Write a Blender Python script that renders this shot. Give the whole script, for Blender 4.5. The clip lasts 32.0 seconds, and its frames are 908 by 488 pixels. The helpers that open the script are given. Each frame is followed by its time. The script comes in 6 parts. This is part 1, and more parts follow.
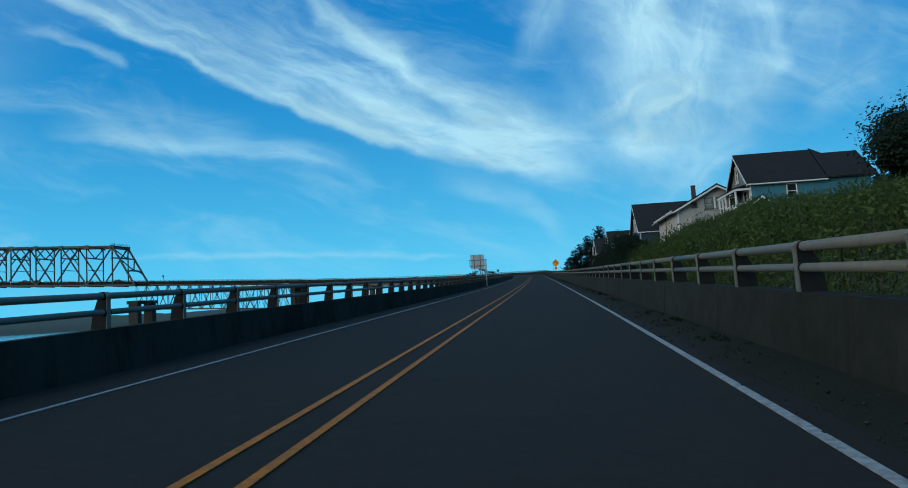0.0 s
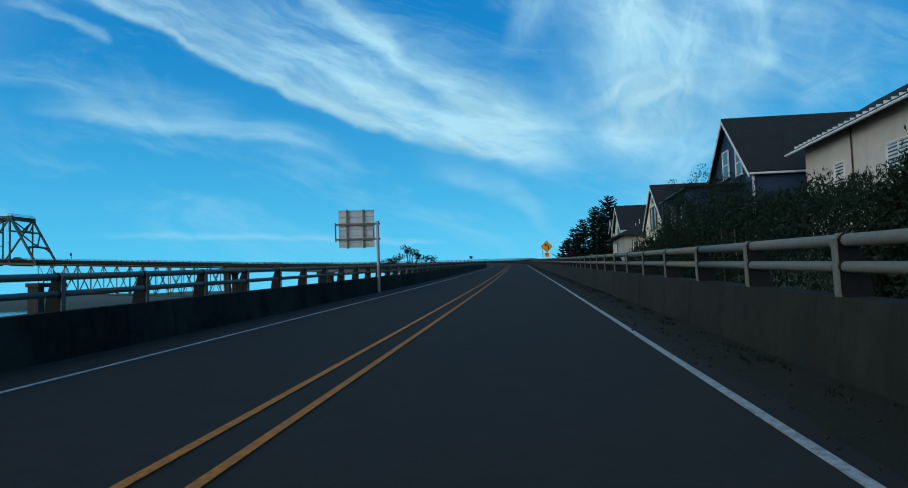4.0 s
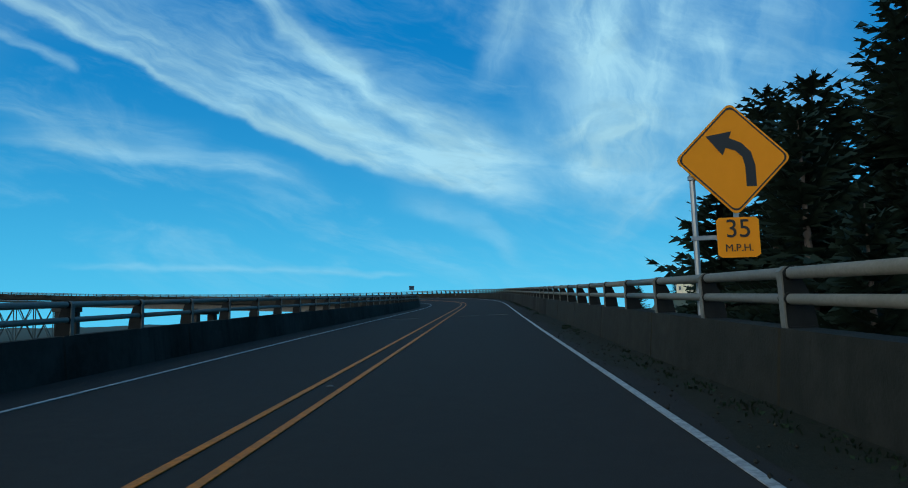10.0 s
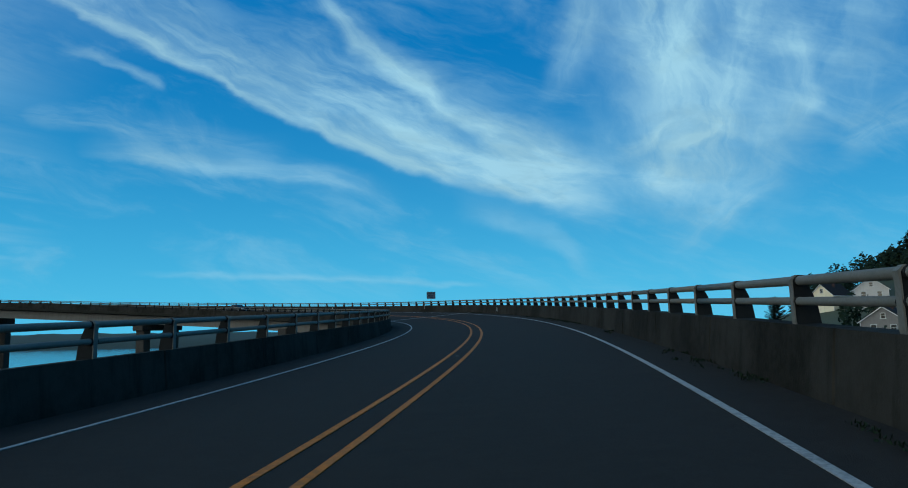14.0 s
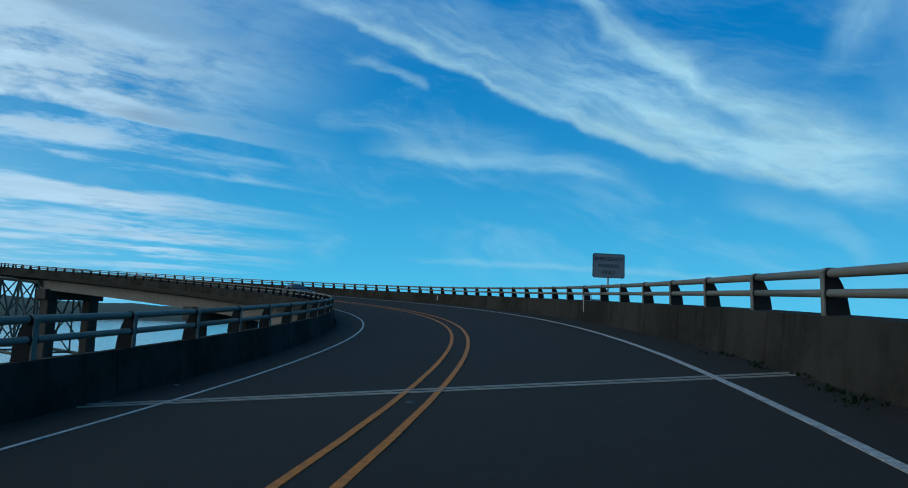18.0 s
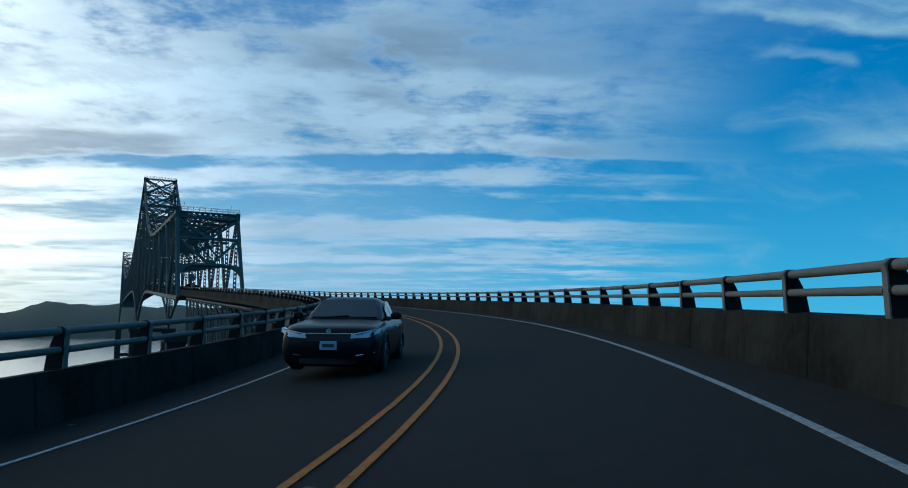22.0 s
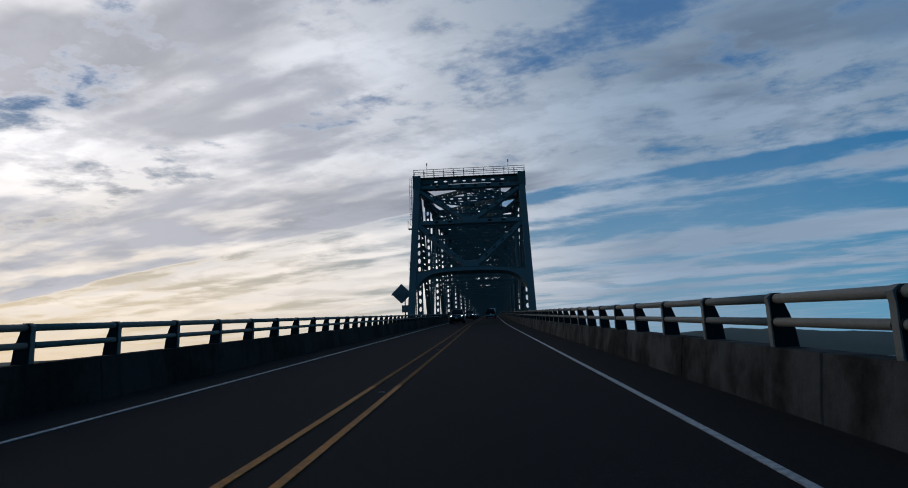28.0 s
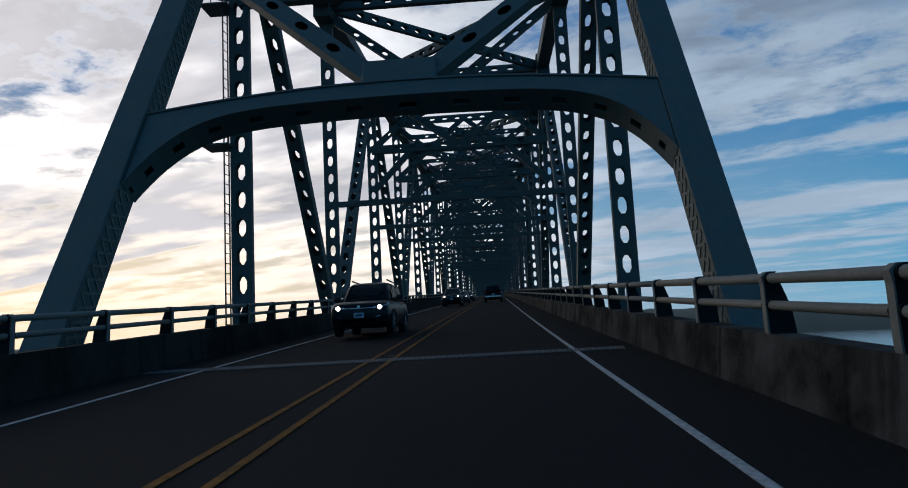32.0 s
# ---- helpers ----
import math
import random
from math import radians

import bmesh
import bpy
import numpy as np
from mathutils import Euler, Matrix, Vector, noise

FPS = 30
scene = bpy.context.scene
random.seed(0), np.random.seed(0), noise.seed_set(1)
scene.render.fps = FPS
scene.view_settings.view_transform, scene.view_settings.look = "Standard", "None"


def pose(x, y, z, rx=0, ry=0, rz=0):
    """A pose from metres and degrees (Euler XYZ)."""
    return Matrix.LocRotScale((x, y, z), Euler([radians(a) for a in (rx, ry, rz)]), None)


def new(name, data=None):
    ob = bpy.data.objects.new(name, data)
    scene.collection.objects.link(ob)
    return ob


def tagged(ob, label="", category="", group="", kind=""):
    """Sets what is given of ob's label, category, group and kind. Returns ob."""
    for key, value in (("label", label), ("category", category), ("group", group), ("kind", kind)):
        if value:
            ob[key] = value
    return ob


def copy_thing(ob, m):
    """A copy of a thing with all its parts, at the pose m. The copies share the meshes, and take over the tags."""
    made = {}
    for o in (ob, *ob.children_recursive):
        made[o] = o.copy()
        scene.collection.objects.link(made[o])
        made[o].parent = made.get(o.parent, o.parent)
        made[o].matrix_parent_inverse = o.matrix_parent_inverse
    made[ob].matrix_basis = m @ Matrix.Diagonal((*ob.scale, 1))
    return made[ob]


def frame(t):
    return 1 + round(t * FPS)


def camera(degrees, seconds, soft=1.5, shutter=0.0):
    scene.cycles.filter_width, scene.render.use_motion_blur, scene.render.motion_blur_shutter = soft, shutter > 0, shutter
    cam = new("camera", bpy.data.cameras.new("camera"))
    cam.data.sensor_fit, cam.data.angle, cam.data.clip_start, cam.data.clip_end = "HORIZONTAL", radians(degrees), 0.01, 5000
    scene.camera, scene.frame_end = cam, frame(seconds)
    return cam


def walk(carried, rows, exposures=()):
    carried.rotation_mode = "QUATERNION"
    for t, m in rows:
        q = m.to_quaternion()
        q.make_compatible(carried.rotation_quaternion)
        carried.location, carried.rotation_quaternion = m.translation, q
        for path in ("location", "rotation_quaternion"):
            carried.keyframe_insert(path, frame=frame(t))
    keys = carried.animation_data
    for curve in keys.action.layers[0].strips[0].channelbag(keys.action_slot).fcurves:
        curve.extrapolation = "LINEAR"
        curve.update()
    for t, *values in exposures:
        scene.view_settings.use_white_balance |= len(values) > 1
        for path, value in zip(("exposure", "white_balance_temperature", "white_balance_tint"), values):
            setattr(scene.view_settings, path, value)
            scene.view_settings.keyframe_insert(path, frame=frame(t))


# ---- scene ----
cam = camera(66.8, 32.0, soft=1.0)

# seconds, eye x y z, pitch, roll, heading
PATH = (
    (0.0, 1.92, 32.98, 2.309, 4.54, 3.12, 7.89),
    (0.5, 1.90, 39.62, 2.527, 3.72, 2.13, 6.38),
    (1.0, 1.85, 46.27, 2.736, 3.44, 1.39, 6.22),
    (1.5, 1.84, 52.93, 2.938, 2.40, 1.20, 5.49),
    (2.0, 1.83, 59.58, 3.132, 3.15, 1.43, 5.90),
    (2.5, 1.75, 66.24, 3.323, 4.51, 2.28, 6.70),
    (3.0, 1.71, 72.94, 3.517, 4.79, 1.77, 6.66),
    (3.5, 1.62, 79.66, 3.713, 3.37, 1.70, 6.56),
    (5.5, 1.36, 107.46, 4.548, 3.71, 2.19, 6.13),
    (6.0, 1.28, 114.49, 4.765, 5.75, 1.74, 6.63),
    (6.5, 1.22, 121.51, 4.984, 4.75, 1.72, 5.86),
    (7.0, 1.16, 128.50, 5.204, 5.68, 1.29, 5.63),
    (7.5, 1.06, 135.39, 5.423, 4.81, 0.56, 4.59),
    (8.0, 0.95, 142.20, 5.642, 5.96, -0.32, 4.20),
    (8.5, 0.77, 149.06, 5.864, 6.25, 0.82, 3.50),
    (9.0, 0.60, 155.91, 6.087, 3.57, 1.96, 5.30),
    (9.5, 0.45, 162.84, 6.315, 5.75, 1.81, 4.20),
    (10.0, 0.31, 169.77, 6.543, 6.01, 1.67, 3.96),
    (10.5, 0.15, 176.79, 6.777, 6.70, 2.09, 1.36),
    (11.0, 0.00, 183.81, 7.010, 6.53, 2.52, 2.48),
    (11.5, -0.14, 190.96, 7.256, 6.70, 2.50, 4.90),
    (12.0, -0.29, 198.11, 7.502, 8.85, 2.48, 7.32),
    (12.5, -0.43, 205.38, 7.759, 7.20, -1.00, 5.70),
    (13.0, -0.58, 212.66, 8.016, 8.47, 1.07, 8.42),
    (13.5, -0.78, 220.00, 8.276, 7.30, 1.29, 9.18),
    (15.5, -2.56, 250.64, 9.359, 6.58, -0.63, 13.45),
    (16.0, -3.45, 258.25, 9.629, 6.67, -0.66, 16.64),
    (17.0, -6.27, 273.14, 10.160, 5.84, -2.06, 20.49),
    (18.0, -10.49, 287.57, 10.684, 5.91, -2.08, 30.04),
    (18.5, -13.29, 294.41, 10.929, 5.99, -2.75, 33.71),
    (19.0, -16.26, 301.03, 11.184, 6.46, -1.43, 37.84),
    (19.5, -19.66, 307.38, 11.427, 6.04, -1.94, 41.24),
    (20.0, -23.46, 313.38, 11.664, 5.84, -1.84, 46.03),
    (20.5, -27.70, 318.90, 11.885, 5.95, -1.60, 50.84),
    (21.0, -32.29, 323.98, 12.108, 6.17, -0.26, 55.66),
    (21.5, -37.25, 328.67, 12.334, 6.29, -0.43, 59.93),
    (22.0, -42.54, 332.95, 12.567, 6.54, -0.43, 64.19),
    (22.5, -48.15, 336.83, 12.810, 5.98, -0.65, 68.01),
    (23.0, -54.09, 340.30, 13.062, 6.03, -0.24, 71.39),
    (23.5, -60.33, 343.37, 13.327, 6.37, -0.02, 76.12),
    (24.0, -66.83, 346.03, 13.602, 6.04, -0.39, 80.62),
    (24.5, -73.52, 348.27, 13.878, 5.61, -0.11, 84.51),
    (25.0, -80.33, 350.08, 14.161, 6.00, 0.89, 87.13),
    (25.5, -87.25, 351.63, 14.460, 5.75, -1.57, 85.55),
    (26.0, -94.28, 352.82, 14.766, 5.81, 0.07, 87.19),
    (26.5, -101.43, 353.61, 15.078, 6.75, 0.32, 92.49),
    (28.5, -131.55, 354.13, 16.422, 8.60, 2.16, 94.57),
    (29.0, -139.18, 353.90, 16.782, 7.63, 2.21, 94.25),
    (29.5, -146.90, 353.62, 17.170, 6.06, 1.40, 93.20),
    (30.0, -154.75, 353.37, 17.560, 6.10, 1.95, 92.80),
    (31.0, -170.32, 353.02, 18.275, 5.41, 2.03, 93.70),
    (32.0, -185.40, 352.67, 19.080, 6.90, 2.95, 94.75),
)
walk(cam, [(t, pose(x, y, z, 90 + p, r, h)) for t, x, y, z, p, r, h in PATH],
     exposures=((0.0, 0.05, 6000, 1), (5.5, 0.05, 5950, 0), (9.0, 0.0, 5850, -1), (13.0, -0.2, 5800, -1), (19.0, -0.16, 5660, 0), (22.0, -0.4, 5400, -1), (23.0, -0.56, 5450, 0),
                (24.0, -0.78, 5360, 0), (26.5, -1.02, 5850, 10), (30.0, -0.94, 6020, 14), (32.0, -0.6, 6250, 14)))

# ---- sky, clouds and sun ----
SUN_HEADING = 138.0   # degrees to the left of the first stretch of road
SUN_HEIGHT = 13.0


def build_sky():
    world = bpy.data.worlds.new("evening_sky")
    scene.world = world
    world.use_nodes = True
    nt = world.node_tree
    nt.nodes.clear()
    N, K = nt.nodes.new, nt.links.new

    def mth(op, a, b=None, c=None, clamp=False):
        n = N("ShaderNodeMath")
        n.operation, n.use_clamp = op, clamp
        for i, v in enumerate((a, b, c)):
            if v is None:
                continue
            if isinstance(v, (int, float)):
                n.inputs[i].default_value = v
            else:
                K(v, n.inputs[i])
        return n.outputs[0]

    def smooth(v, lo, hi, to0=0.0, to1=1.0):
        n = N("ShaderNodeMapRange")
        n.interpolation_type = "SMOOTHSTEP"
        K(v, n.inputs[0])
        for i, x in zip((1, 2, 3, 4), (lo, hi, to0, to1)):
            n.inputs[i].default_value = x
        return n.outputs[0]

    def ramp(v, stops):
        n = N("ShaderNodeValToRGB")
        n.color_ramp.interpolation = "EASE"
        el = n.color_ramp.elements
        while len(el) < len(stops):
            el.new(0.5)
        for e, (p, g) in zip(el, stops):
            e.position = p
            e.color = (g, g, g, 1)
        K(v, n.inputs[0])
        return n.outputs[0]

    def fbm(vec, scale, detail, rough, distort=0.0):
        n = N("ShaderNodeTexNoise")
        n.inputs["Scale"].default_value = scale
        n.inputs["Detail"].default_value = detail
        n.inputs["Roughness"].default_value = rough
        n.inputs["Distortion"].default_value = distort
        K(vec, n.inputs["Vector"])
        return n.outputs[0]

    def comb(x, y, z=0.0):
        n = N("ShaderNodeCombineXYZ")
        for i, v in enumerate((x, y, z)):
            if isinstance(v, (int, float)):
                n.inputs[i].default_value = v
            else:
                K(v, n.inputs[i])
        return n.outputs[0]

    def blend(f, a, b, kind="MIX"):
        n = N("ShaderNodeMix")
        n.data_type, n.blend_type = "RGBA", kind
        for sock, v in ((n.inputs[0], f), (n.inputs[6], a), (n.inputs[7], b)):
            if isinstance(v, (int, float)):
                sock.default_value = v
            elif isinstance(v, tuple):
                sock.default_value = (*v, 1)
            else:
                K(v, sock)
        return n.outputs[2]

    tc = N("ShaderNodeTexCoord")
    sep = N("ShaderNodeSeparateXYZ")
    K(tc.outputs["Generated"], sep.inputs[0])
    X, Y, Z = sep.outputs
    zc = mth("MAXIMUM", Z, 0.0)
    dz = mth("ADD", zc, 0.08)
    u, v = mth("DIVIDE", X, dz), mth("DIVIDE", Y, dz)
    # along and across the streaks of the cloud sheet
    al = mth("ADD", mth("MULTIPLY", u, 0.42), mth("MULTIPLY", v, 0.907))
    ac = mth("SUBTRACT", mth("MULTIPLY", u, 0.907), mth("MULTIPLY", v, 0.42))
    sheet = comb(mth("MULTIPLY", al, 0.28), ac, 3.1)
    warp = mth("SUBTRACT", fbm(comb(mth("MULTIPLY", al, 0.5), mth("MULTIPLY", ac, 0.7), 8.0), 1.0, 2.0, 0.5), 0.5)
    acw = mth("ADD", ac, mth("MULTIPLY", warp, 0.55))
    acn = mth("ADD", ac, mth("MULTIPLY", warp, 0.3))
    near_stops = ((-6.67, .5), (-6.4, .75), (-6.1, .4), (-5.75, .85), (-5.3, .6), (-5.0, .3), (-4.7, .85), (-4.4, .82), (-4.15, .3), (-3.85, .2),
                  (-3.72, .5), (-3.6, .25), (-3.42, .55), (-3.3, .62), (-3.2, .28), (-3.08, .2), (-2.98, .85), (-2.6, .95), (-2.15, .95), (-1.9, .75),
                  (-1.72, .64), (-1.5, .82), (-1.3, .72), (-1.12, .5))
    near_side = ramp(mth("MULTIPLY_ADD", acn, 0.18, 1.2, clamp=True), tuple((a * .18 + 1.2, g) for a, g in near_stops))
    side = smooth(mth("ADD", mth("ADD", al, mth("MULTIPLY", warp, 1.5)), mth("MULTIPLY_ADD", ac, 0.35, 1.05)), 1.75, 0.1)
    streak = fbm(sheet, 2.4, 8.0, 0.56, 0.6)
    wisp = fbm(comb(mth("MULTIPLY", al, 0.9), mth("MULTIPLY", acw, 2.6), 1.0), 3.2, 7.0, 0.66, 0.9)
    puff = fbm(comb(mth("MULTIPLY", al, 0.75), mth("MULTIPLY", ac, 1.15), 5.0), 2.1, 9.0, 0.6, 0.3)
    grain = mth("ADD", mth("MULTIPLY", mth("SUBTRACT", streak, 0.5), smooth(side, 0, 1, 1.25, 0.6)), mth("MULTIPLY", mth("SUBTRACT", wisp, 0.5), smooth(side, 0, 1, 0.65, 0.4)))
    grain = mth("ADD", grain, mth("MULTIPLY", mth("MULTIPLY", mth("SUBTRACT", puff, 0.5), 2.0), side))
    flock = fbm(comb(al, ac, 9.0), 5.5, 6.0, 0.6)
    where = mth("MAXIMUM", mth("MULTIPLY", smooth(al, -0.2, -1.5), smooth(ac, -2.4, -1.85)), mth("MULTIPLY", mth("MULTIPLY", side, smooth(Z, 0.14, 0.28)), 0.75))
    grain = mth("ADD", grain, mth("MULTIPLY", mth("MULTIPLY", mth("SUBTRACT", flock, 0.5), 2.2), where))
    dens = mth("ADD", mth("ADD", mth("ADD", near_side, smooth(Z, 0.3, 0.43, 0.0, 0.18)), grain), mth("ADD", smooth(al, 0.2, -1.6, 0.02, 0.17), mth("MULTIPLY", smooth(mth("ADD", mth("MULTIPLY", X, -math.sin(radians(SUN_HEADING))), mth("MULTIPLY", Y, math.cos(radians(SUN_HEADING)))), 0.35, 0.8), 0.16)))
    # the high ice clouds over the town: single streaks, drawn in a plane that stands 10 units off along the first stretch of road
    h0 = radians(8.0)
    ahead = mth("MAXIMUM", mth("ADD", mth("MULTIPLY", X, -math.sin(h0)), mth("MULTIPLY", Y, math.cos(h0))), 0.05)
    P0 = mth("MULTIPLY", mth("DIVIDE", mth("ADD", mth("MULTIPLY", X, math.cos(h0)), mth("MULTIPLY", Y, math.sin(h0))), ahead), 11.89)
    Q0 = mth("MULTIPLY", mth("DIVIDE", zc, ahead), 11.89)

    def wobble(seed, scale, much):
        return mth("MULTIPLY", mth("SUBTRACT", fbm(comb(P0, mth("MULTIPLY", Q0, 1.5), seed), scale, 4.0, 0.55), 0.5), much)

    P = mth("ADD", P0, wobble(11.0, 0.9, 0.55))
    Q = mth("ADD", Q0, mth("ADD", wobble(17.0, 0.55, 0.35), wobble(23.0, 2.2, 0.09)))

    def streak_at(pts, above, below, much, fade=(1.0, 1.0), steep=False, fibre=0.6, fine=2.4, seed=0.0):
        """One streak along pts, soft over `above` and `below` its line, with fibres that follow it."""
        run, off = (Q, P) if steep else (P, Q)
        lo, hi, c0, c1 = (0.0, 9.0, -9.0, 9.0) if steep else (-9.0, 9.0, 0.0, 9.0)
        pts = sorted((y, x) if steep else (x, y) for x, y in pts)
        r = N("ShaderNodeValToRGB")
        r.color_ramp.interpolation = "CARDINAL"
        el = r.color_ramp.elements
        while len(el) < len(pts):
            el.new(0.5)
        for e, (x, y) in zip(el, pts):
            g = (y - c0) / (c1 - c0)
            e.position, e.color = (x - lo) / (hi - lo), (g, g, g, 1)
        K(mth("MULTIPLY_ADD", run, 1 / (hi - lo), -lo / (hi - lo)), r.inputs[0])
        d = mth("SUBTRACT", off, mth("MULTIPLY_ADD", r.outputs[0], c1 - c0, c0))
        body = mth("MULTIPLY", smooth(d, above, 0.0), smooth(d, -below, 0.0))
        ends = mth("MULTIPLY", smooth(run, pts[0][0], pts[0][0] + fade[0]), smooth(run, pts[-1][0], pts[-1][0] - fade[1]))
        hair = smooth(fbm(comb(mth("MULTIPLY", run, 0.4), mth("MULTIPLY", d, fine), seed), 1.5, 6.0, 0.62, 0.5), 0.32, 0.68, 1.0 - fibre, 1.0)
        return mth("MULTIPLY", mth("MULTIPLY", body, ends), mth("MULTIPLY", hair, much))

    streaks = [
        streak_at(((-9.0, 6.72), (-7.35, 6.02), (-5.91, 5.36), (-4.39, 4.58), (-3.39, 3.99), (-2.49, 3.5), (-1.49, 3.04), (-.49, 2.68), (.81, 2.36), (2.6, 2.1)), 1.2, .2, .62, (.5, 1.8), fibre=.6, fine=1.5, seed=1.0),
        streak_at(((-9.0, 6.56), (-7.35, 5.9), (-5.91, 5.26), (-4.39, 4.48), (-3.39, 3.9), (-2.49, 3.42), (-1.49, 2.97), (-.49, 2.62), (.7, 2.35)), .36, .15, .42, (2.5, 1.4), fibre=.5, seed=2.0),
        streak_at(((-3.0, 6.3), (-2.3, 5.54), (-1.6, 4.92), (-1.21, 4.53), (-.62, 4.02), (.18, 3.56), (1.17, 3.14), (2.6, 2.62)), .6, .4, .56, (.5, 1.6), fibre=.5, fine=1.8, seed=3.0),
        streak_at(((-1.9, 3.82), (-.66, 3.09), (.33, 2.72), (1.33, 2.36), (2.8, 2.0)), .55, .32, .5, (.8, 1.2), fine=1.8, seed=4.0),
        streak_at(((-4.0, 5.0), (-2.2, 4.1), (-.6, 3.4), (1.0, 2.85), (2.9, 2.4)), 1.5, 1.1, .46, (1.5, 1.5), fibre=.8, fine=1.3, seed=5.0),
        streak_at(((-6.2, 6.6), (-4.6, 5.6), (-3.2, 4.9), (-1.6, 4.3), (0, 3.8)), 1.0, .9, .3, (1.0, 1.2), fibre=.85, fine=1.5, seed=5.5),
        streak_at(((-.4, 3.1), (1.5, 2.72), (3.0, 2.5), (4.8, 2.4)), .7, .6, .36, (1.2, 1.4), fibre=.7, fine=1.4, seed=5.8),
        streak_at(((-7.3, 3.3), (-5.94, 3.11), (-4.73, 2.89), (-3.52, 2.73), (-2.51, 2.57), (-1.0, 2.26)), .42, .17, .5, (1.6, 1.8), fibre=.5, seed=6.0),
        streak_at(((-8.6, 4.05), (-6.24, 3.65), (-4.42, 3.26), (-3.0, 3.08)), .5, .3, .26, (.8, 1.2), fibre=.7, seed=7.0),
        streak_at(((-7.9, 5.2), (-6.74, 5.01), (-6.02, 4.71), (-5.45, 4.4)), .22, .14, .42, (1.2, .25), fibre=.5, seed=8.0),
        streak_at(((-.5, 2.1), (.79, 1.78), (1.47, 1.43), (2.3, .8)), .42, .3, .36, (1.2, .6), fibre=.4, fine=1.5, seed=9.0),
        streak_at(((-6.2, 1.05), (-3.28, .92), (-.98, .79), (.4, .77)), .1, .08, .34, (1.8, .8), fibre=.5, seed=10.0),
        # the broad fan of hooked wisps
        streak_at(((3.6, 8.5), (3.63, 7.28), (3.68, 5.22), (3.9, 4.04), (3.92, 3.0), (3.74, 1.4)), 2.5, 2.3, .82, (1.7, .5), True, .5, .9, 12.0),
        streak_at(((2.2, 8.0), (2.13, 6.82), (1.98, 5.31), (1.78, 4.68), (1.61, 4.32), (1.32, 3.7)), .6, .5, .42, (1.0, 1.0), True, .4, 1.5, seed=13.0),
        streak_at(((2.3, 2.9), (3.01, 3.13), (3.33, 3.32), (3.66, 3.72)), .24, .2, .42, (.8, .3), fibre=.5, seed=14.0),
        streak_at(((3.2, 3.05), (3.94, 3.2), (4.26, 3.39), (4.5, 3.66)), .24, .2, .34, (.8, .3), fibre=.5, seed=15.0),
        streak_at(((4.6, 7.5), (4.29, 6.37), (3.88, 5.1), (3.63, 4.48), (3.5, 3.96), (3.57, 3.3)), .5, .45, .26, (.9, 1.0), True, .6, seed=16.0),
        streak_at(((5.6, 7.6), (5.36, 6.64), (4.97, 5.15), (4.7, 4.42), (4.5, 3.8), (4.37, 3.2)), .5, .5, .24, (.9, 1.0), True, .6, seed=18.0),
        streak_at(((5.8, 5.6), (5.93, 4.78), (6.03, 4.24), (6.04, 3.82), (5.6, 3.1)), .3, .9, .34, (.8, .8), True, .6, seed=19.0),
        streak_at(((3.2, 1.15), (4.01, 1.6), (4.66, 2.08), (5.8, 2.8)), .8, .45, .38, (.9, 1.0), fine=1.5, seed=20.0),
        streak_at(((6.2, 3.0), (7.04, 3.35), (8.2, 3.75)), .7, .6, .3, (.6, .8), fibre=.7, fine=1.5, seed=21.0),
        streak_at(((5.2, .55), (6.4, .85), (8.6, 1.25)), .12, .09, .24, (1.0, 1.0), seed=22.0),
        streak_at(((7.2, 8.6), (7.0, 7.0), (6.8, 5.4), (6.5, 4.2), (6.0, 2.8)), 2.4, 2.2, .34, (1.4, .7), True, .5, .9, 24.0)]
    ice = streaks[0]
    for k in streaks[1:]:
        ice = mth("ADD", ice, k)
    ice = mth("ADD", ice, smooth(fbm(comb(mth("MULTIPLY", P, 0.35), mth("ADD", Q, mth("MULTIPLY", P, 0.3)), 4.0), 1.1, 6.0, 0.6, 0.5), 0.45, 0.8, 0.0, 0.3))
    ice = mth("MULTIPLY", mth("MINIMUM", ice, 0.96), smooth(ahead, 0.2, 0.45))
    cover = mth("MAXIMUM", mth("MULTIPLY", ice, mth("MULTIPLY_ADD", side, -0.65, 1.0)), mth("MULTIPLY", smooth(dens, 0.30, 1.02), side))
    cover = mth("MULTIPLY", cover, smooth(Z, 0.0, 0.09, 0.35, 1.0))

    sky = N("ShaderNodeTexSky")
    sky.sky_type, sky.sun_disc = "NISHITA", False
    sky.sun_elevation, sky.sun_rotation = radians(SUN_HEIGHT), radians(360 - SUN_HEADING)
    sky.altitude, sky.air_density, sky.dust_density, sky.ozone_density = 10, 1.0, 0.4, 2.2

    h = radians(SUN_HEADING)
    sx, sy = -math.sin(h), math.cos(h)
    toward = mth("ADD", mth("MULTIPLY", X, sx), mth("MULTIPLY", Y, sy))
    glow = smooth(toward, 0.44, 1.0)
    # clear evening blue, paler towards the horizon, warmer towards the sun
    height = mth("POWER", mth("MAXIMUM", Z, 0.0), 0.62)
    clear = blend(smooth(height, 0.0, 0.62), (1.4, 7.4, 11.2), (0.1, 2.4, 6.6))
    clear = blend(mth("MULTIPLY", mth("MULTIPLY", smooth(toward, 0.0, 0.55), smooth(Z, 0.4, 0.0)), 0.7), clear, (6.2, 8.6, 10.2))
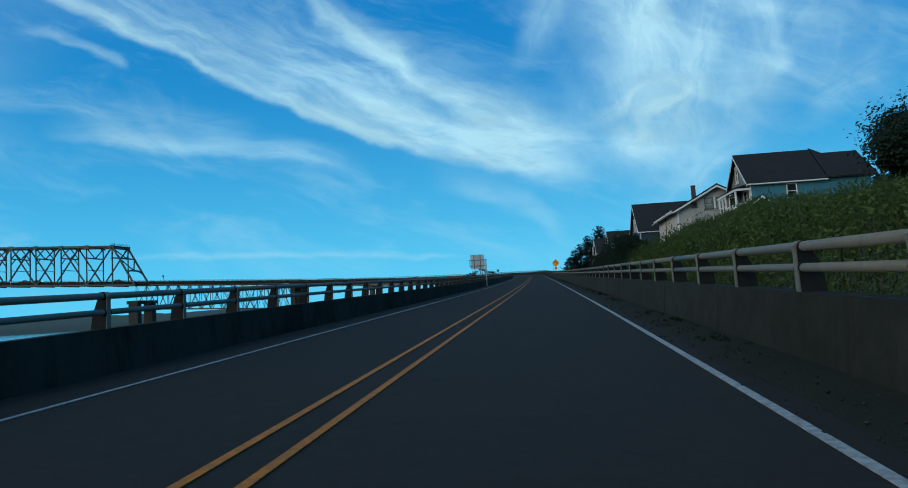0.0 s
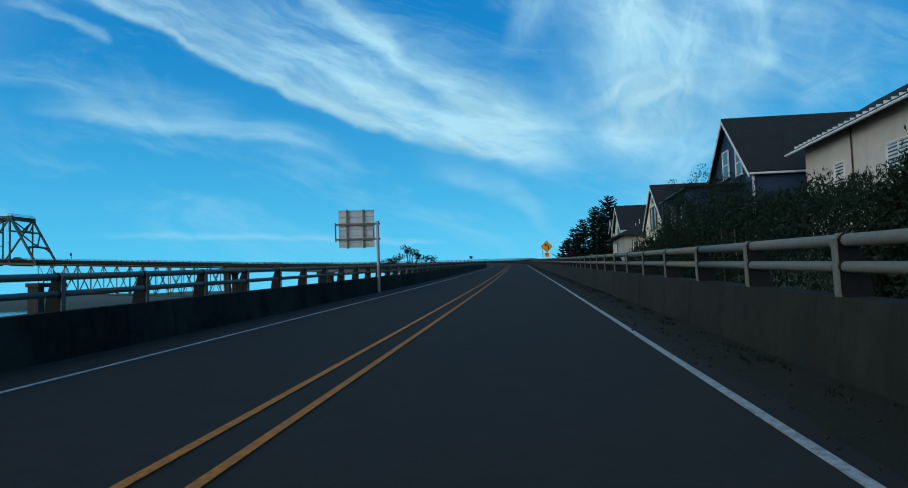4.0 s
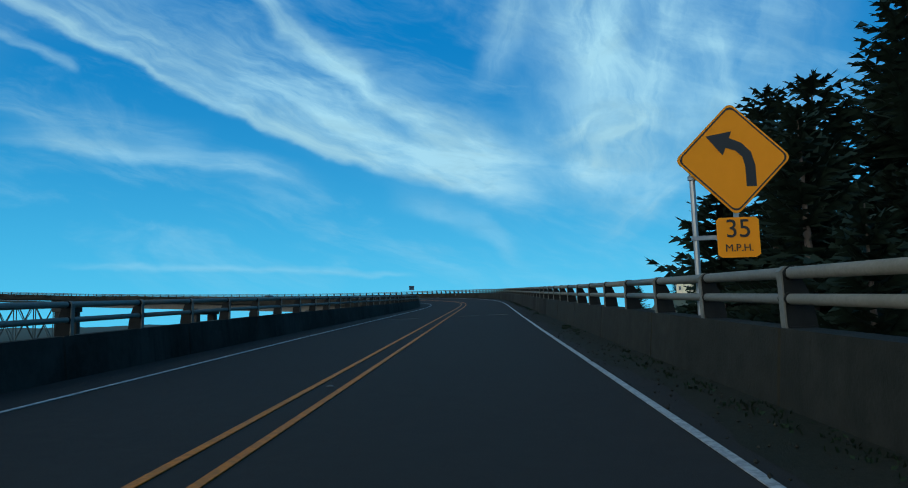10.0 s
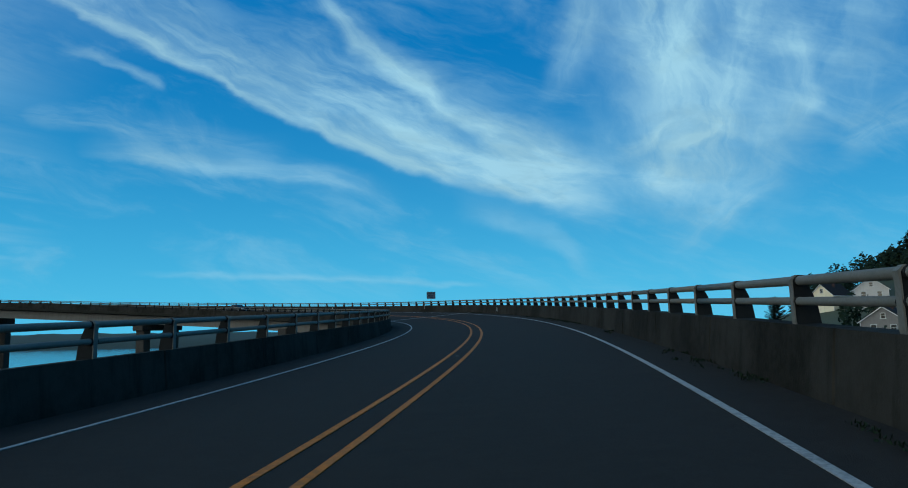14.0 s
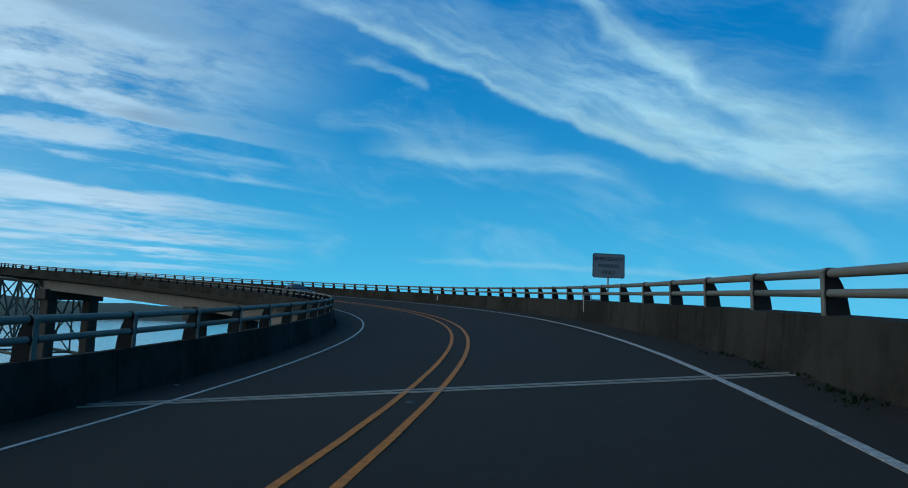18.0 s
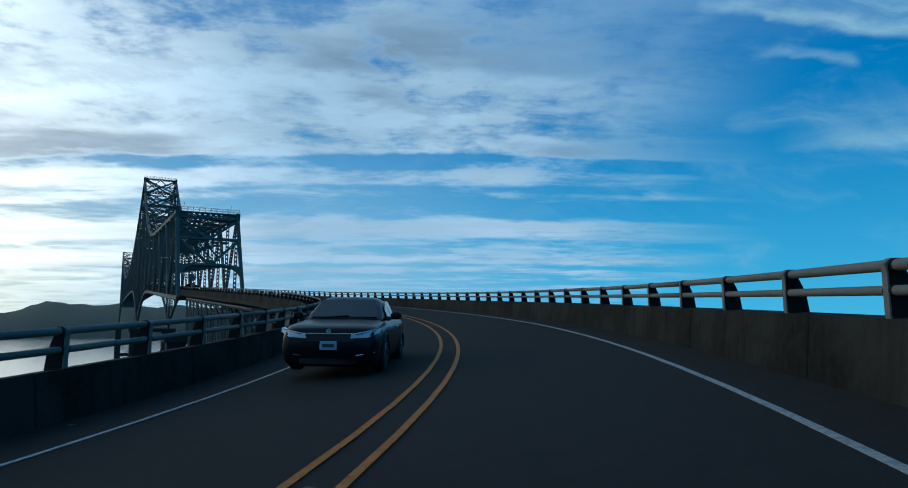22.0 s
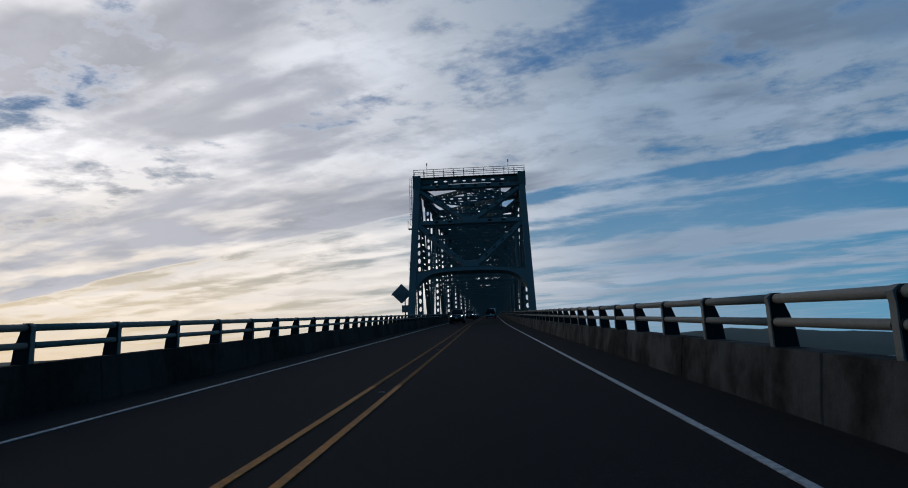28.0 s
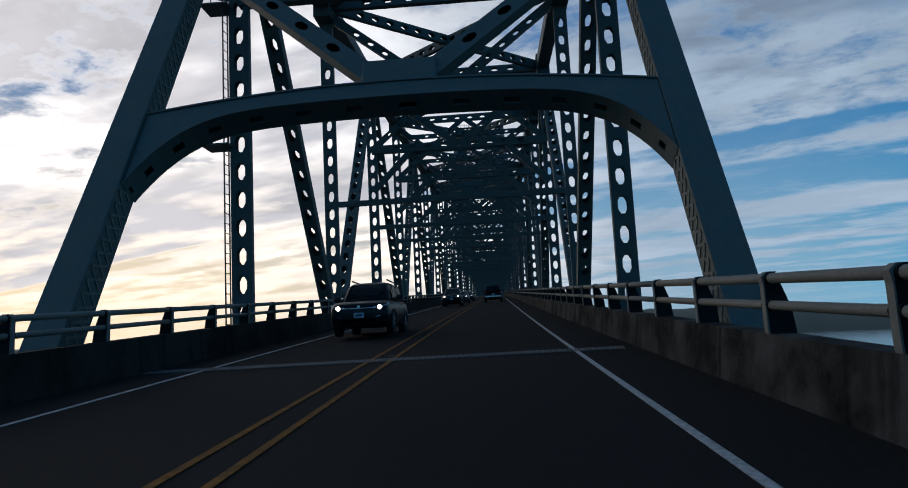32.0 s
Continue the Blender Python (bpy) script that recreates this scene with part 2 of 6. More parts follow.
    clear = blend(mth("MULTIPLY", smooth(toward, 0.55, 1.0), smooth(Z, 0.4, 0.0)), clear, (18.0, 14.0, 8.6))
    clear = blend(mth("MULTIPLY", mth("MULTIPLY", side, smooth(Z, 0.3, 0.42)), 0.45), clear, (3.6, 5.8, 8.6))
    air = blend(0.88, sky.outputs[0], clear)
    lit = blend(glow, blend(side, (5.6, 8.6, 10.1), (7.0, 9.0, 10.8)), (26.5, 25.2, 23.3))
    lit = blend(mth("MULTIPLY", mth("MULTIPLY", smooth(toward, 0.5, 0.95), smooth(Z, 0.32, 0.02)), 0.85), lit, (25.0, 20.8, 15.0))
    grey = blend(glow, blend(side, (2.7, 4.7, 6.5), (3.6, 4.9, 6.4)), (13.0, 12.6, 12.4))
    shade = fbm(comb(mth("MULTIPLY", al, 0.55), mth("MULTIPLY", ac, 1.3), 2.0), 1.3, 4.0, 0.5)
    shade = mth("ADD", shade, mth("MULTIPLY", mth("SUBTRACT", puff, 0.5), 0.5))
    cloud = blend(mth("MULTIPLY", mth("MULTIPLY", smooth(dens, 0.6, 1.0), smooth(shade, 0.42, 0.6)), mth("MULTIPLY", side, smooth(ac, -3.4, -2.9, 0.25, 1.0))), lit, grey)
    # thin and thick parts of the cloud
    cloud = blend(mth("MULTIPLY", smooth(puff, 0.58, 0.4), smooth(side, 0, 1, 0.12, 0.16)), cloud, (0.0, 0.0, 0.0))
    cloud = blend(mth("MULTIPLY", mth("MULTIPLY", smooth(flock, 0.56, 0.36), where), 0.5), cloud, grey)
    mixed = blend(cover, air, cloud)
    bg = N("ShaderNodeBackground")
    bg.inputs["Strength"].default_value = 0.085
    K(mixed, bg.inputs["Color"])
    out = N("ShaderNodeOutputWorld")
    K(bg.outputs[0], out.inputs["Surface"])


build_sky()
sun = new("sun", bpy.data.lights.new("sun", "SUN"))
sun.data.energy, sun.data.angle, sun.data.color = 0.3, radians(14), (1.0, 0.87, 0.72)
sun.rotation_euler = Euler((radians(90 - SUN_HEIGHT), 0, radians(SUN_HEADING + 180)))

# ---- materials ----
def material(name, base, rough=0.6, metal=0.0, grain=(), bump=0.0, bump_scale=20.0, spec=0.5, streaks=0.0, random=0.0, coords="Object"):
    """grain: (scale, other colour, amount, contrast) layers of noise over the base colour."""
    m = bpy.data.materials.new(name)
    m.use_nodes = True
    nt = m.node_tree
    N, K = nt.nodes.new, nt.links.new
    b = nt.nodes["Principled BSDF"]
    tc = N("ShaderNodeTexCoord")
    vec = tc.outputs[coords]
    rgb = N("ShaderNodeRGB")
    rgb.outputs[0].default_value = (*base, 1)
    col = rgb.outputs[0]

    def noise_at(scale, detail=6.0, stretch=None):
        n = N("ShaderNodeTexNoise")
        n.inputs["Scale"].default_value, n.inputs["Detail"].default_value, n.inputs["Roughness"].default_value = scale, detail, 0.62
        if stretch:
            mp = N("ShaderNodeMapping")
            mp.inputs["Scale"].default_value = stretch
            K(vec, mp.inputs[0])
            K(mp.outputs[0], n.inputs["Vector"])
        else:
            K(vec, n.inputs["Vector"])
        return n.outputs[0]

    def mixin(col, other, amount, fac, lo, hi):
        mr = N("ShaderNodeMapRange")
        mr.interpolation_type = "SMOOTHSTEP"
        K(fac, mr.inputs[0])
        mr.inputs[1].default_value, mr.inputs[2].default_value, mr.inputs[4].default_value = lo, hi, amount
        mx = N("ShaderNodeMix")
        mx.data_type = "RGBA"
        K(mr.outputs[0], mx.inputs[0])
        K(col, mx.inputs[6])
        mx.inputs[7].default_value = (*other, 1)
        return mx.outputs[2]

    for scale, other, amount, contrast in grain:
        col = mixin(col, other, amount, noise_at(scale), 0.5 - 0.5 * (1 - contrast), 0.5 + 0.5 * (1 - contrast))
    if streaks:
        col = mixin(col, tuple(c * 0.35 for c in base), streaks, noise_at(3.0, 5.0, (1.0, 1.0, 0.08)), 0.5, 0.72)
    if random:
        oi = N("ShaderNodeObjectInfo")
        hs = N("ShaderNodeHueSaturation")
        mr = N("ShaderNodeMapRange")
        K(oi.outputs["Random"], mr.inputs[0])
        mr.inputs[3].default_value, mr.inputs[4].default_value = 1 - random, 1 + random
        K(mr.outputs[0], hs.inputs["Value"])
        K(col, hs.inputs["Color"])
        col = hs.outputs[0]
    K(col, b.inputs["Base Color"])
    b.inputs["Metallic"].default_value = metal
    b.inputs["Specular IOR Level"].default_value = spec
    rm = N("ShaderNodeMapRange")
    K(noise_at(bump_scale * 0.3), rm.inputs[0])
    rm.inputs[3].default_value, rm.inputs[4].default_value = max(rough - 0.12, 0.02), min(rough + 0.12, 1)
    K(rm.outputs[0], b.inputs["Roughness"])
    if bump:
        bp = N("ShaderNodeBump")
        bp.inputs["Strength"].default_value, bp.inputs["Distance"].default_value = bump, 0.02
        K(noise_at(bump_scale), bp.inputs["Height"])
        K(bp.outputs[0], b.inputs["Normal"])
    return m


ASPHALT = material("asphalt", (0.025, 0.021, 0.0172), 0.9, spec=.08, grain=((0.6, (0.018, 0.0165, 0.015), .7, .3), (60, (0.055, 0.05, 0.045), .6, .6), (4, (0.014, 0.0132, 0.012), .5, .5), (0.09, (0.034, 0.03, 0.025), .6, .5)), bump=0.5, bump_scale=90)
# the road's asphalt again, with dimmer light put into its base colour
DIM_ASPHALT = material("dimmed_asphalt", (0.0125, 0.0112, 0.0105), 0.94, spec=.04, grain=((0.6, (0.0105, 0.0098, 0.009), .7, .3), (60, (0.034, 0.031, 0.028), .6, .6), (0.12, (0.02, 0.018, 0.016), .6, .5)), bump=0.5, bump_scale=90)
WHITE_LINE = material("white_road_paint", (0.4, 0.385, 0.35), 0.6, grain=((14, (0.1, 0.1, 0.1), .8, .7), (2.2, (0.3, 0.3, 0.29), .5, .4)), bump=0.2, bump_scale=80)
YELLOW_LINE = material("yellow_road_paint", (0.5, 0.145, 0.005), 0.7, spec=.2, grain=((12, (0.13, 0.06, 0.02), .75, .7), (1.5, (0.42, 0.145, 0.01), .5, .4)), bump=0.2, bump_scale=80)
WORN_YELLOW = material("faded_yellow_road_paint", (0.34, 0.115, 0.01), 0.85, spec=.08, grain=((9, (0.035, 0.026, 0.018), .9, .5), (1.1, (0.11, 0.05, 0.014), .7, .45)), bump=0.2, bump_scale=80)
CONCRETE = material("weathered_concrete", (0.038, 0.036, 0.028), 0.9, spec=.12, grain=((1.9, (0.012, 0.0125, 0.009), .9, .5), (9, (0.07, 0.067, 0.054), .45, .55), (0.35, (0.018, 0.018, 0.012), .75, .45), (4.5, (0.013, 0.013, 0.01), .6, .6)), bump=0.45, bump_scale=30, streaks=.55)
# moss tones, on a base darkened to stand for a wall without sun
MOSSY_SHADED = material("mossy_shaded_concrete", (0.0145, 0.0142, 0.0105), 0.95, spec=.06, grain=((1.1, (0.011, 0.01, 0.008), .8, .4), (7, (0.038, 0.034, 0.028), .4, .55), (0.4, (0.075, 0.072, 0.062), .35, .74)), bump=0.45, bump_scale=30, streaks=.5)
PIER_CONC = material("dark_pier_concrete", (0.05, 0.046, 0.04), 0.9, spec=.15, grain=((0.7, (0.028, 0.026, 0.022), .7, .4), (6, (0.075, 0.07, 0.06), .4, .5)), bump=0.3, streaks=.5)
# pale stains over concrete whose base is blackened to paint in dim light
STAINED_DIM = material("stained_dimmed_concrete", (0.0095, 0.0092, 0.008), 0.95, spec=.05, grain=((1.1, (0.006, 0.0056, 0.005), .7, .4), (0.9, (0.085, 0.083, 0.078), .75, .76), (5, (0.04, 0.037, 0.031), .5, .55)), bump=0.5, bump_scale=30, streaks=.6)
GIRDER_CONC = material("pale_girder_concrete", (0.15, 0.146, 0.13), 0.85, grain=((0.8, (0.1, 0.092, 0.078), .6, .3),), bump=0.2, streaks=.35)
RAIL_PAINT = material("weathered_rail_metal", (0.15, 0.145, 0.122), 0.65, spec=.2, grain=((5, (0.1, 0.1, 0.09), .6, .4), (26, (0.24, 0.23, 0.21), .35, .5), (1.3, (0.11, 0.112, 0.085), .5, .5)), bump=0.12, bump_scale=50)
# weathered post metal, its shade put into a far darker base than the rail
POST_SHADED = material("weathered_shaded_post_metal", (0.014, 0.016, 0.0165), 0.9, spec=.05, grain=((6, (0.026, 0.028, 0.028), .6, .4),), bump=0.15, bump_scale=40, random=.15)
LACING = material("paler_bridge_paint", (0.16, 0.17, 0.15), 0.7, spec=.2, grain=((5, (0.08, 0.095, 0.085), .7, .4), (14, (0.2, 0.16, 0.12), .4, .6)), bump=0.1)
STEEL = material("green_bridge_paint", (0.073, 0.103, 0.096), 0.65, spec=.2, grain=((1.2, (0.052, 0.068, 0.061), .6, .35), (9, (0.098, 0.122, 0.109), .4, .5), (3, (0.13, 0.095, 0.065), .3, .78)), bump=0.1, bump_scale=40)
JOINT_STEEL = material("worn_joint_steel", (0.3, 0.3, 0.29), 0.55, metal=.4, grain=((20, (0.2, 0.19, 0.18), .6, .5),))
WATER = material("river_water", (0.03, 0.055, 0.07), 0.12, bump=0.35, bump_scale=0.6, spec=0.6, grain=((0.01, (0.045, 0.07, 0.08), .6, .3),))
GROUND = material("rough_grass_ground", (0.06, 0.075, 0.035), 0.95, grain=((0.5, (0.1, 0.085, 0.055), .6, .4), (6, (0.035, 0.05, 0.02), .6, .4)), bump=0.6, bump_scale=8)
WOODS = material("wooded_hillside", (0.035, 0.05, 0.03), 0.95, grain=((0.02, (0.05, 0.065, 0.035), .6, .3), (0.15, (0.02, 0.03, 0.02), .7, .4)), bump=0.8, bump_scale=0.15)

# ---- mesh tools ----
class MB:
    """Collects vertices and faces of one mesh."""
    def __init__(self):
        self.v, self.f = [], []

    def add(self, verts, faces):
        k = len(self.v)
        self.v += [tuple(p) for p in verts]
        self.f += [tuple(i + k for i in f) for f in faces]
        return self

    def box(self, c, size, m=None, ch=0.0):
        """A box with chamfered edges; m turns and moves it."""
        hx, hy, hz = (x / 2 for x in size)
        if not ch:
            vs = [Vector((sx * hx, sy * hy, sz * hz)) for sx in (-1, 1) for sy in (-1, 1) for sz in (-1, 1)]
            fs = [(0, 1, 3, 2), (4, 6, 7, 5), (0, 4, 5, 1), (2, 3, 7, 6), (0, 2, 6, 4), (1, 5, 7, 3)]
        else:
            ch = min(ch, hx * .9, hy * .9, hz * .9)
            vs, idx = [], {}
            for sx in (-1, 1):
                for sy in (-1, 1):
                    for sz in (-1, 1):
                        for ax in range(3):
                            d = [hx, hy, hz]
                            for o in range(3):
                                if o != ax:
                                    d[o] -= ch
                            idx[sx, sy, sz, ax] = len(vs)
                            vs.append(Vector((sx * d[0], sy * d[1], sz * d[2])))
            fs, S = [], (-1, 1)
            for s in S:
                fs.append(tuple(idx[s, a, b, 0] for a, b in ((-1, -1), (-1, 1), (1, 1), (1, -1))[::-s]))
                fs.append(tuple(idx[a, s, b, 1] for a, b in ((-1, -1), (-1, 1), (1, 1), (1, -1))[::s]))
                fs.append(tuple(idx[a, b, s, 2] for a, b in ((-1, -1), (-1, 1), (1, 1), (1, -1))[::-s]))
            for a in S:
                for b in S:
                    fs.append((idx[-1, a, b, 1], idx[1, a, b, 1], idx[1, a, b, 2], idx[-1, a, b, 2]))
                    fs.append((idx[a, -1, b, 0], idx[a, 1, b, 0], idx[a, 1, b, 2], idx[a, -1, b, 2]))
                    fs.append((idx[a, b, -1, 0], idx[a, b, 1, 0], idx[a, b, 1, 1], idx[a, b, -1, 1]))
                    for c3 in S:
                        fs.append((idx[a, b, c3, 0], idx[a, b, c3, 1], idx[a, b, c3, 2]))
        c = Vector(c)
        return self.add([(m @ (p + c)) if m else p + c for p in vs], fs)

    def tube(self, pts, r, n=10, cap=True):
        """A tube through pts; r is a radius or one for each point."""
        pts = [Vector(p) for p in pts]
        rs = r if isinstance(r, (list, tuple)) else [r] * len(pts)
        vs, fs = [], []
        for i, p in enumerate(pts):
            d = (pts[min(i + 1, len(pts) - 1)] - pts[max(i - 1, 0)]).normalized()
            a = d.cross(Vector((0, 0, 1)))
            a = a.normalized() if a.length > 1e-3 else Vector((1, 0, 0))
            b = d.cross(a)
            vs += [p + (a * math.cos(2 * math.pi * k / n) + b * math.sin(2 * math.pi * k / n)) * rs[i] for k in range(n)]
        for i in range(len(pts) - 1):
            fs += [(i * n + k, i * n + (k + 1) % n, (i + 1) * n + (k + 1) % n, (i + 1) * n + k) for k in range(n)]
        if cap:
            fs += [tuple(range(n))[::-1], tuple(range((len(pts) - 1) * n, len(pts) * n))]
        return self.add(vs, fs)

    def prism(self, poly, off, m=None):
        """A plate: the outline poly pushed along off."""
        off, n = Vector(off), len(poly)
        vs = [Vector(p) for p in poly] + [Vector(p) + off for p in poly]
        if m:
            vs = [m @ p for p in vs]
        return self.add(vs, [tuple(range(n)), tuple(range(n, 2 * n))[::-1]] + [(i, i + n, (i + 1) % n + n, (i + 1) % n) for i in range(n)])

    def mesh(self, name, mat, smooth=False):
        me = bpy.data.meshes.new(name)
        me.from_pydata(self.v, [], self.f)
        if mat:
            me.materials.append(mat)
        me.validate()
        if smooth:
            me.shade_smooth()
        return me


def part(name, mb, mat, parent=None, label="", smooth=False, at=None):
    """One mesh object under a thing (or a thing of its own)."""
    ob = new(name, mb if isinstance(mb, bpy.types.Mesh) else mb.mesh(name, mat, smooth))
    if parent:
        ob.parent = parent
    if at is not None:
        ob.matrix_basis = at
    if label:
        tagged(ob, label)
    return ob


def thing(name, label, category, at=None, group="", kind=""):
    ob = new(name)
    ob.empty_display_size = 0.2
    if at is not None:
        ob.matrix_basis = at
    return tagged(ob, label, category, group, kind)


def structure(name, mb, mat, label, category="", smooth=False):
    return tagged(part(name, mb, mat, smooth=smooth), label, category, kind="structure")


# ---- the line of the road ----
BEND = ((-60, .13), (185, .11), (215, -.33), (250, 4.74), (290, 8.43), (325, 11.69), (350, 11.54), (385, 7.84), (415, 5.10), (440, .16), (470, 0), (503, -.4), (536, 0), (1400, 0))
GRADE = ((-60, .0444), (60, .0285), (150, .0326), (240, .0348), (320, .0327), (400, .0461), (480, .0487), (690, .0487), (740, .02), (790, 0), (1063, -.024), (1400, -.03))
BANK = ((-60, .009), (190, .008), (260, .056), (300, .094), (330, .091), (370, .074), (430, .004), (1400, 0))
S0, S1 = -60, 1100
SV = np.arange(S0, S1 + 1.0)


def trace():
    k = np.interp(SV, *zip(*BEND)) / 1000
    g = np.interp(SV, *zip(*GRADE))
    run = lambda a: np.concatenate([[0], np.cumsum((a[1:] + a[:-1]) / 2)])
    i0 = -S0
    psi = run(k)
    psi -= psi[i0]
    x, y, z = run(-np.sin(psi)), run(np.cos(psi)), run(g)
    return x - x[i0], y - y[i0], z - z[i0], psi, np.interp(SV, *zip(*BANK))


LINE = trace()


def on(s, lat=0.0, up=0.0):
    """The point of the roadway at s along its centre, lat to the right, up above the surface."""
    x, y, z, psi, b = (float(np.interp(s, SV, a)) for a in LINE)
    return Vector((x + math.cos(psi) * lat, y + math.sin(psi) * lat, z + b * lat + up))


def along(s):
    psi = float(np.interp(s, SV, LINE[3]))
    return Vector((-math.sin(psi), math.cos(psi), 0))


def road_frame(s, lat=0.0, up=0.0):
    """A pose on the road: local y ahead, x to the right, z up."""
    psi = float(np.interp(s, SV, LINE[3]))
    m = Matrix.Rotation(psi, 4, "Z")
    m.translation = on(s, lat, up)
    return m


def sweep(profile, s0, s1, step=3.0, closed=True):
    """The outline ((lat, up), ...) drawn along the road."""
    mb, n = MB(), len(profile)
    ss = np.linspace(s0, s1, max(2, int(round((s1 - s0) / step)) + 1))
    vs = [on(s, a, b) for s in ss for a, b in profile]
    fs = []
    for i in range(len(ss) - 1):
        for k in range(n if closed else n - 1):
            fs.append((i * n + k, i * n + (k + 1) % n, (i + 1) * n + (k + 1) % n, (i + 1) * n + k))
    if closed:
        fs += [tuple(range(n))[::-1], tuple(range((len(ss) - 1) * n, len(ss) * n))]
    return mb.add(vs, fs)

# ---- roadway ----
R_RAIL, L_RAIL = 4.81, -5.2
# for each parapet, along the road: place across it, wall top, low bar, top bar
RIGHT_SIDE = ((-60, R_RAIL, .755, 1.02, 1.25), (414, R_RAIL, .75, 1.01, 1.25), (448, 5.03, .63, .925, 1.205), (1100, 5.03, .63, .925, 1.205))
LEFT_SIDE = ((-60, L_RAIL, .715, .985, 1.25), (1100, L_RAIL, .715, .985, 1.25))
DECK_JOINT = 411.3        # from here on the asphalt's colour is darkened to stand for dimmer light


def spec_at(spec, s):
    cols = list(zip(*spec))
    return [float(np.interp(s, cols[0], c)) for c in cols[1:]]


for name, a, b, mat, label in (("road_1", -60, DECK_JOINT, ASPHALT, "worn dark asphalt roadway of the bridge ramp"), ("road_2", DECK_JOINT, 900, DIM_ASPHALT, "worn asphalt on the bridge deck, darkened in colour for dimmer light")):
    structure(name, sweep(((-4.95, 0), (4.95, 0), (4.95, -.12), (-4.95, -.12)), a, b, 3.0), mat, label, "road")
for name, lat, w, mat, label in (("edge_line", -3.66, .08, WHITE_LINE, "worn white edge line on the asphalt"),
                                 ("edge_line", 3.66, .085, WHITE_LINE, "worn white edge line on the asphalt"),
                                 ("centre_line", -.32, .09, YELLOW_LINE, "worn yellow centre line on the asphalt"),
                                 ("centre_line", .13, .09, YELLOW_LINE, "worn yellow centre line on the asphalt")):
    # the yellow pair drifts a hand's width to the left on the bridge
    drift = lambda q: 0.0 if mat is WHITE_LINE else -.06 * min(1.0, max(0.0, (q - 395) / 45))
    def line(a, b):
        ss = np.linspace(a, b, int((b - a) / 2) + 1)
        mb = MB()
        mb.v = [tuple(on(q, lat + drift(q) + x, z)) for q in ss for x, z in ((-w / 2, .004), (w / 2, .004), (w / 2, .012), (-w / 2, .012))]
        mb.f = [(4 * i + k, 4 * i + (k + 1) % 4, 4 * i + 4 + (k + 1) % 4, 4 * i + 4 + k) for i in range(len(ss) - 1) for k in range(4)]
        return mb
    end = 900 if mat is WHITE_LINE else 440
    structure(name, line(-60, end), mat, label, "road marking")
    if end < 900:
        structure(name, line(end, 900), WORN_YELLOW, "faded yellow centre line worn down to the asphalt", "road marking")

# slab, edge beams and girders below the road
structure("deck_slab", sweep(((-5.55, -.125), (5.32, -.125), (5.32, -.55), (4.6, -.75), (-4.8, -.75), (-5.55, -.55)), -60, 900, 4.0), CONCRETE,
          "weathered concrete deck slab of the ramp", "bridge deck")
for lat in (-3.8, 0.0, 3.6):
    structure("girder", sweep(((lat - .25, -.76), (lat + .25, -.76), (lat + .25, -2.3), (lat - .25, -2.3)), 190, 425, 5.0), GIRDER_CONC,
              "pale concrete girder below the ramp deck", "girder")


def wall_outline(side, spec, s, shrink=0.0):
    o, (lat, top) = side, spec_at(spec, s)[:2]
    prof = ((lat - o * .17, -.12), (lat - o * .15, .18), (lat - o * .10, top), (lat + o * .18, top), (lat + o * .22, -.12))
    return [(x + o * shrink * (1 if i < 3 else -1), z - (shrink * .9 if z > 0 else 0)) for i, (x, z) in enumerate(prof)]


def parapet(side, spec, cut):
    """A cast parapet wall along the road; past cut it is mossy, and darkened in colour for lack of sun."""
    name, walls = "right" if side > 0 else "left", []
    for k, (a, b, mat, label) in enumerate(((-60, cut, CONCRETE, "stained grey-brown concrete parapet wall along the roadway"), (cut + .02, 900, MOSSY_SHADED, "mossy concrete parapet wall along the roadway, shade put into its dark colour"))):
        ss = np.linspace(a, b, int((b - a) / 3) + 1)
        mb, n = MB(), 5
        mb.v = [tuple(on(q, x, z)) for q in ss for x, z in wall_outline(side, spec, q, .02)]
        mb.f = [(i * n + j, i * n + (j + 1) % n, (i + 1) * n + (j + 1) % n, (i + 1) * n + j) for i in range(len(ss) - 1) for j in range(n)]
        mb.f += [tuple(range(n))[::-1], tuple(range((len(ss) - 1) * n, len(ss) * n))]
        walls.append(structure("parapet_%s_%d" % (name, k + 1), mb, mat, label, "parapet"))
    c = .025     # each cast length has chamfered ends, with an open joint to the next
    for s in np.arange(-58, 640, 4.88):
        ends = ((s, .02), (s + c, 0), (s + 2.44, 0), (s + 4.88 - c - .015, 0), (s + 4.88 - .015, .02))
        mb, n = MB(), 5
        mb.v = [tuple(on(e, x, z)) for e, shrink in ends for x, z in wall_outline(side, spec, e, shrink)]
        mb.f = [(k * n + i, k * n + (i + 1) % n, (k + 1) * n + (i + 1) % n, (k + 1) * n + i) for k in range(4) for i in range(n - 1)]
        mb.f += [tuple(range(n)), tuple(range(4 * n, 5 * n))[::-1]]
        part("wall_panel", mb, CONCRETE if s < cut else STAINED_DIM if side > 0 and s > 430 else MOSSY_SHADED, walls[0 if s < cut else 1])


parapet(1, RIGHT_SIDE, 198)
# left wall faces away from the sun, so its shaded colour starts early
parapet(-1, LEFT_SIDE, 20)


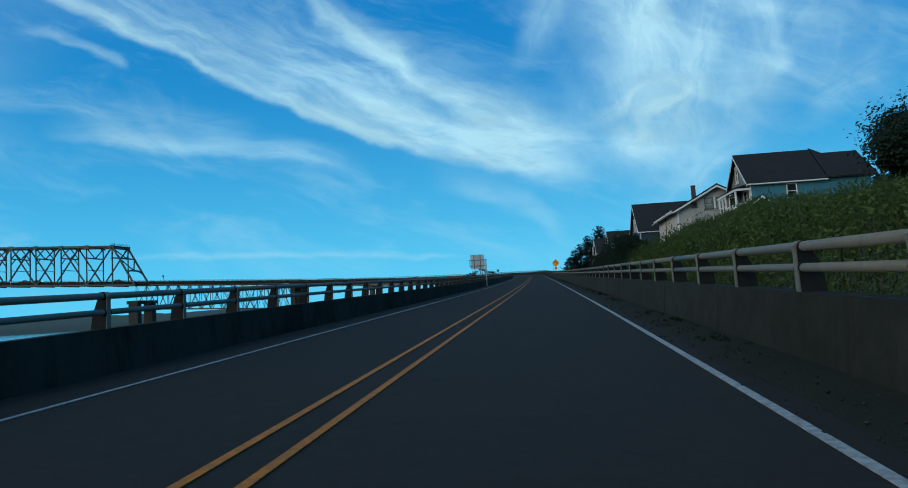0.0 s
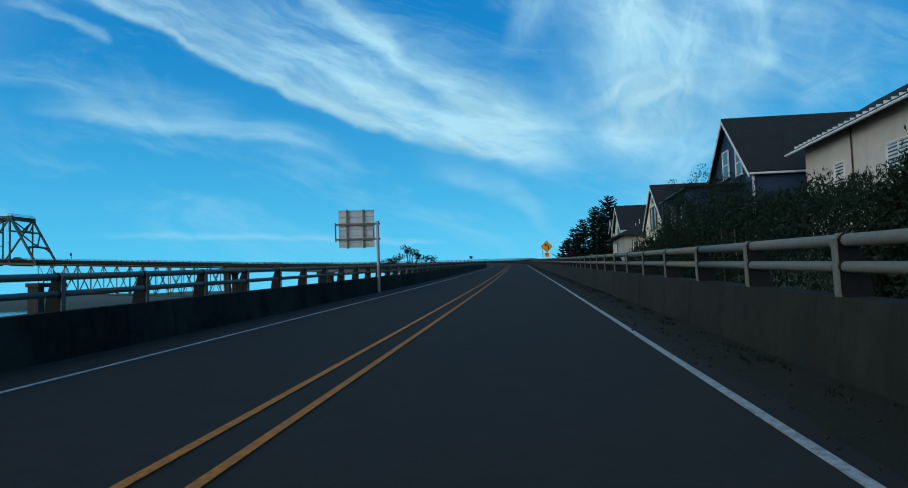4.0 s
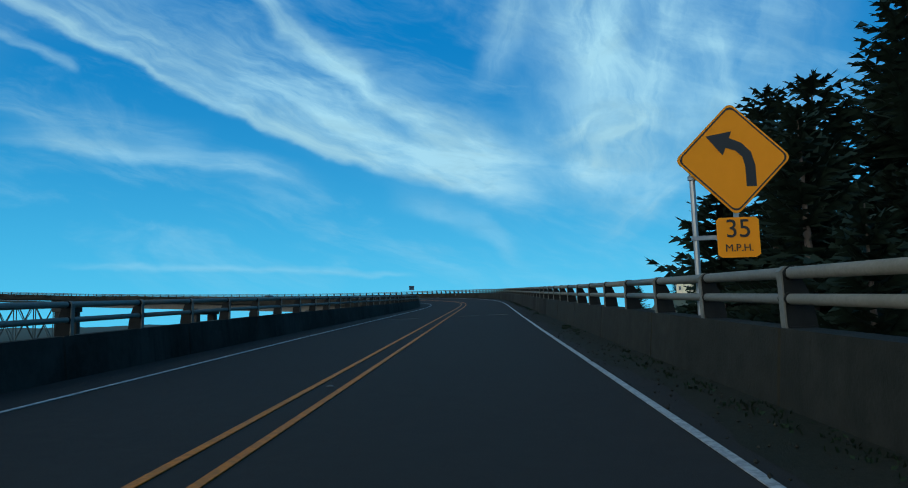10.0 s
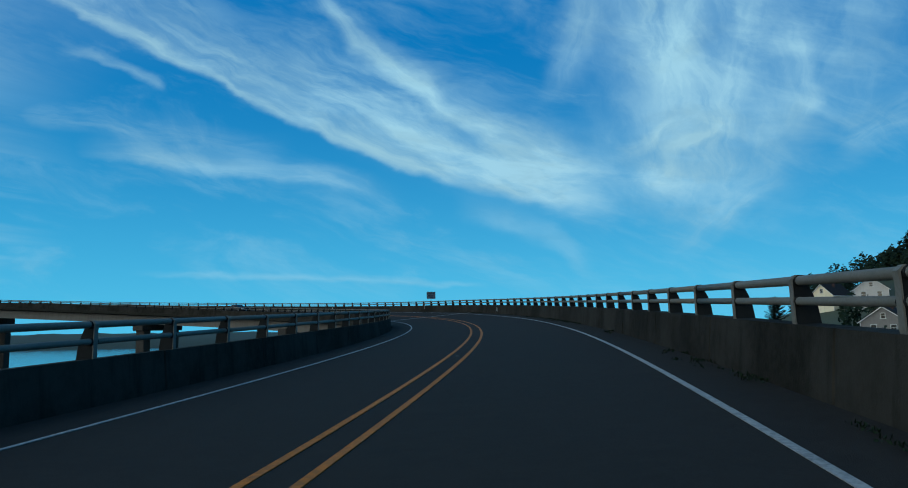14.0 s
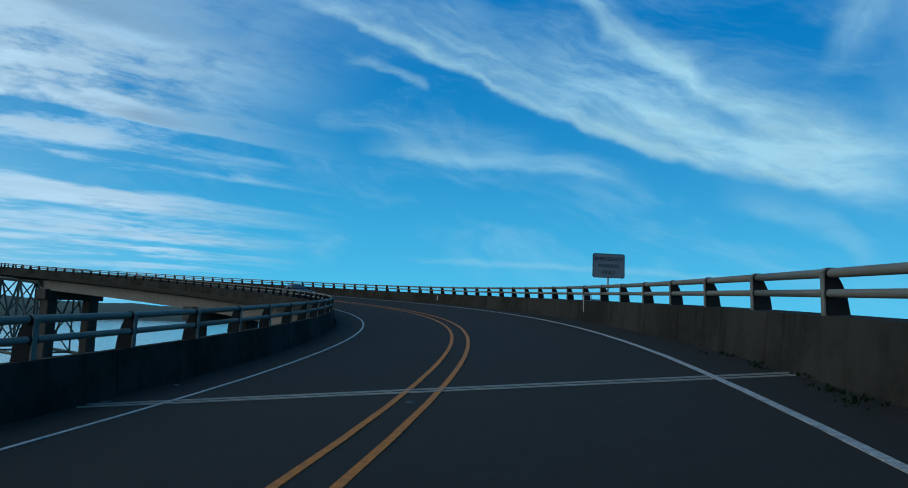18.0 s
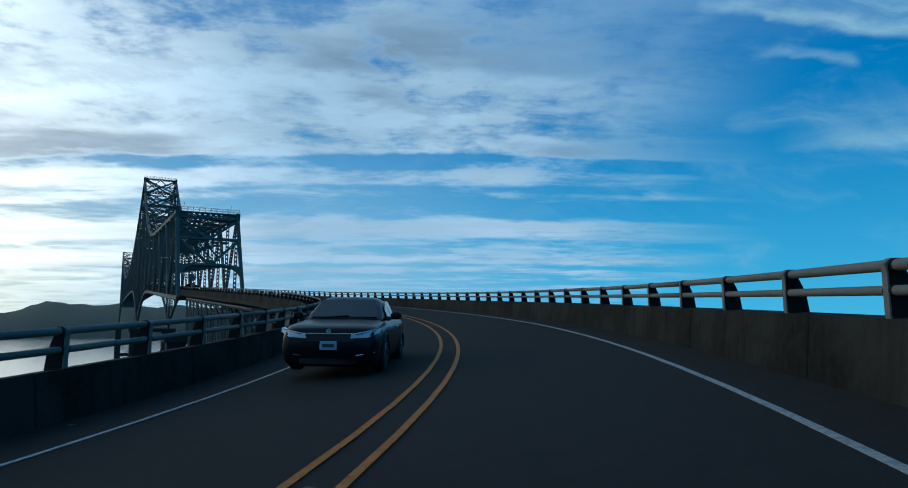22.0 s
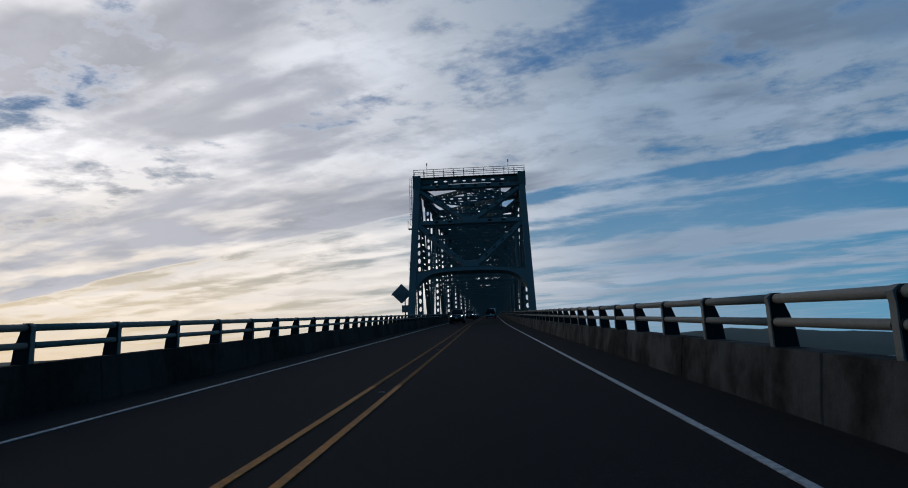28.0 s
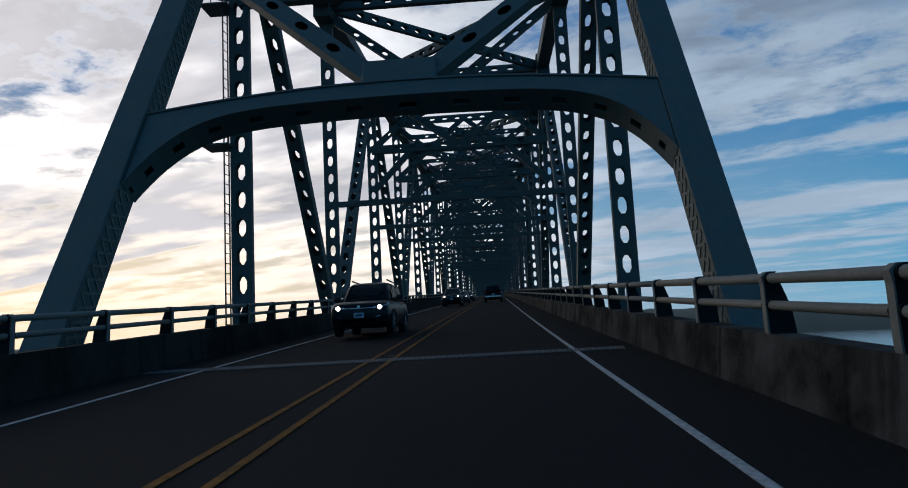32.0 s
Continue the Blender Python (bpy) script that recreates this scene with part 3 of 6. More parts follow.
def post_places(anchors, spacing, s0, s1):
    """Post positions that run evenly between known ones."""
    out = []
    for a, b in zip(anchors, anchors[1:]):
        n = round((b - a) / spacing)
        out += [a + (b - a) * i / n for i in range(n)]
    out += list(np.arange(anchors[-1], s1, spacing))
    out += list(np.arange(anchors[0] - spacing, s0, -spacing))
    return sorted(out)


def post_meshes(o, wall, low, top):
    """A post: the fin with its shade painted in dark, and the face plate before it in the rail's colour."""
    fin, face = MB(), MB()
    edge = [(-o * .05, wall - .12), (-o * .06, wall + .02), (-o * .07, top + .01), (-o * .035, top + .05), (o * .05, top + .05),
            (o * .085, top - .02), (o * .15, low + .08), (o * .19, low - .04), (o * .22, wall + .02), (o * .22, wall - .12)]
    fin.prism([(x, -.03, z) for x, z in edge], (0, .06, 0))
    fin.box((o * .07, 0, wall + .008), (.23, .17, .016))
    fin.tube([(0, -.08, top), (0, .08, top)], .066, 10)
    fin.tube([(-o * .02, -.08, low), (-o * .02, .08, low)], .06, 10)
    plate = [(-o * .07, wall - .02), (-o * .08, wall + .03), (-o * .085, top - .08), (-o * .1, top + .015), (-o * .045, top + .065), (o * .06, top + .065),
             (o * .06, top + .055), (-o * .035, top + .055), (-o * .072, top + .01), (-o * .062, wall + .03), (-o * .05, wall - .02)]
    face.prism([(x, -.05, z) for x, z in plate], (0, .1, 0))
    return fin.mesh("post", POST_SHADED), face.mesh("face_plate", RAIL_PAINT)


def railing(side, spec, anchors):
    """Two round bars on finned posts."""
    o, made = side, {}
    rail = thing("bridge_railing", "weathered grey two-bar metal railing on the concrete parapet", "railing", group="railings of the ramp")
    ss = post_places(anchors, 2.44, -40, 660)
    for s in ss:
        lat, *heights = spec_at(spec, s)
        key = tuple(round(h, 2) for h in heights)
        if key not in made:
            made[key] = post_meshes(o, *key)
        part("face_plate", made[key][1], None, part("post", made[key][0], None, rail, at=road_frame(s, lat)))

    def bar_line(a, b, n, k):
        out = []
        for q in np.linspace(a, b, n):
            sp = spec_at(spec, q)
            out.append(on(q, sp[0] - (.02 * o if k == 2 else 0), sp[k]))
        return out

    for i in range(0, len(ss) - 4, 4):
        a, b = ss[i], ss[i + 4]
        for k, r in ((3, .058), (2, .051)):
            part("bar", MB().tube(bar_line(a - (.02 if k == 3 else 0), b, 5, k), r, 10), RAIL_PAINT, rail, smooth=True)
    last = ss[(len(ss) - 1) // 4 * 4]
    for k in (3, 2):
        part("bar", MB().tube(bar_line(last, 900, 40, k), .05, 6), RAIL_PAINT, rail, smooth=True)


railing(1, RIGHT_SIDE, (41.0, 122.5, 136.45, 162.9, 165.1, 176.19, 211.8, 279.4, 311.2, 379.5, 391.75, 406.2, 451.05, 464.75, 467.05, 480.55, 496.9))
railing(-1, LEFT_SIDE, (43.45, 125.45, 165.54, 167.8, 181.39, 310.98, 379.5, 393.93, 411.14, 455.02, 457.33, 470.76, 473.05, 486.74, 489.1, 504.73))

# expansion joints across the road: steel edge bars, two of them with interlocking fingers
PATCH = material("pale_worn_patch", (0.1, 0.1, 0.095), .85, grain=((9, (0.03, 0.03, 0.028), .9, .5),))


def joint(s, fingers, gaps=False):
    mb = MB()
    for o in (0, .24):
        for k in range(19):
            if gaps and k not in (4, 5, 6, 11, 12, 14, 15):
                continue
            mb.box((-4.9 + .25 + k * .5, o, .008), (.498, .05, .016))
    if fingers:
        for k in range(86):
            x, z0, z1 = -4.85 + k * .11, .004, .014
            for y, d in ((-.16, 1), (.45, -1)):
                mb.prism([(x + .055 * (d < 0), y, z1), (x + .085 + .055 * (d < 0), y, z1), (x + .05 + .055 * (d < 0), y + .42 * d, z1), (x + .035 + .055 * (d < 0), y + .42 * d, z1)], (0, 0, z0 - z1))
    mb.v = [tuple(on(s + y, x, z)) for x, y, z in mb.v]
    structure("expansion_joint", mb, PATCH if gaps or s > 450 else JOINT_STEEL, "worn steel expansion joint across the road", "expansion joint")


# raised markers between the yellow lines
marker_mesh = MB().prism([(-.05, -.05, 0), (.05, -.05, 0), (.035, -.03, .018), (-.035, -.03, .018)], (0, .1, 0)).mesh("road_marker", PATCH)
for k in range(50):
    tagged(part("road_marker", marker_mesh, None, at=road_frame(10 + 13 * k) @ Matrix.Translation((-.09, 0, .003))), "small pale raised marker between the yellow lines", "road marker", group="raised road markers")
for s, fingers in ((204.5, None), (297.0, False), (411.3, True), (503.0, True)):
    joint(s, bool(fingers), fingers is None)

# dirt and small debris along the foot of the parapet
DIRT = material("roadside_dirt", (0.024, 0.021, 0.014), .95, spec=.1, grain=((3, (0.011, 0.012, 0.006), .8, .4), (30, (0.045, 0.04, 0.028), .5, .6), (.5, (0.014, 0.016, 0.008), .6, .5)), bump=.7, bump_scale=30)
dirt_rng = random.Random(4)
d = MB()
ss = np.arange(-20, 210, .5)
for s in ss:
    w = .55 + .25 * noise.noise(Vector((s * .25, 2, 0))) + .12 * noise.noise(Vector((s * 1.3, 5, 0)))
    d.v += [tuple(on(s, R_RAIL - .16, .05)), tuple(on(s, R_RAIL - .3 - w * .4, .03)), tuple(on(s, R_RAIL - .3 - w, .004))]
d.f = [(3 * i + a, 3 * i + a + 1, 3 * i + a + 4, 3 * i + a + 3) for i in range(len(ss) - 1) for a in (0, 1)]
tagged(part("roadside_dirt", d, DIRT, smooth=True), "brown dirt drifted against the parapet foot", "dirt", kind="stuff")
g = MB()
for _ in range(2600):
    s, lat = dirt_rng.uniform(25, 205), R_RAIL - .2 - dirt_rng.random() ** 1.8 * .95
    r = dirt_rng.uniform(.006, .028)
    c = on(s, lat, r * .4 + .03)
    vs = [c + Vector((dirt_rng.uniform(.6, 1.2) * x, dirt_rng.uniform(.6, 1.2) * y, dirt_rng.uniform(.5, .9) * z)) * r for x, y, z in ((1, 0, 0), (-1, 0, 0), (0, 1, 0), (0, -1, 0), (0, 0, 1), (0, 0, -1))]
    g.add(vs, [(0, 2, 4), (2, 1, 4), (1, 3, 4), (3, 0, 4), (2, 0, 5), (1, 2, 5), (3, 1, 5), (0, 3, 5)])
litter_rng = random.Random(9)
for s, lat in ((297.4, -4.72), (299.3, -4.6), (303.5, -4.55), (307.0, -4.5), (311.4, -4.45), (275.0, -4.6), (262.2, -4.75), (318.6, -4.3), (352.0, -4.6), (471.5, -4.5), (478.2, -4.3)):
    k = litter_rng.uniform(.6, 1.3)
    bit = MB().prism([(-.09 * k, -.03, .004), (.05 * k, -.045, .004), (.1 * k, .01, .004), (.02 * k, .05, .004), (-.07 * k, .035, .004)], (0, 0, .018 * k))
    bit.v = [tuple(Matrix.Rotation(litter_rng.uniform(-.02, .02), 3, "X") @ Vector(p)) for p in bit.v]
    tagged(part("litter", bit, PATCH, at=road_frame(s, lat) @ Matrix.Rotation(litter_rng.uniform(0, 3), 4, "Z")), "small pale scrap of litter on the road shoulder", "litter", group="scraps on the shoulder")
tagged(part("gravel", g, CONCRETE), "loose gravel and litter on the road shoulder", "gravel", kind="stuff")

# ---- the steel truss bridge ----
HALF = 6.58                       # half the distance between the two trusses
FOOT, FIRST, PANEL = 501.5, 512.85, 13.5
NODES = [FIRST + PANEL * i for i in range(14)]            # up to the tower
TOWER = NODES[-1]
MAIN = [TOWER + 14.4 * i for i in range(1, 27)]           # the main span
SPAN_END = MAIN[-1]


def top_of(s):
    """Height of the top chord over the deck."""
    if s <= TOWER:
        u = max(0.0, (s - (TOWER - 95)) / 95)
        return 17.95 + 31.65 * u ** 1.9
    u = abs((s - (TOWER + SPAN_END) / 2) / ((SPAN_END - TOWER) / 2))
    return 13.5 + 36.1 * u ** 2.1


def low_of(s):
    """Height of the bottom chord over the deck."""
    if s <= TOWER:
        u = max(0.0, (s - (TOWER - 75)) / 75)
        return -1.1 - 17.0 * u ** 2.2
    u = abs((s - (TOWER + SPAN_END) / 2) / ((SPAN_END - TOWER) / 2))
    return -1.1 - 17.0 * max(0.0, (u - .55) / .45) ** 2.2


def member(a, b, w, d, side_axis, holes=True, pitch=1.0, end=1.3):
    """A riveted box member from a to b: solid side plates and perforated cover plates.
    w: width across side_axis, d: depth of the covers apart."""
    a, b = Vector(a), Vector(b)
    L = (b - a).length
    zax = (b - a) / L
    xax = (Vector(side_axis) - zax * Vector(side_axis).dot(zax)).normalized()
    yax = zax.cross(xax)
    m = Matrix((xax, yax, zax)).transposed().to_4x4()
    m.translation = a
    mb, W2, D2 = MB(), w / 2, d / 2
    n = max(0, int((L - 2 * end) / pitch)) if holes else 0
    if not n:
        return mb.box((0, 0, L / 2), (w, d, L), m, .015)
    hw, hh = w * .23, min(pitch * .34, w * .42)
    z0 = (L - n * pitch) / 2
    zs = [0.0] + [z0 + i * pitch for i in range(n + 1)] + [L]
    mb.v = [tuple(m @ Vector((x, y, z))) for z in zs for x, y in ((-W2, -D2), (W2, -D2), (W2, D2), (-W2, D2))]
    at = lambda i, k: 4 * i + k
    last = len(zs) - 1
    mb.f = [(0, 1, 2, 3), tuple(at(last, k) for k in (3, 2, 1, 0))]
    for i in range(last):
        mb.f += [(at(i, 1), at(i, 2), at(i + 1, 2), at(i + 1, 1)), (at(i, 3), at(i, 0), at(i + 1, 0), at(i + 1, 3))]
        for y, l, r in ((-D2, 0, 1), (D2, 3, 2)):
            if i in (0, last - 1):
                mb.f.append((at(i, l), at(i, r), at(i + 1, r), at(i + 1, l)))
                continue
            zc, k = (zs[i] + zs[i + 1]) / 2, len(mb.v)
            ring = [(hw, hh * .45), (hw * .45, hh), (-hw * .45, hh), (-hw, hh * .45), (-hw, -hh * .45), (-hw * .45, -hh), (hw * .45, -hh), (hw, -hh * .45)]
            mb.v += [tuple(m @ Vector((x, y, zc + z))) for x, z in ring]
            A, B, C, E = at(i + 1, r), at(i + 1, l), at(i, l), at(i, r)
            mb.f += [(k, k + 1, A), (k + 1, k + 2, B, A), (k + 2, k + 3, B), (k + 3, k + 4, C, B), (k + 4, k + 5, C), (k + 5, k + 6, E, C), (k + 6, k + 7, E), (k + 7, k, A, E)]
    return mb


def node(s, side, h):
    p = on(s, side * HALF + .1, 0)
    p.z = on(s).z + h
    return p


truss_bridge = thing("truss_bridge", "grey-green riveted steel cantilever truss bridge with perforated members", "bridge")
ACROSS = Vector((math.cos(LINE[3][-1]), math.sin(LINE[3][-1]), 0))
AHEAD = along(600)


def steel(name, a, b, w, d, axis=ACROSS, **k):
    return part(name, member(a, b, w, d, axis, **k), STEEL, truss_bridge)


def gusset(p, size):
    part("gusset_plate", MB().box((0, 0, 0), (.95, size, size * .8), road_frame_at(p), .02), STEEL, truss_bridge)


def road_frame_at(p):
    m = Matrix((ACROSS, AHEAD, Vector((0, 0, 1)))).transposed().to_4x4()
    m.translation = p
    return m


def span(nodes, first_down=True):
    for side in (-1, 1):
        for i, s in enumerate(nodes):
            T, B = node(s, side, top_of(s)), node(s, side, low_of(s))
            main = .95 if s in (TOWER, SPAN_END) else .72
            steel("vertical", B, T, main, main * .36)
            if i + 1 < len(nodes):
                s2 = nodes[i + 1]
                T2, B2 = node(s2, side, top_of(s2)), node(s2, side, low_of(s2))
                steel("top_chord", T, T2, .85, .8, holes=False)
                steel("bottom_chord", B, B2, .85, .8, holes=False)
                down = (i % 2 == 0) == first_down
                steel("diagonal", T if down else B, B2 if down else T2, .66, .52)
            if s < TOWER + 1:
                gusset(T - Vector((0, 0, .2)), 2.1)
    for i, s in enumerate(nodes):
        h = top_of(s)
        L, R = node(s, -1, h), node(s, 1, h)
        steel("top_strut", L, R, .62, .4, axis=(0, 0, 1), pitch=1.2)
        C = (L + R) / 2
        dep = min(5.6, h - 8.2)
        lo = h - dep
        LL, RR = node(s, -1, lo), node(s, 1, lo)
        steel("sway_strut", LL, RR, .6, .4, axis=(0, 0, 1), pitch=1.15)
        steel("sway_brace", L - Vector((0, 0, .5)), (LL + RR) / 2, .5, .3, axis=(0, 0, 1))
        steel("sway_brace", R - Vector((0, 0, .5)), (LL + RR) / 2, .5, .3, axis=(0, 0, 1))
        if i > 1:
            steel("knee_brace", LL - Vector((0, 0, 3.2)), LL.lerp(RR, .24), .42, .3, axis=(0, 0, 1), holes=False)
            steel("knee_brace", RR - Vector((0, 0, 3.2)), LL.lerp(RR, .76), .42, .3, axis=(0, 0, 1), holes=False)
            steel("sway_brace", LL, C, .42, .28, axis=(0, 0, 1))
            steel("sway_brace", RR, C, .42, .28, axis=(0, 0, 1))
        if i + 1 < len(nodes):
            s2 = nodes[i + 1]
            L2, R2 = node(s2, -1, top_of(s2)), node(s2, 1, top_of(s2))
            steel("top_lateral", L, R2, .62, .3, axis=(0, 0, 1), pitch=1.1)
            steel("top_lateral", R, L2, .62, .3, axis=(0, 0, 1), pitch=1.1)
            if i > 1:
                steel("cross_strut", (L + L2) / 2, (R + R2) / 2, .46, .3, axis=(0, 0, 1), pitch=1.2)
        if i and s < TOWER + 60:
            steel("low_strut", node(s, -1, 6.45), node(s, 1, 6.45), .3, .22, axis=(0, 0, 1), holes=False)
        if s > TOWER - 60:
            # tall bays carry further sway frames down to the traffic clearance
            n = max(1, round((lo - 7.4) / 6.5))
            for j in range(n):
                za, zb = lo - (lo - 7.4) * j / n, lo - (lo - 7.4) * (j + 1) / n
                steel("sway_strut", node(s, -1, zb), node(s, 1, zb), .55, .4, axis=(0, 0, 1), holes=False)
                mid_ = (node(s, -1, zb) + node(s, 1, zb)) / 2
                for sd in (-1, 1):
                    steel("sway_brace", node(s, sd, za), mid_, .42, .3, axis=(0, 0, 1), holes=False)


span(NODES)
span([TOWER] + MAIN, first_down=True)

# floor beams below the deck and the walkway on top of the portal
for s in NODES + MAIN:
    a, b = node(s, -1, -1.3), node(s, 1, -1.3)
    part("floor_beam", MB().box((0, 0, 0), (2 * HALF, .45, 1.1), road_frame_at((a + b) / 2)), STEEL, truss_bridge)


def portal():
    """Inclined end posts, the arched portal strut, the cross bracing and the railed walkway on top."""
    up = NODES[0]
    foot = [node(FOOT, sd, -1.1) for sd in (-1, 1)]
    head = [node(up, sd, top_of(up)) for sd in (-1, 1)]
    lean = lambda sd, h: foot[0 if sd < 0 else 1].lerp(head[0 if sd < 0 else 1], (h + 1.1) / (top_of(up) + 1.1))
    for a, b in zip(foot, head):
        steel("end_post", a, b, .76, .72, holes=False)
        part("bottom_chord", member(a, a.lerp(node(up, -1 if a is foot[0] else 1, low_of(up)), 1), .85, .8, ACROSS, holes=False), STEEL, truss_bridge)
    slope = (head[0] - foot[0]).normalized()
    nrm_ = ACROSS.cross(slope).normalized()
    for sd, (a, b) in zip((-1, 1), zip(foot, head)):
        lacing, L = MB(), (b - a).length
        face = ACROSS * (-sd * .386)
        n = int((L - 3.0) / .34)
        for i in range(n):
            z = 1.4 + i * .34
            for y in (-1, 1):
                p, q = a + slope * z + nrm_ * (.26 * y) + face, a + slope * (z + .34) - nrm_ * (.26 * y) + face
                w = slope * .035
                lacing.prism([p - w, q - w, q + w, p + w], ACROSS * (-sd * .014))
        part("lacing", lacing, LACING, truss_bridge)
    nrm = ACROSS.cross(slope).normalized()
    frame_ = lambda h: Matrix((ACROSS, nrm, slope)).transposed().to_4x4()
    # arched strut: an I-section whose lower edge bends down to the posts
    mid, n = (lean(-1, 0) + lean(1, 0)) / 2, 44
    k = slope.z
    def pt(x, h):
        return mid + ACROSS * x + slope * (h / k)
    arch_lo = lambda x: 6.12 - .3 * (abs(x) / (HALF - .4)) ** 2 - 1.72 * (abs(x) / (HALF - .4)) ** 7
    arch_hi = lambda x: 6.54 - .58 * (abs(x) / HALF) ** 2
    xs = (HALF - .4) * np.sin(np.linspace(-math.pi / 2, math.pi / 2, n + 1))
    ring = ((0, 1), (1, 3), (3, 2), (2, 0))
    for y0, y1 in ((-.3, -.27), (.27, .3)):           # two web plates
        web = MB()
        web.v = [tuple(pt(x, f(x)) + nrm * yy) for x in xs for f in (arch_lo, arch_hi) for yy in (y0, y1)]
        web.f = [(4 * i + a, 4 * i + 4 + a, 4 * i + 4 + b, 4 * i + b) for i in range(n) for a, b in ring]
        part("arch_web", web, STEEL, truss_bridge)
    for f, th in ((arch_lo, -.05), (arch_hi, .05)):   # cover plates with slots along their middle
        sg = .004 if th > 0 else -.004
        plate_ = MB()
        for y0, y1, gaps in ((-.34, -.09, False), (.09, .34, False), (-.09, .09, True)):
            k0 = len(plate_.v)
            plate_.v += [tuple(pt(x, f(x) + dz) + nrm * yy) for x in xs for yy in (y0, y1) for dz in (sg, th)]
            plate_.f += [(k0 + 4 * i + a, k0 + 4 * i + 4 + a, k0 + 4 * i + 4 + b, k0 + 4 * i + b) for i in range(n) if not (gaps and i % 3 == 1) for a, b in ring]
        part("arch_flange", plate_, STEEL, truss_bridge)
    h1, h2 = 12.5, top_of(up) - .4
    steel("portal_strut", pt(-HALF, h1), pt(HALF, h1), .62, .4, axis=slope, pitch=1.6)
    steel("portal_strut", pt(-HALF, h2), pt(HALF, h2), .62, .42, axis=slope, pitch=1.6)
    for sd in (-1, 1):
        steel("portal_brace", pt(sd * (HALF - .4), h2 - .5), pt(sd * .35, h1 + .2), .5, .32, axis=slope, pitch=1.35)
        steel("portal_brace", pt(sd * (HALF - .4), h1 - .3), pt(sd * .35, arch_hi(0) + .1), .56, .32, axis=slope, pitch=1.45)
    for x, h in ((0, h1), (0, 6.7)):
        part("gusset_plate", MB().box((0, 0, .25), (1.9, .5, 1.1), Matrix.Translation(pt(x, h)) @ frame_(0), .05), STEEL, truss_bridge)


portal()


def roof_walk(s, width, label):
    """The railed inspection walkway across the top."""
    walk_ = thing("walkway", label, "walkway")
    h = top_of(s) + .45
    a, b = node(s, -1, h), node(s, 1, h)
    part("deck", MB().box((0, 0, 0), (2 * HALF + .8, width, .08), road_frame_at((a + b) / 2)), STEEL, walk_)
    M = road_frame_at((a + b) / 2)
    for y in (-width / 2, width / 2):
        for hh in (.55, 1.05):
            part("handrail", MB().tube([M @ Vector((-HALF - .4, y, hh)), M @ Vector((HALF + .4, y, hh))], .035, 6), STEEL, walk_)
        for k in range(12):
            x = -HALF - .4 + (2 * HALF + .8) * k / 11
            part("stanchion", MB().tube([M @ Vector((x, y, 0)), M @ Vector((x, y, 1.08))], .03, 5), STEEL, walk_)


roof_walk(NODES[0], 1.1, "railed steel inspection walkway across the portal top")
for x in (-HALF + 1.3, HALF - 1.6):
    mast = thing("mast", "short thin steel mast on the portal walkway", "mast")
    foot_ = road_frame_at(node(NODES[0], 1, top_of(NODES[0]) + .49) + ACROSS * (x - HALF))
    part("pole", MB().tube([foot_ @ Vector((0, -.4, 0)), foot_ @ Vector((0, -.4, 1.75))], .03, 6), STEEL, mast)
    part("lamp", MB().tube([foot_ @ Vector((0, -.4, 1.6)), foot_ @ Vector((0, -.4, 1.9))], .07, 8), STEEL, mast)
roof_walk(TOWER, 1.1, "railed steel inspection walkway across the tower top")


def deck_truss(s0, s1, n, depth):
    """The truss below the deck that leads up to the portal."""
    dt = thing("deck_truss", "grey-green steel deck truss below the roadway", "bridge")
    ss = np.linspace(s0, s1, n + 1)
    for lat in (-4.6, 4.6):
        P = lambda s, h: on(s, lat, 0) * 1.0 + Vector((0, 0, h))
        for i, s in enumerate(ss):
            for nm, a, b in (("vertical", P(s, -1.2), P(s, -1.2 - depth)),):
                part(nm, MB().tube([a, b], .17, 4), STEEL, dt)
            if i < n:
                t = ss[i + 1]
                part("top_chord", MB().tube([P(s, -1.2), P(t, -1.2)], .26, 4), STEEL, dt)
                part("bottom_chord", MB().tube([P(s, -1.2 - depth), P(t, -1.2 - depth)], .26, 4), STEEL, dt)
                a, b = (P(s, -1.2), P(t, -1.2 - depth)) if i % 2 else (P(s, -1.2 - depth), P(t, -1.2))
                part("diagonal", MB().tube([a, b], .2, 4), STEEL, dt)
    for i, s in enumerate(ss):
        A, B = on(s, -4.6, -1.2), on(s, 4.6, -1.2)
        part("cross_strut", MB().tube([A, B], .16, 4), STEEL, dt)
        A2, B2 = A - Vector((0, 0, depth)), B - Vector((0, 0, depth))
        part("cross_strut", MB().tube([A2, B2], .16, 4), STEEL, dt)
        part("cross_brace", MB().tube([A, B2], .12, 4), STEEL, dt)
        part("cross_brace", MB().tube([B, A2], .12, 4), STEEL, dt)


deck_truss(424, 502, 14, 11.6)
pipe = thing("conduit", "pale painted pipe hung along the edge of the deck truss", "pipe")
part("run", MB().tube([on(s, -5.75, -.95) for s in np.linspace(428, 492, 14)] + [on(495, -5.6, -2.2)], .11, 8), GIRDER_CONC, pipe, smooth=True)
for s in np.linspace(430, 490, 9):
    part("hanger", MB().tube([on(s, -5.75, -.9), on(s, -5.3, -.5)], .03, 5), STEEL, pipe)


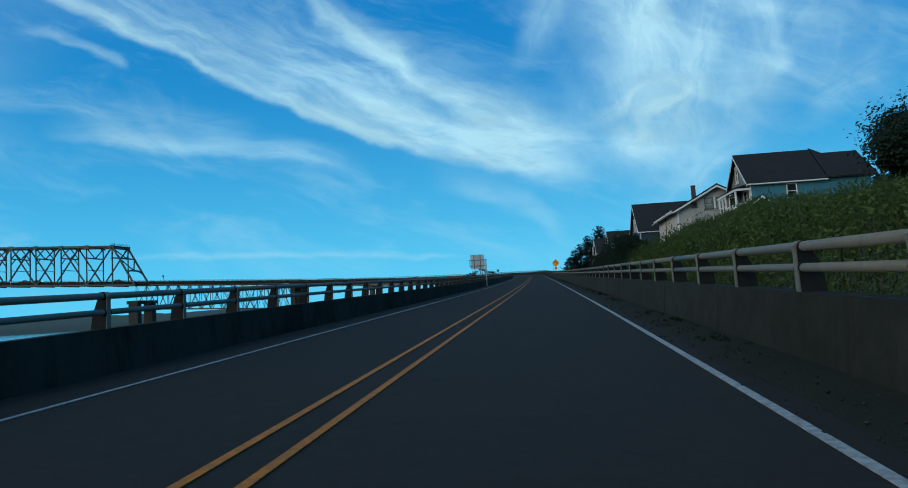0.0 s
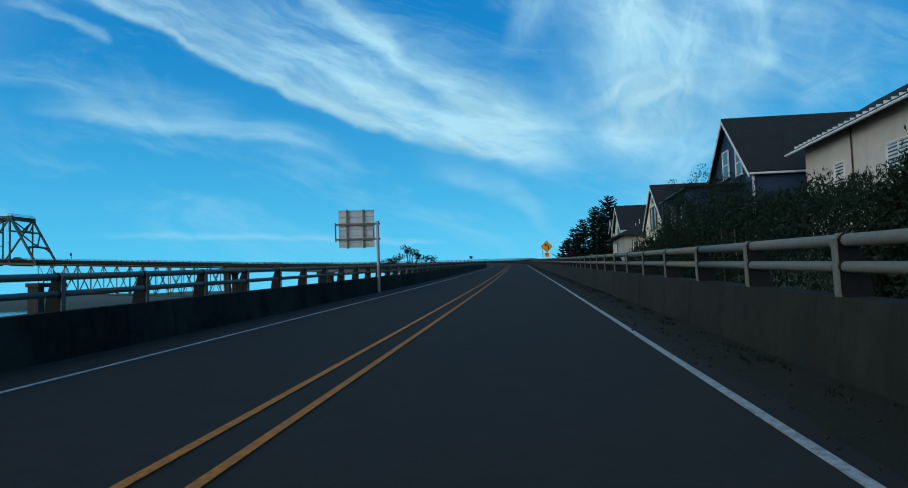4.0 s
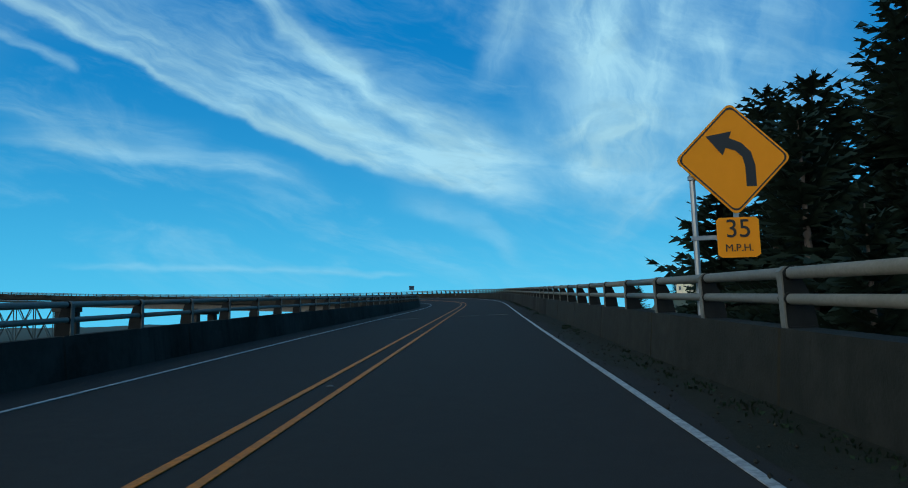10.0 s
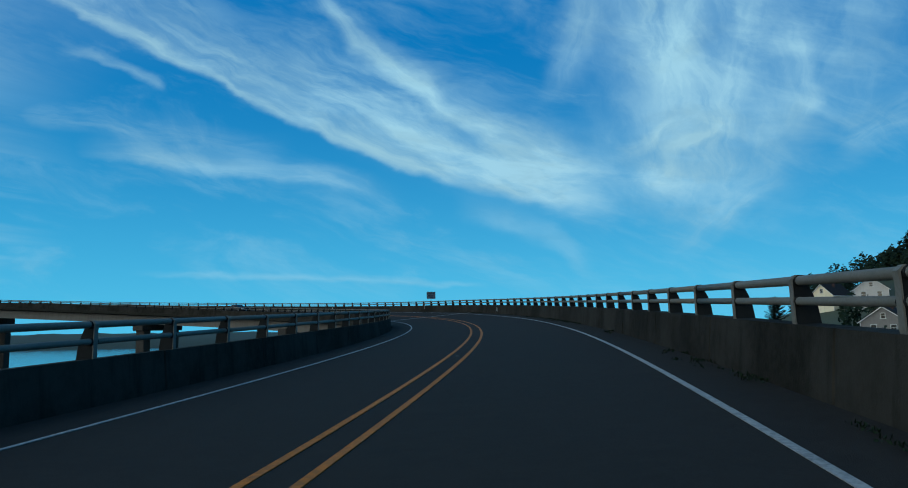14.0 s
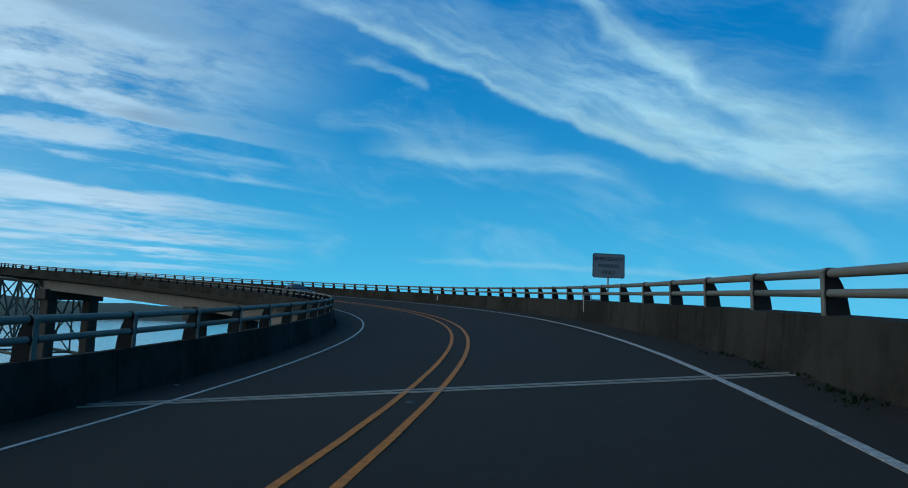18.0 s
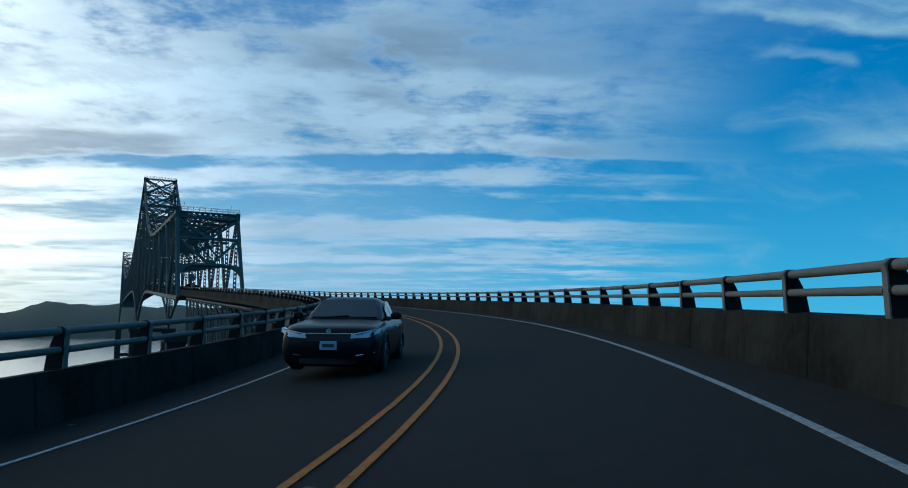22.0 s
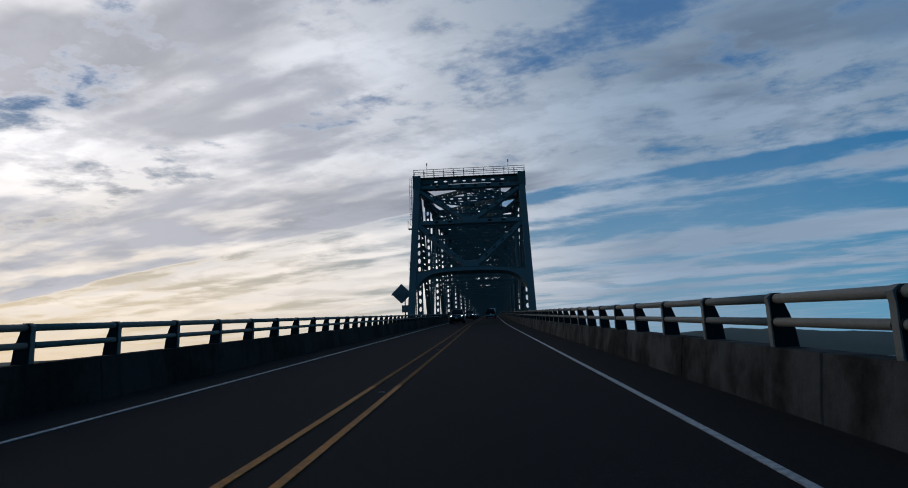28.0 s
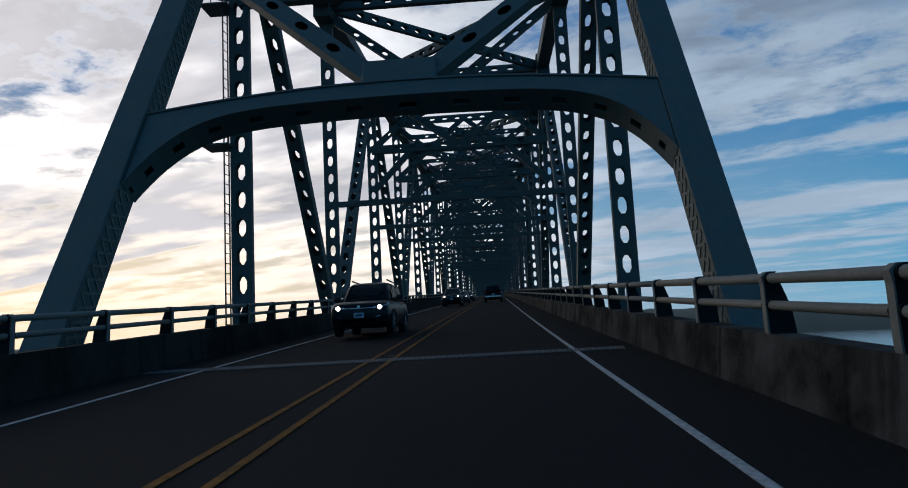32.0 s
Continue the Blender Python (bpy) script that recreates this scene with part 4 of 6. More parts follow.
def pier(s, half, top, wide=1.6):
    p = thing("pier", "tall weathered dark concrete bridge pier standing in the river", "pier", group="bridge piers")
    M = road_frame(s)
    base = -34 - M.translation.z
    for x in (-half, half):
        part("column", MB().box((x, 0, (top + base) / 2), (wide, wide * 1.3, top - base), M, .12), PIER_CONC, p)
    part("cap", MB().box((0, 0, top - .7), (2 * half + wide + 1.2, wide * 1.6, 1.6), M, .1), PIER_CONC, p)
    part("cross_wall", MB().box((0, 0, (top + base) / 2 - 6), (2 * half, wide * .7, 3.0), M, .08), PIER_CONC, p)


for s in (215, 256, 297, 340, 382, 423):
    pier(s, 3.4, -2.3)
pier(FOOT, HALF, -8.8, 3.6)
pier(TOWER, HALF, -18.5, 5.0)
pier(SPAN_END, HALF, -18.5, 5.0)

lad = thing("ladder", "caged steel inspection ladder on the bridge end post", "ladder")
for o in (-.22, .22):
    part("rail", MB().tube([node(NODES[0] - .1 + o, -1, h) - ACROSS * .5 for h in (-1.0, 8.0, 17.8)], .03, 5), STEEL, lad)
for k in range(54):
    h = -.8 + k * .35
    part("rung", MB().tube([node(NODES[0] - .32, -1, h) - ACROSS * .5, node(NODES[0] + .12, -1, h) - ACROSS * .5], .018, 4), STEEL, lad)
for k in range(8):
    h = 12.5 + k * .7
    c = node(NODES[0] - .1, -1, h) - ACROSS * .5
    part("hoop", MB().tube([c + AHEAD * .36 * math.cos(a) - ACROSS * .5 * math.sin(a) for a in np.linspace(0, math.pi, 9)], .02, 4), STEEL, lad)
for a in (.5, 1.57, 2.64):
    part("cage_bar", MB().tube([node(NODES[0] - .1 + .36 * math.cos(a), -1, h) - ACROSS * (.5 + .5 * math.sin(a)) for h in (12.5, 18.6)], .02, 4), STEEL, lad)
for h in (6.85, 12.0):
    c = node(NODES[0] - .1, -1, h) - ACROSS * .75
    part("landing", MB().box((0, 0, 0), (1.0, 1.0, .06), road_frame_at(c)), STEEL, lad)
    for x in (-.48, .48):
        part("guard", MB().tube([road_frame_at(c) @ Vector((x, -.5, 0)), road_frame_at(c) @ Vector((x, -.5, 1.0)), road_frame_at(c) @ Vector((x, .5, 1.0)), road_frame_at(c) @ Vector((x, .5, 0))], .022, 5), STEEL, lad)

# ---- land and water ----
WATER_Z = -27.0


def land(x, y):
    """Height of the ground."""
    zr = float(np.interp(y, LINE[1][:300], LINE[2][:300])) if y < 235 else 8.0
    n1 = noise.noise(Vector((x * .02, y * .02, 3.0)))
    n2 = noise.noise(Vector((x * .0016, y * .0016, 7.0)))
    n3 = noise.noise(Vector((x * .0006, y * .0006, 1.0)))
    bed = WATER_Z - 4
    # the town bench and the hill beside the ramp
    bench = zr - 1.0 + max(0.0, min(1.0, (x - 7) / 9)) * (4.2 * max(0.0, min(1.0, (128 - y) / 14)))
    bench += max(0.0, x - 45) * .06 + n1 * .4
    bench = min(bench, 40 + 10 * n2)
    # the land falls away past the houses
    fall = max(0.0, min(1.0, (y - 172) / 26))
    low = -8.0 + n1 * .8 + 62 * math.exp(-((x - 200) ** 2 + (y - 470) ** 2) / (2 * 85 ** 2)) * (1 + .12 * n1)
    town = bench * (1 - fall) + low * fall
    # shore: land to the right only
    edge = -3.0 if y < 190 else -3.0 + (y - 190) * .22
    k = max(0.0, min(1.0, (x - edge + 4) / 8))
    z = bed * (1 - k) + town * k
    # far shores with wooded hills
    r = math.hypot(x + 100, y - 200)
    az = math.degrees(math.atan2(-(x + 100), y - 200))
    far = max(0.0, min(1.0, (r - 2900) / 700))
    if far > 0:
        hgt = -40 if 4 < az < 121 else 16 + 14 * n2 + 8 * n3
        if -60 < az < 130:
            z = max(z, bed * (1 - far) + hgt * far)
        else:
            z = max(z, 60 * far)
    return z


def sheet():
    axis = lambda lo, hi: [v for v in lo + hi]
    g = sorted(set([round(v) for v in np.concatenate([np.arange(-60, 120, 5), np.arange(120, 520, 25), np.arange(-400, -60, 40), np.arange(520, 4600, 130), np.arange(-4600, -400, 130)])]))
    h = sorted(set([round(v) for v in np.concatenate([np.arange(-80, 330, 6), np.arange(330, 800, 40), np.arange(800, 4600, 130), np.arange(-4600, -80, 130)])]))
    mb, nx = MB(), len(g)
    mb.v = [(x, y, land(x, y)) for y in h for x in g]
    mb.f = [(j * nx + i, j * nx + i + 1, (j + 1) * nx + i + 1, (j + 1) * nx + i) for j in range(len(h) - 1) for i in range(nx - 1)]
    return mb


def far_hills():
    """The wooded hills across the river, with a few flat-topped shoulders."""
    mb, azs, rs = MB(), np.arange(8, 117, .5), (1640, 1720, 1850, 2050, 2300, 2600, 3000)
    for a in azs:
        swell = float(np.interp(a, (8, 14, 26, 36, 44, 54, 58, 62, 68, 74, 82, 90, 95, 98, 100, 103, 106, 110, 116), (0, .2, .3, .34, .28, .3, .36, .44, .72, .8, .85, .95, .95, .62, .6, .8, .8, .45, 0)))
        for k, r in enumerate(rs):
            rise = (0, .1, .35, .6, .85, 1, .9)[k]
            n = noise.noise(Vector((a * .45, r * .004, 2))) * .22 + noise.noise(Vector((a * 1.7, r * .012, 5))) * .1
            z = WATER_Z - 3 + (24 if k == 1 else 28 if k else 0) * min(1, swell * 4) * .4 + 86 * swell * rise * (1 + n)
            mb.v.append((-100 - math.sin(math.radians(a)) * r, 340 + math.cos(math.radians(a)) * r, z))
    m = len(rs)
    mb.f = [(i * m + k, i * m + k + 1, (i + 1) * m + k + 1, (i + 1) * m + k) for i in range(len(azs) - 1) for k in range(m - 1)]
    return mb


structure("far_hills", far_hills(), WOODS, "dark wooded hills on the far river shore", "hills", smooth=True)
structure("ground", sheet(), GROUND, "rough grassy and wooded river banks and hills", "ground", smooth=True)
w = MB()
w.add([(-4600, -4600, WATER_Z), (4600, -4600, WATER_Z), (4600, 4600, WATER_Z), (-4600, 4600, WATER_Z)], [(0, 1, 2, 3)])
structure("water", w, WATER, "broad grey-blue river with small ripples", "water")

# ---- houses beside the ramp ----
def siding(name, col, dark):
    return material(name, col, 0.7, grain=((1.5, dark, .55, .35), (14, tuple(c * .8 for c in col), .3, .4)), bump=0.12, bump_scale=25, streaks=.18)


GREY_SIDING = siding("grey_lap_siding", (0.4, 0.4, 0.38), (0.31, 0.31, 0.3))
BLIND = material("window_with_pale_blind", (0.1, 0.15, 0.15), 0.08, spec=1.0, grain=((.9, (0.32, 0.36, 0.34), .9, .8),))
PALE_SIDING = siding("pale_grey_lap_siding", (0.6, 0.58, 0.55), (0.48, 0.46, 0.43))
CREAM_SIDING = siding("cream_lap_siding", (0.84, 0.76, 0.56), (0.74, 0.66, 0.47))
BLUE_SIDING = siding("dark_blue_lap_siding", (0.013, 0.04, 0.1), (0.009, 0.027, 0.068))
TEAL_SIDING = siding("teal_painted_siding", (0.05, 0.2, 0.27), (0.04, 0.15, 0.2))
SHINGLE_WALL = siding("weathered_shingle_wall", (0.22, 0.21, 0.2), (0.13, 0.13, 0.12))
BEIGE_SIDING = siding("faded_beige_siding", (0.62, 0.55, 0.48), (0.46, 0.42, 0.37))
ROOFING = material("dark_roof_shingle", (0.021, 0.021, 0.022), 0.95, spec=.15, grain=((2, (0.034, 0.034, 0.034), .6, .4), (40, (0.02, 0.02, 0.02), .5, .4)), bump=0.5, bump_scale=30)
WHITE_TRIM = material("white_painted_trim", (0.7, 0.71, 0.7), 0.55, grain=((4, (0.5, 0.5, 0.48), .4, .5),), bump=0.05)
DARK_TRIM = material("dark_painted_trim", (0.04, 0.045, 0.05), 0.5, grain=((5, (0.07, 0.07, 0.07), .4, .4),))
PANE = material("window_glass", (0.02, 0.03, 0.035), 0.06, spec=1.0, bump=0.02, bump_scale=1.5)
BRICK = material("red_chimney_brick", (0.075, 0.042, 0.035), 0.9, grain=((8, (0.05, 0.03, 0.026), .6, .4),), bump=0.4, bump_scale=30)
METAL = material("galvanised_metal", (0.38, 0.39, 0.4), 0.45, metal=.7, grain=((6, (0.25, 0.25, 0.26), .5, .4),), bump=.05)
BARN_BROWN = material("brown_stained_wood", (0.06, 0.03, 0.022), .7, grain=((6, (0.035, 0.02, 0.015), .6, .4),))
ORANGE_DOOR = material("orange_brown_door", (0.4, 0.16, 0.05), 0.5, grain=((3, (0.28, 0.1, 0.03), .5, .4),))


def gable_house(label, origin, width, depth, eave, peak, base, wall_mat, trim, roof_mat=ROOFING, over=.45, turn=0.0, lap=.2, front_mat=None, proud=.025):
    """A house whose gable end lies along local x at y = 0 and whose ridge runs to +y. origin: the middle of the gable's foot."""
    h = thing("house", label, "house", Matrix.Translation(origin) @ Matrix.Rotation(turn, 4, "Z"), group="houses beside the ramp")
    hw, eave, peak = width / 2, eave - .17, peak - .17
    outline = [(-hw, base), (hw, base), (hw, eave), (0, peak), (-hw, eave)]
    body = MB()
    body.prism([(x, .05, z) for x, z in outline], (0, depth - .1, 0))
    part("wall", body, wall_mat, h)
    # clapboards on the gable end and on both sides, each tilted over the next
    front, sides = MB(), [MB(), MB()]
    z = base
    while z < peak - lap:
        half = hw if z + lap <= eave else hw * (peak - z - lap) / (peak - eave)
        if half > .1:
            front.add([(-half, .045, z), (half, .045, z), (half, .045 - proud, z), (-half, .045 - proud, z), (-half, .045, z + lap), (half, .045, z + lap)],
                      [(0, 1, 2, 3), (3, 2, 5, 4)])
        if z + lap <= eave:
            for k, sx in enumerate((-1, 1)):
                x0, x1 = sx * (hw + .005), sx * (hw + .005 + proud)
                sides[k].add([(x0, 0, z), (x0, depth, z), (x1, depth, z), (x1, 0, z), (x0, 0, z + lap), (x0, depth, z + lap)], [(0, 1, 2, 3), (3, 2, 5, 4)])
        z += lap
    part("siding", front, front_mat or wall_mat, h)
    for sd in sides:
        part("siding", sd, wall_mat, h)
    # roof slabs with overhang, fascia and rake boards
    sl = (peak - eave) / hw
    ex, ez = hw + over, eave - over * sl
    for sx in (-1, 1):
        slab = MB()
        slab.prism([(0, -over, peak + .06), (sx * ex, -over, ez + .06), (sx * ex, -over, ez + .2), (0, -over, peak + .24)], (0, depth + 2 * over, 0))
        part("roof", slab, roof_mat, h)
        rake = MB()
        rake.prism([(0, -over - .04, peak + .05), (sx * ex, -over - .04, ez + .05), (sx * ex, -over - .04, ez - .14), (0, -over - .04, peak - .16)], (0, .05, 0))
        part("rake_board", rake, trim, h)
        gut = MB().box((sx * (ex + .05), depth / 2, ez + .06), (.11, depth + 2 * over, .12), None, .03)
        part("gutter", gut, trim, h)
        cb = MB().box((sx * (hw + .02), -.02, (eave + base) / 2), (.13, .12, eave - base), None, .01)
        part("corner_board", cb, trim, h)
    return h


def window(h, x, z, w, ht, trim, side="front", at=0.0, split="sash", arched=False, pane_mat=None, f=.07):
    """A window with frame, sill, panes and bars on a house wall. side: the wall; at: the wall's place."""
    if side == "front":
        m = Matrix.Translation((x, at - .03, z))
    else:
        m = Matrix.Translation((at, x, z)) @ Matrix.Rotation(radians(-90 if side == "low" else 90), 4, "Z")
    if arched:
        half_disc = lambda r, y: [(r * math.cos(math.pi * k / 14), y, r * math.sin(math.pi * k / 14)) for k in range(15)]
        win = part("window", MB().prism(half_disc(w / 2 + .09, -.03), (0, .05, 0), m), trim, h)
        part("pane", MB().prism(half_disc(w / 2, -.045), (0, .03, 0), m), PANE, win)
        for x0, x1, z0, z1 in ((-.02, .02, 0, w / 2), (-w / 2, w / 2, 0, .05)):
            part("sash", MB().box(((x0 + x1) / 2, -.05, (z0 + z1) / 2), (x1 - x0, .03, z1 - z0), m), trim, win)
        return win
    win = part("window", MB().box((0, .02, ht / 2), (w, .03, ht), m), DARK_TRIM, h)
    fr, b2 = MB(), f * .45
    for sx in (-1, 1):
        fr.box((sx * (w / 2 + f / 2), -.02, ht / 2), (f, .09, ht + 2 * f), m, .01)
    fr.box((0, -.02, ht + f / 2), (w, .09, f), m, .01)
    part("frame", fr, trim, win)
    part("sill", MB().box((0, -.05, -f / 2), (w + .3, .16, f), m, .01), trim, win)
    if split == "sash":
        panes = [(-w / 2, 0, w, ht / 2), (-w / 2, ht / 2, w, ht / 2)]
    elif split == "two":
        panes = [(-w / 2, 0, w / 2, ht), (0, 0, w / 2, ht)]
    elif split == "wide":
        panes = [(-w / 2, 0, w * .3, ht), (-w * .2, 0, w * .7, ht)]
    else:
        panes = [(-w / 2, 0, w, ht)]
    for a, b, pw, ph in panes:
        part("pane", MB().box((a + pw / 2, -.004, b + ph / 2), (pw - .05, .012, ph - .05), m), pane_mat or PANE, win)
        bar = MB()
        for sx in (-1, 1):
            bar.box((a + pw / 2 + sx * (pw / 2 - b2 / 2), -.012, b + ph / 2), (b2, .04, ph), m)
        for sz in (-1, 1):
            bar.box((a + pw / 2, -.012, b + ph / 2 + sz * (ph / 2 - b2 / 2)), (pw - 2 * b2, .04, b2), m)
        part("sash", bar, trim, win)
    return win


def chimney(h, x, y, z0, z1, w=.6, pot=False):
    c = MB().box((x, y, (z0 + z1) / 2), (w, w, z1 - z0), None, .02)
    c.box((x, y, z1 - .08), (w + .06, w + .06, .12), None, .02)
    ch = part("chimney", c, BRICK, h)
    if pot:
        part("cap", MB().box((x, y, z1 + .22), (w * .8, w * .8, .05), None, .01).tube([(x, y, z1), (x, y, z1 + .2)], w * .3, 8), METAL, ch)


FACE = -math.pi / 2      # gable end towards the ramp
# local x of such a house runs to -y of the world, local y to +x


def facing(label, xface, ymid, *a, **k):
    return gable_house(label, (xface, ymid, 0), *a, turn=FACE, **k)


# old shingled house with a balcony
ha = facing("weathered shingled house with teal side and white balcony", 21.1, 103.45, 7.2, 6.3, 11.8, 14.85, 4.0, TEAL_SIDING, WHITE_TRIM, over=.4, front_mat=SHINGLE_WALL)
window(ha, -.45, 12.15, .62, 1.6, WHITE_TRIM)
part("wing", MB().box((0, 8.4, 7.9), (7.2, 4.2, 7.8)), TEAL_SIDING, ha)
hip_a = MB().add([(0, 6.68, 15.05), (-4.0, 6.68, 11.62), (-4.0, 10.9, 11.62), (4.0, 10.9, 11.62), (4.0, 6.68, 11.62), (-4.0, 6.68, 11.46), (-4.0, 10.9, 11.46), (4.0, 10.9, 11.46), (4.0, 6.68, 11.46)],
                 [(0, 1, 2), (0, 2, 3), (0, 3, 4), (1, 5, 6, 2), (2, 6, 7, 3), (3, 7, 8, 4), (5, 8, 7, 6)])
part("hip_roof", hip_a, ROOFING, ha)
part("rear_roof", MB().prism([(-4.05, 7.6, 11.58), (4.05, 7.6, 11.58), (0, 7.6, 14.5)], (0, 3.4, 0)), ROOFING, ha)
window(ha, 3.6, 9.9, .8, 1.3, WHITE_TRIM, side="high", at=3.64)
# a glazed bay and an open balcony under one lean-to roof
part("bay", MB().box((-1.35, -.66, 8.4), (2.5, 1.3, 5.0), None, .03), SHINGLE_WALL, ha)
part("porch_roof", MB().prism([(-2.85, -1.55, 11.02), (3.85, -1.55, 11.02), (3.85, .0, 11.4), (-2.85, .0, 11.4)], (0, 0, .14)), ROOFING, ha)
part("trim", MB().box((.5, -1.5, 10.94), (6.6, .08, .2)).box((3.75, -.75, 10.98), (.08, 1.4, .2)), WHITE_TRIM, ha)
window(ha, -1.95, 9.1, .75, 1.65, WHITE_TRIM, at=-1.32)
window(ha, -.75, 9.1, .75, 1.65, WHITE_TRIM, at=-1.32)
window(ha, -.66, 9.1, .7, 1.6, WHITE_TRIM, side="high", at=-.07)
window(ha, 1.9, 9.0, .95, 1.95, WHITE_TRIM)
part("balcony_floor", MB().box((1.75, -.72, 8.86), (3.75, 1.42, .2), None, .02), WHITE_TRIM, ha)
rail_a = part("balustrade", MB().box((1.75, -1.38, 9.66), (3.7, .09, .08)).box((1.75, -1.38, 9.06), (3.7, .06, .06)).box((3.56, -.68, 9.66), (.09, 1.3, .08)).box((3.56, -.68, 9.06), (.06, 1.3, .06)), WHITE_TRIM, ha)
for k in range(15):
    part("baluster", MB().box((.06 + k * .245, -1.38, 9.36), (.07, .05, .56)), WHITE_TRIM, rail_a)
for k in range(6):
    part("baluster", MB().box((3.56, -1.2 + k * .21, 9.36), (.05, .07, .56)), WHITE_TRIM, rail_a)
for x, y in ((-2.55, -1.4), (-.1, -1.4), (3.56, -1.38), (3.56, -.08)):
    part("porch_post", MB().box((x, y, 9.9), (.16, .16, 2.2), None, .015), WHITE_TRIM, ha)
# small gabled side entrance
part("entry", MB().box((4.7, .2, 6.4), (2.2, 1.9, 4.8)), TEAL_SIDING, ha)
for sy in (-1, 1):
    part("entry_roof", MB().prism([(3.6, .2, 9.95), (3.6, .2 + sy * 1.35, 8.95), (3.6, .2 + sy * 1.35, 9.07), (3.6, .2, 10.1)], (2.5, 0, 0)), ROOFING, ha)
    part("rake_board", MB().prism([(6.1, .2, 10.02), (6.1, .2 + sy * 1.35, 9.02), (6.1, .2 + sy * 1.35, 8.84), (6.1, .2, 9.82)], (.05, 0, 0)), WHITE_TRIM, ha)

# big faded house with its gable across the street
hb = gable_house("large faded grey-beige house with broad dark gable roof", (21.0, 112.6, 0), 8.4, 13.6, 11.1, 13.4, 4.5, BEIGE_SIDING, WHITE_TRIM, over=.75, front_mat=GREY_SIDING, lap=.16, proud=.012)
window(hb, -.8, 10.75, .9, 1.2, DARK_TRIM, pane_mat=BLIND, f=.05)
window(hb, .35, 10.75, .9, 1.2, DARK_TRIM, pane_mat=BLIND, f=.05)
part("mullion", MB().box((-.22, -.1, 11.35), (.2, .08, 1.4), None, .01), WHITE_TRIM, hb)
window(hb, -2.4, 11.0, .5, .55, DARK_TRIM, split="one")
window(hb, -2.4, 7.75, .95, .95, WHITE_TRIM)
window(hb, 2.3, 7.0, 1.0, 1.9, WHITE_TRIM)
window(hb, 4.0, 8.0, 1.8, 1.3, WHITE_TRIM, side="low", at=-4.2, split="two")
window(hb, 9.5, 8.0, 1.0, 1.3, WHITE_TRIM, side="low", at=-4.2)
chimney(hb, -1.25, 5.4, 11.8, 14.25, .46)
part("drain_pipe", MB().tube([(-3.0, -.08, 6.2), (-3.0, -.08, 9.9)], .04, 6), WHITE_TRIM, hb)
part("drain_pipe", MB().tube([(-4.27, 8.0, 6.0), (-4.27, 8.0, 10.8)], .04, 6), BRICK, hb)
for k in range(22):
    part("rafter_tail", MB().box((-4.75, .3 + k * .6, 10.78), (.5, .07, .12), None), WHITE_TRIM, hb)
deck = thing("porch_railing", "white balustrade of a side porch among shrubs", "railing")
part("rail", MB().box((19.5, 108.6, 6.9), (5.4, .09, .09)).box((19.5, 108.6, 6.15), (5.4, .07, .07)), WHITE_TRIM, deck)
for k in range(22):
    part("baluster", MB().box((16.9 + k * .245, 108.6, 6.52), (.06, .05, .72)), WHITE_TRIM, deck)
stairs = thing("stair_railing", "dark brown wooden rail of side steps among shrubs", "railing")
part("rail", MB().tube([(15.0, 108.6, 7.05), (16.7, 108.6, 6.15)], .05, 6).tube([(15.0, 108.6, 6.45), (16.7, 108.6, 5.55)], .04, 6), BARN_BROWN, stairs)
for k in range(9):
    part("baluster", MB().box((15.0 + k * .2, 108.6, 6.72 - k * .106), (.05, .05, .62)), BARN_BROWN, stairs)
for x, z in ((15.0, 7.1), (16.7, 6.2)):
    part("newel_post", MB().box((x, 108.6, z - 1.2), (.12, .12, 2.6), None, .01), BARN_BROWN, stairs)
part("platform", MB().box((19.5, 109.6, 5.2), (5.4, 2.2, 1.4), None, .03), SHINGLE_WALL, deck)

# dark blue house: steep upper gable over a broad low-pitched body
hc = facing("dark blue clapboard house with white window trim", 14.6, 133.0, 9.6, 9.5, 10.2, 14.2, 3.0, BLUE_SIDING, WHITE_TRIM, over=.32, proud=.012)
window(hc, -.5, 10.35, 1.25, 1.75, WHITE_TRIM)
window(hc, 2.3, 10.15, 1.1, 1.6, WHITE_TRIM)
part("wing", MB().box((-1.5, .8, 5.9), (8.0, 8.0, 7.2)), BLUE_SIDING, hc)
lap_c = MB()
for k in range(34):
    z = 2.6 + k * .2
    lap_c.add([(-5.5, -3.205, z), (2.5, -3.205, z), (2.5, -3.216, z), (-5.5, -3.216, z), (-5.5, -3.205, z + .2), (2.5, -3.205, z + .2)], [(0, 1, 2, 3), (3, 2, 5, 4)])
part("siding", lap_c, BLUE_SIDING, hc)
part("roof", MB().box((-1.5, .6, 9.55), (8.6, 8.3, .16), None, .03), ROOFING, hc)
part("gutter", MB().box((-1.5, -3.5, 9.45), (8.6, .1, .12), None, .02), DARK_TRIM, hc)
window(hc, -2.1, 7.2, .9, 1.45, WHITE_TRIM, at=-3.22)
window(hc, 1.1, 7.2, .9, 1.45, WHITE_TRIM, at=-3.22)
part("door", MB().box((-1.5, -3.26, 4.9), (.95, .08, 2.1), None, .01), ORANGE_DOOR, hc, "orange-brown front door")
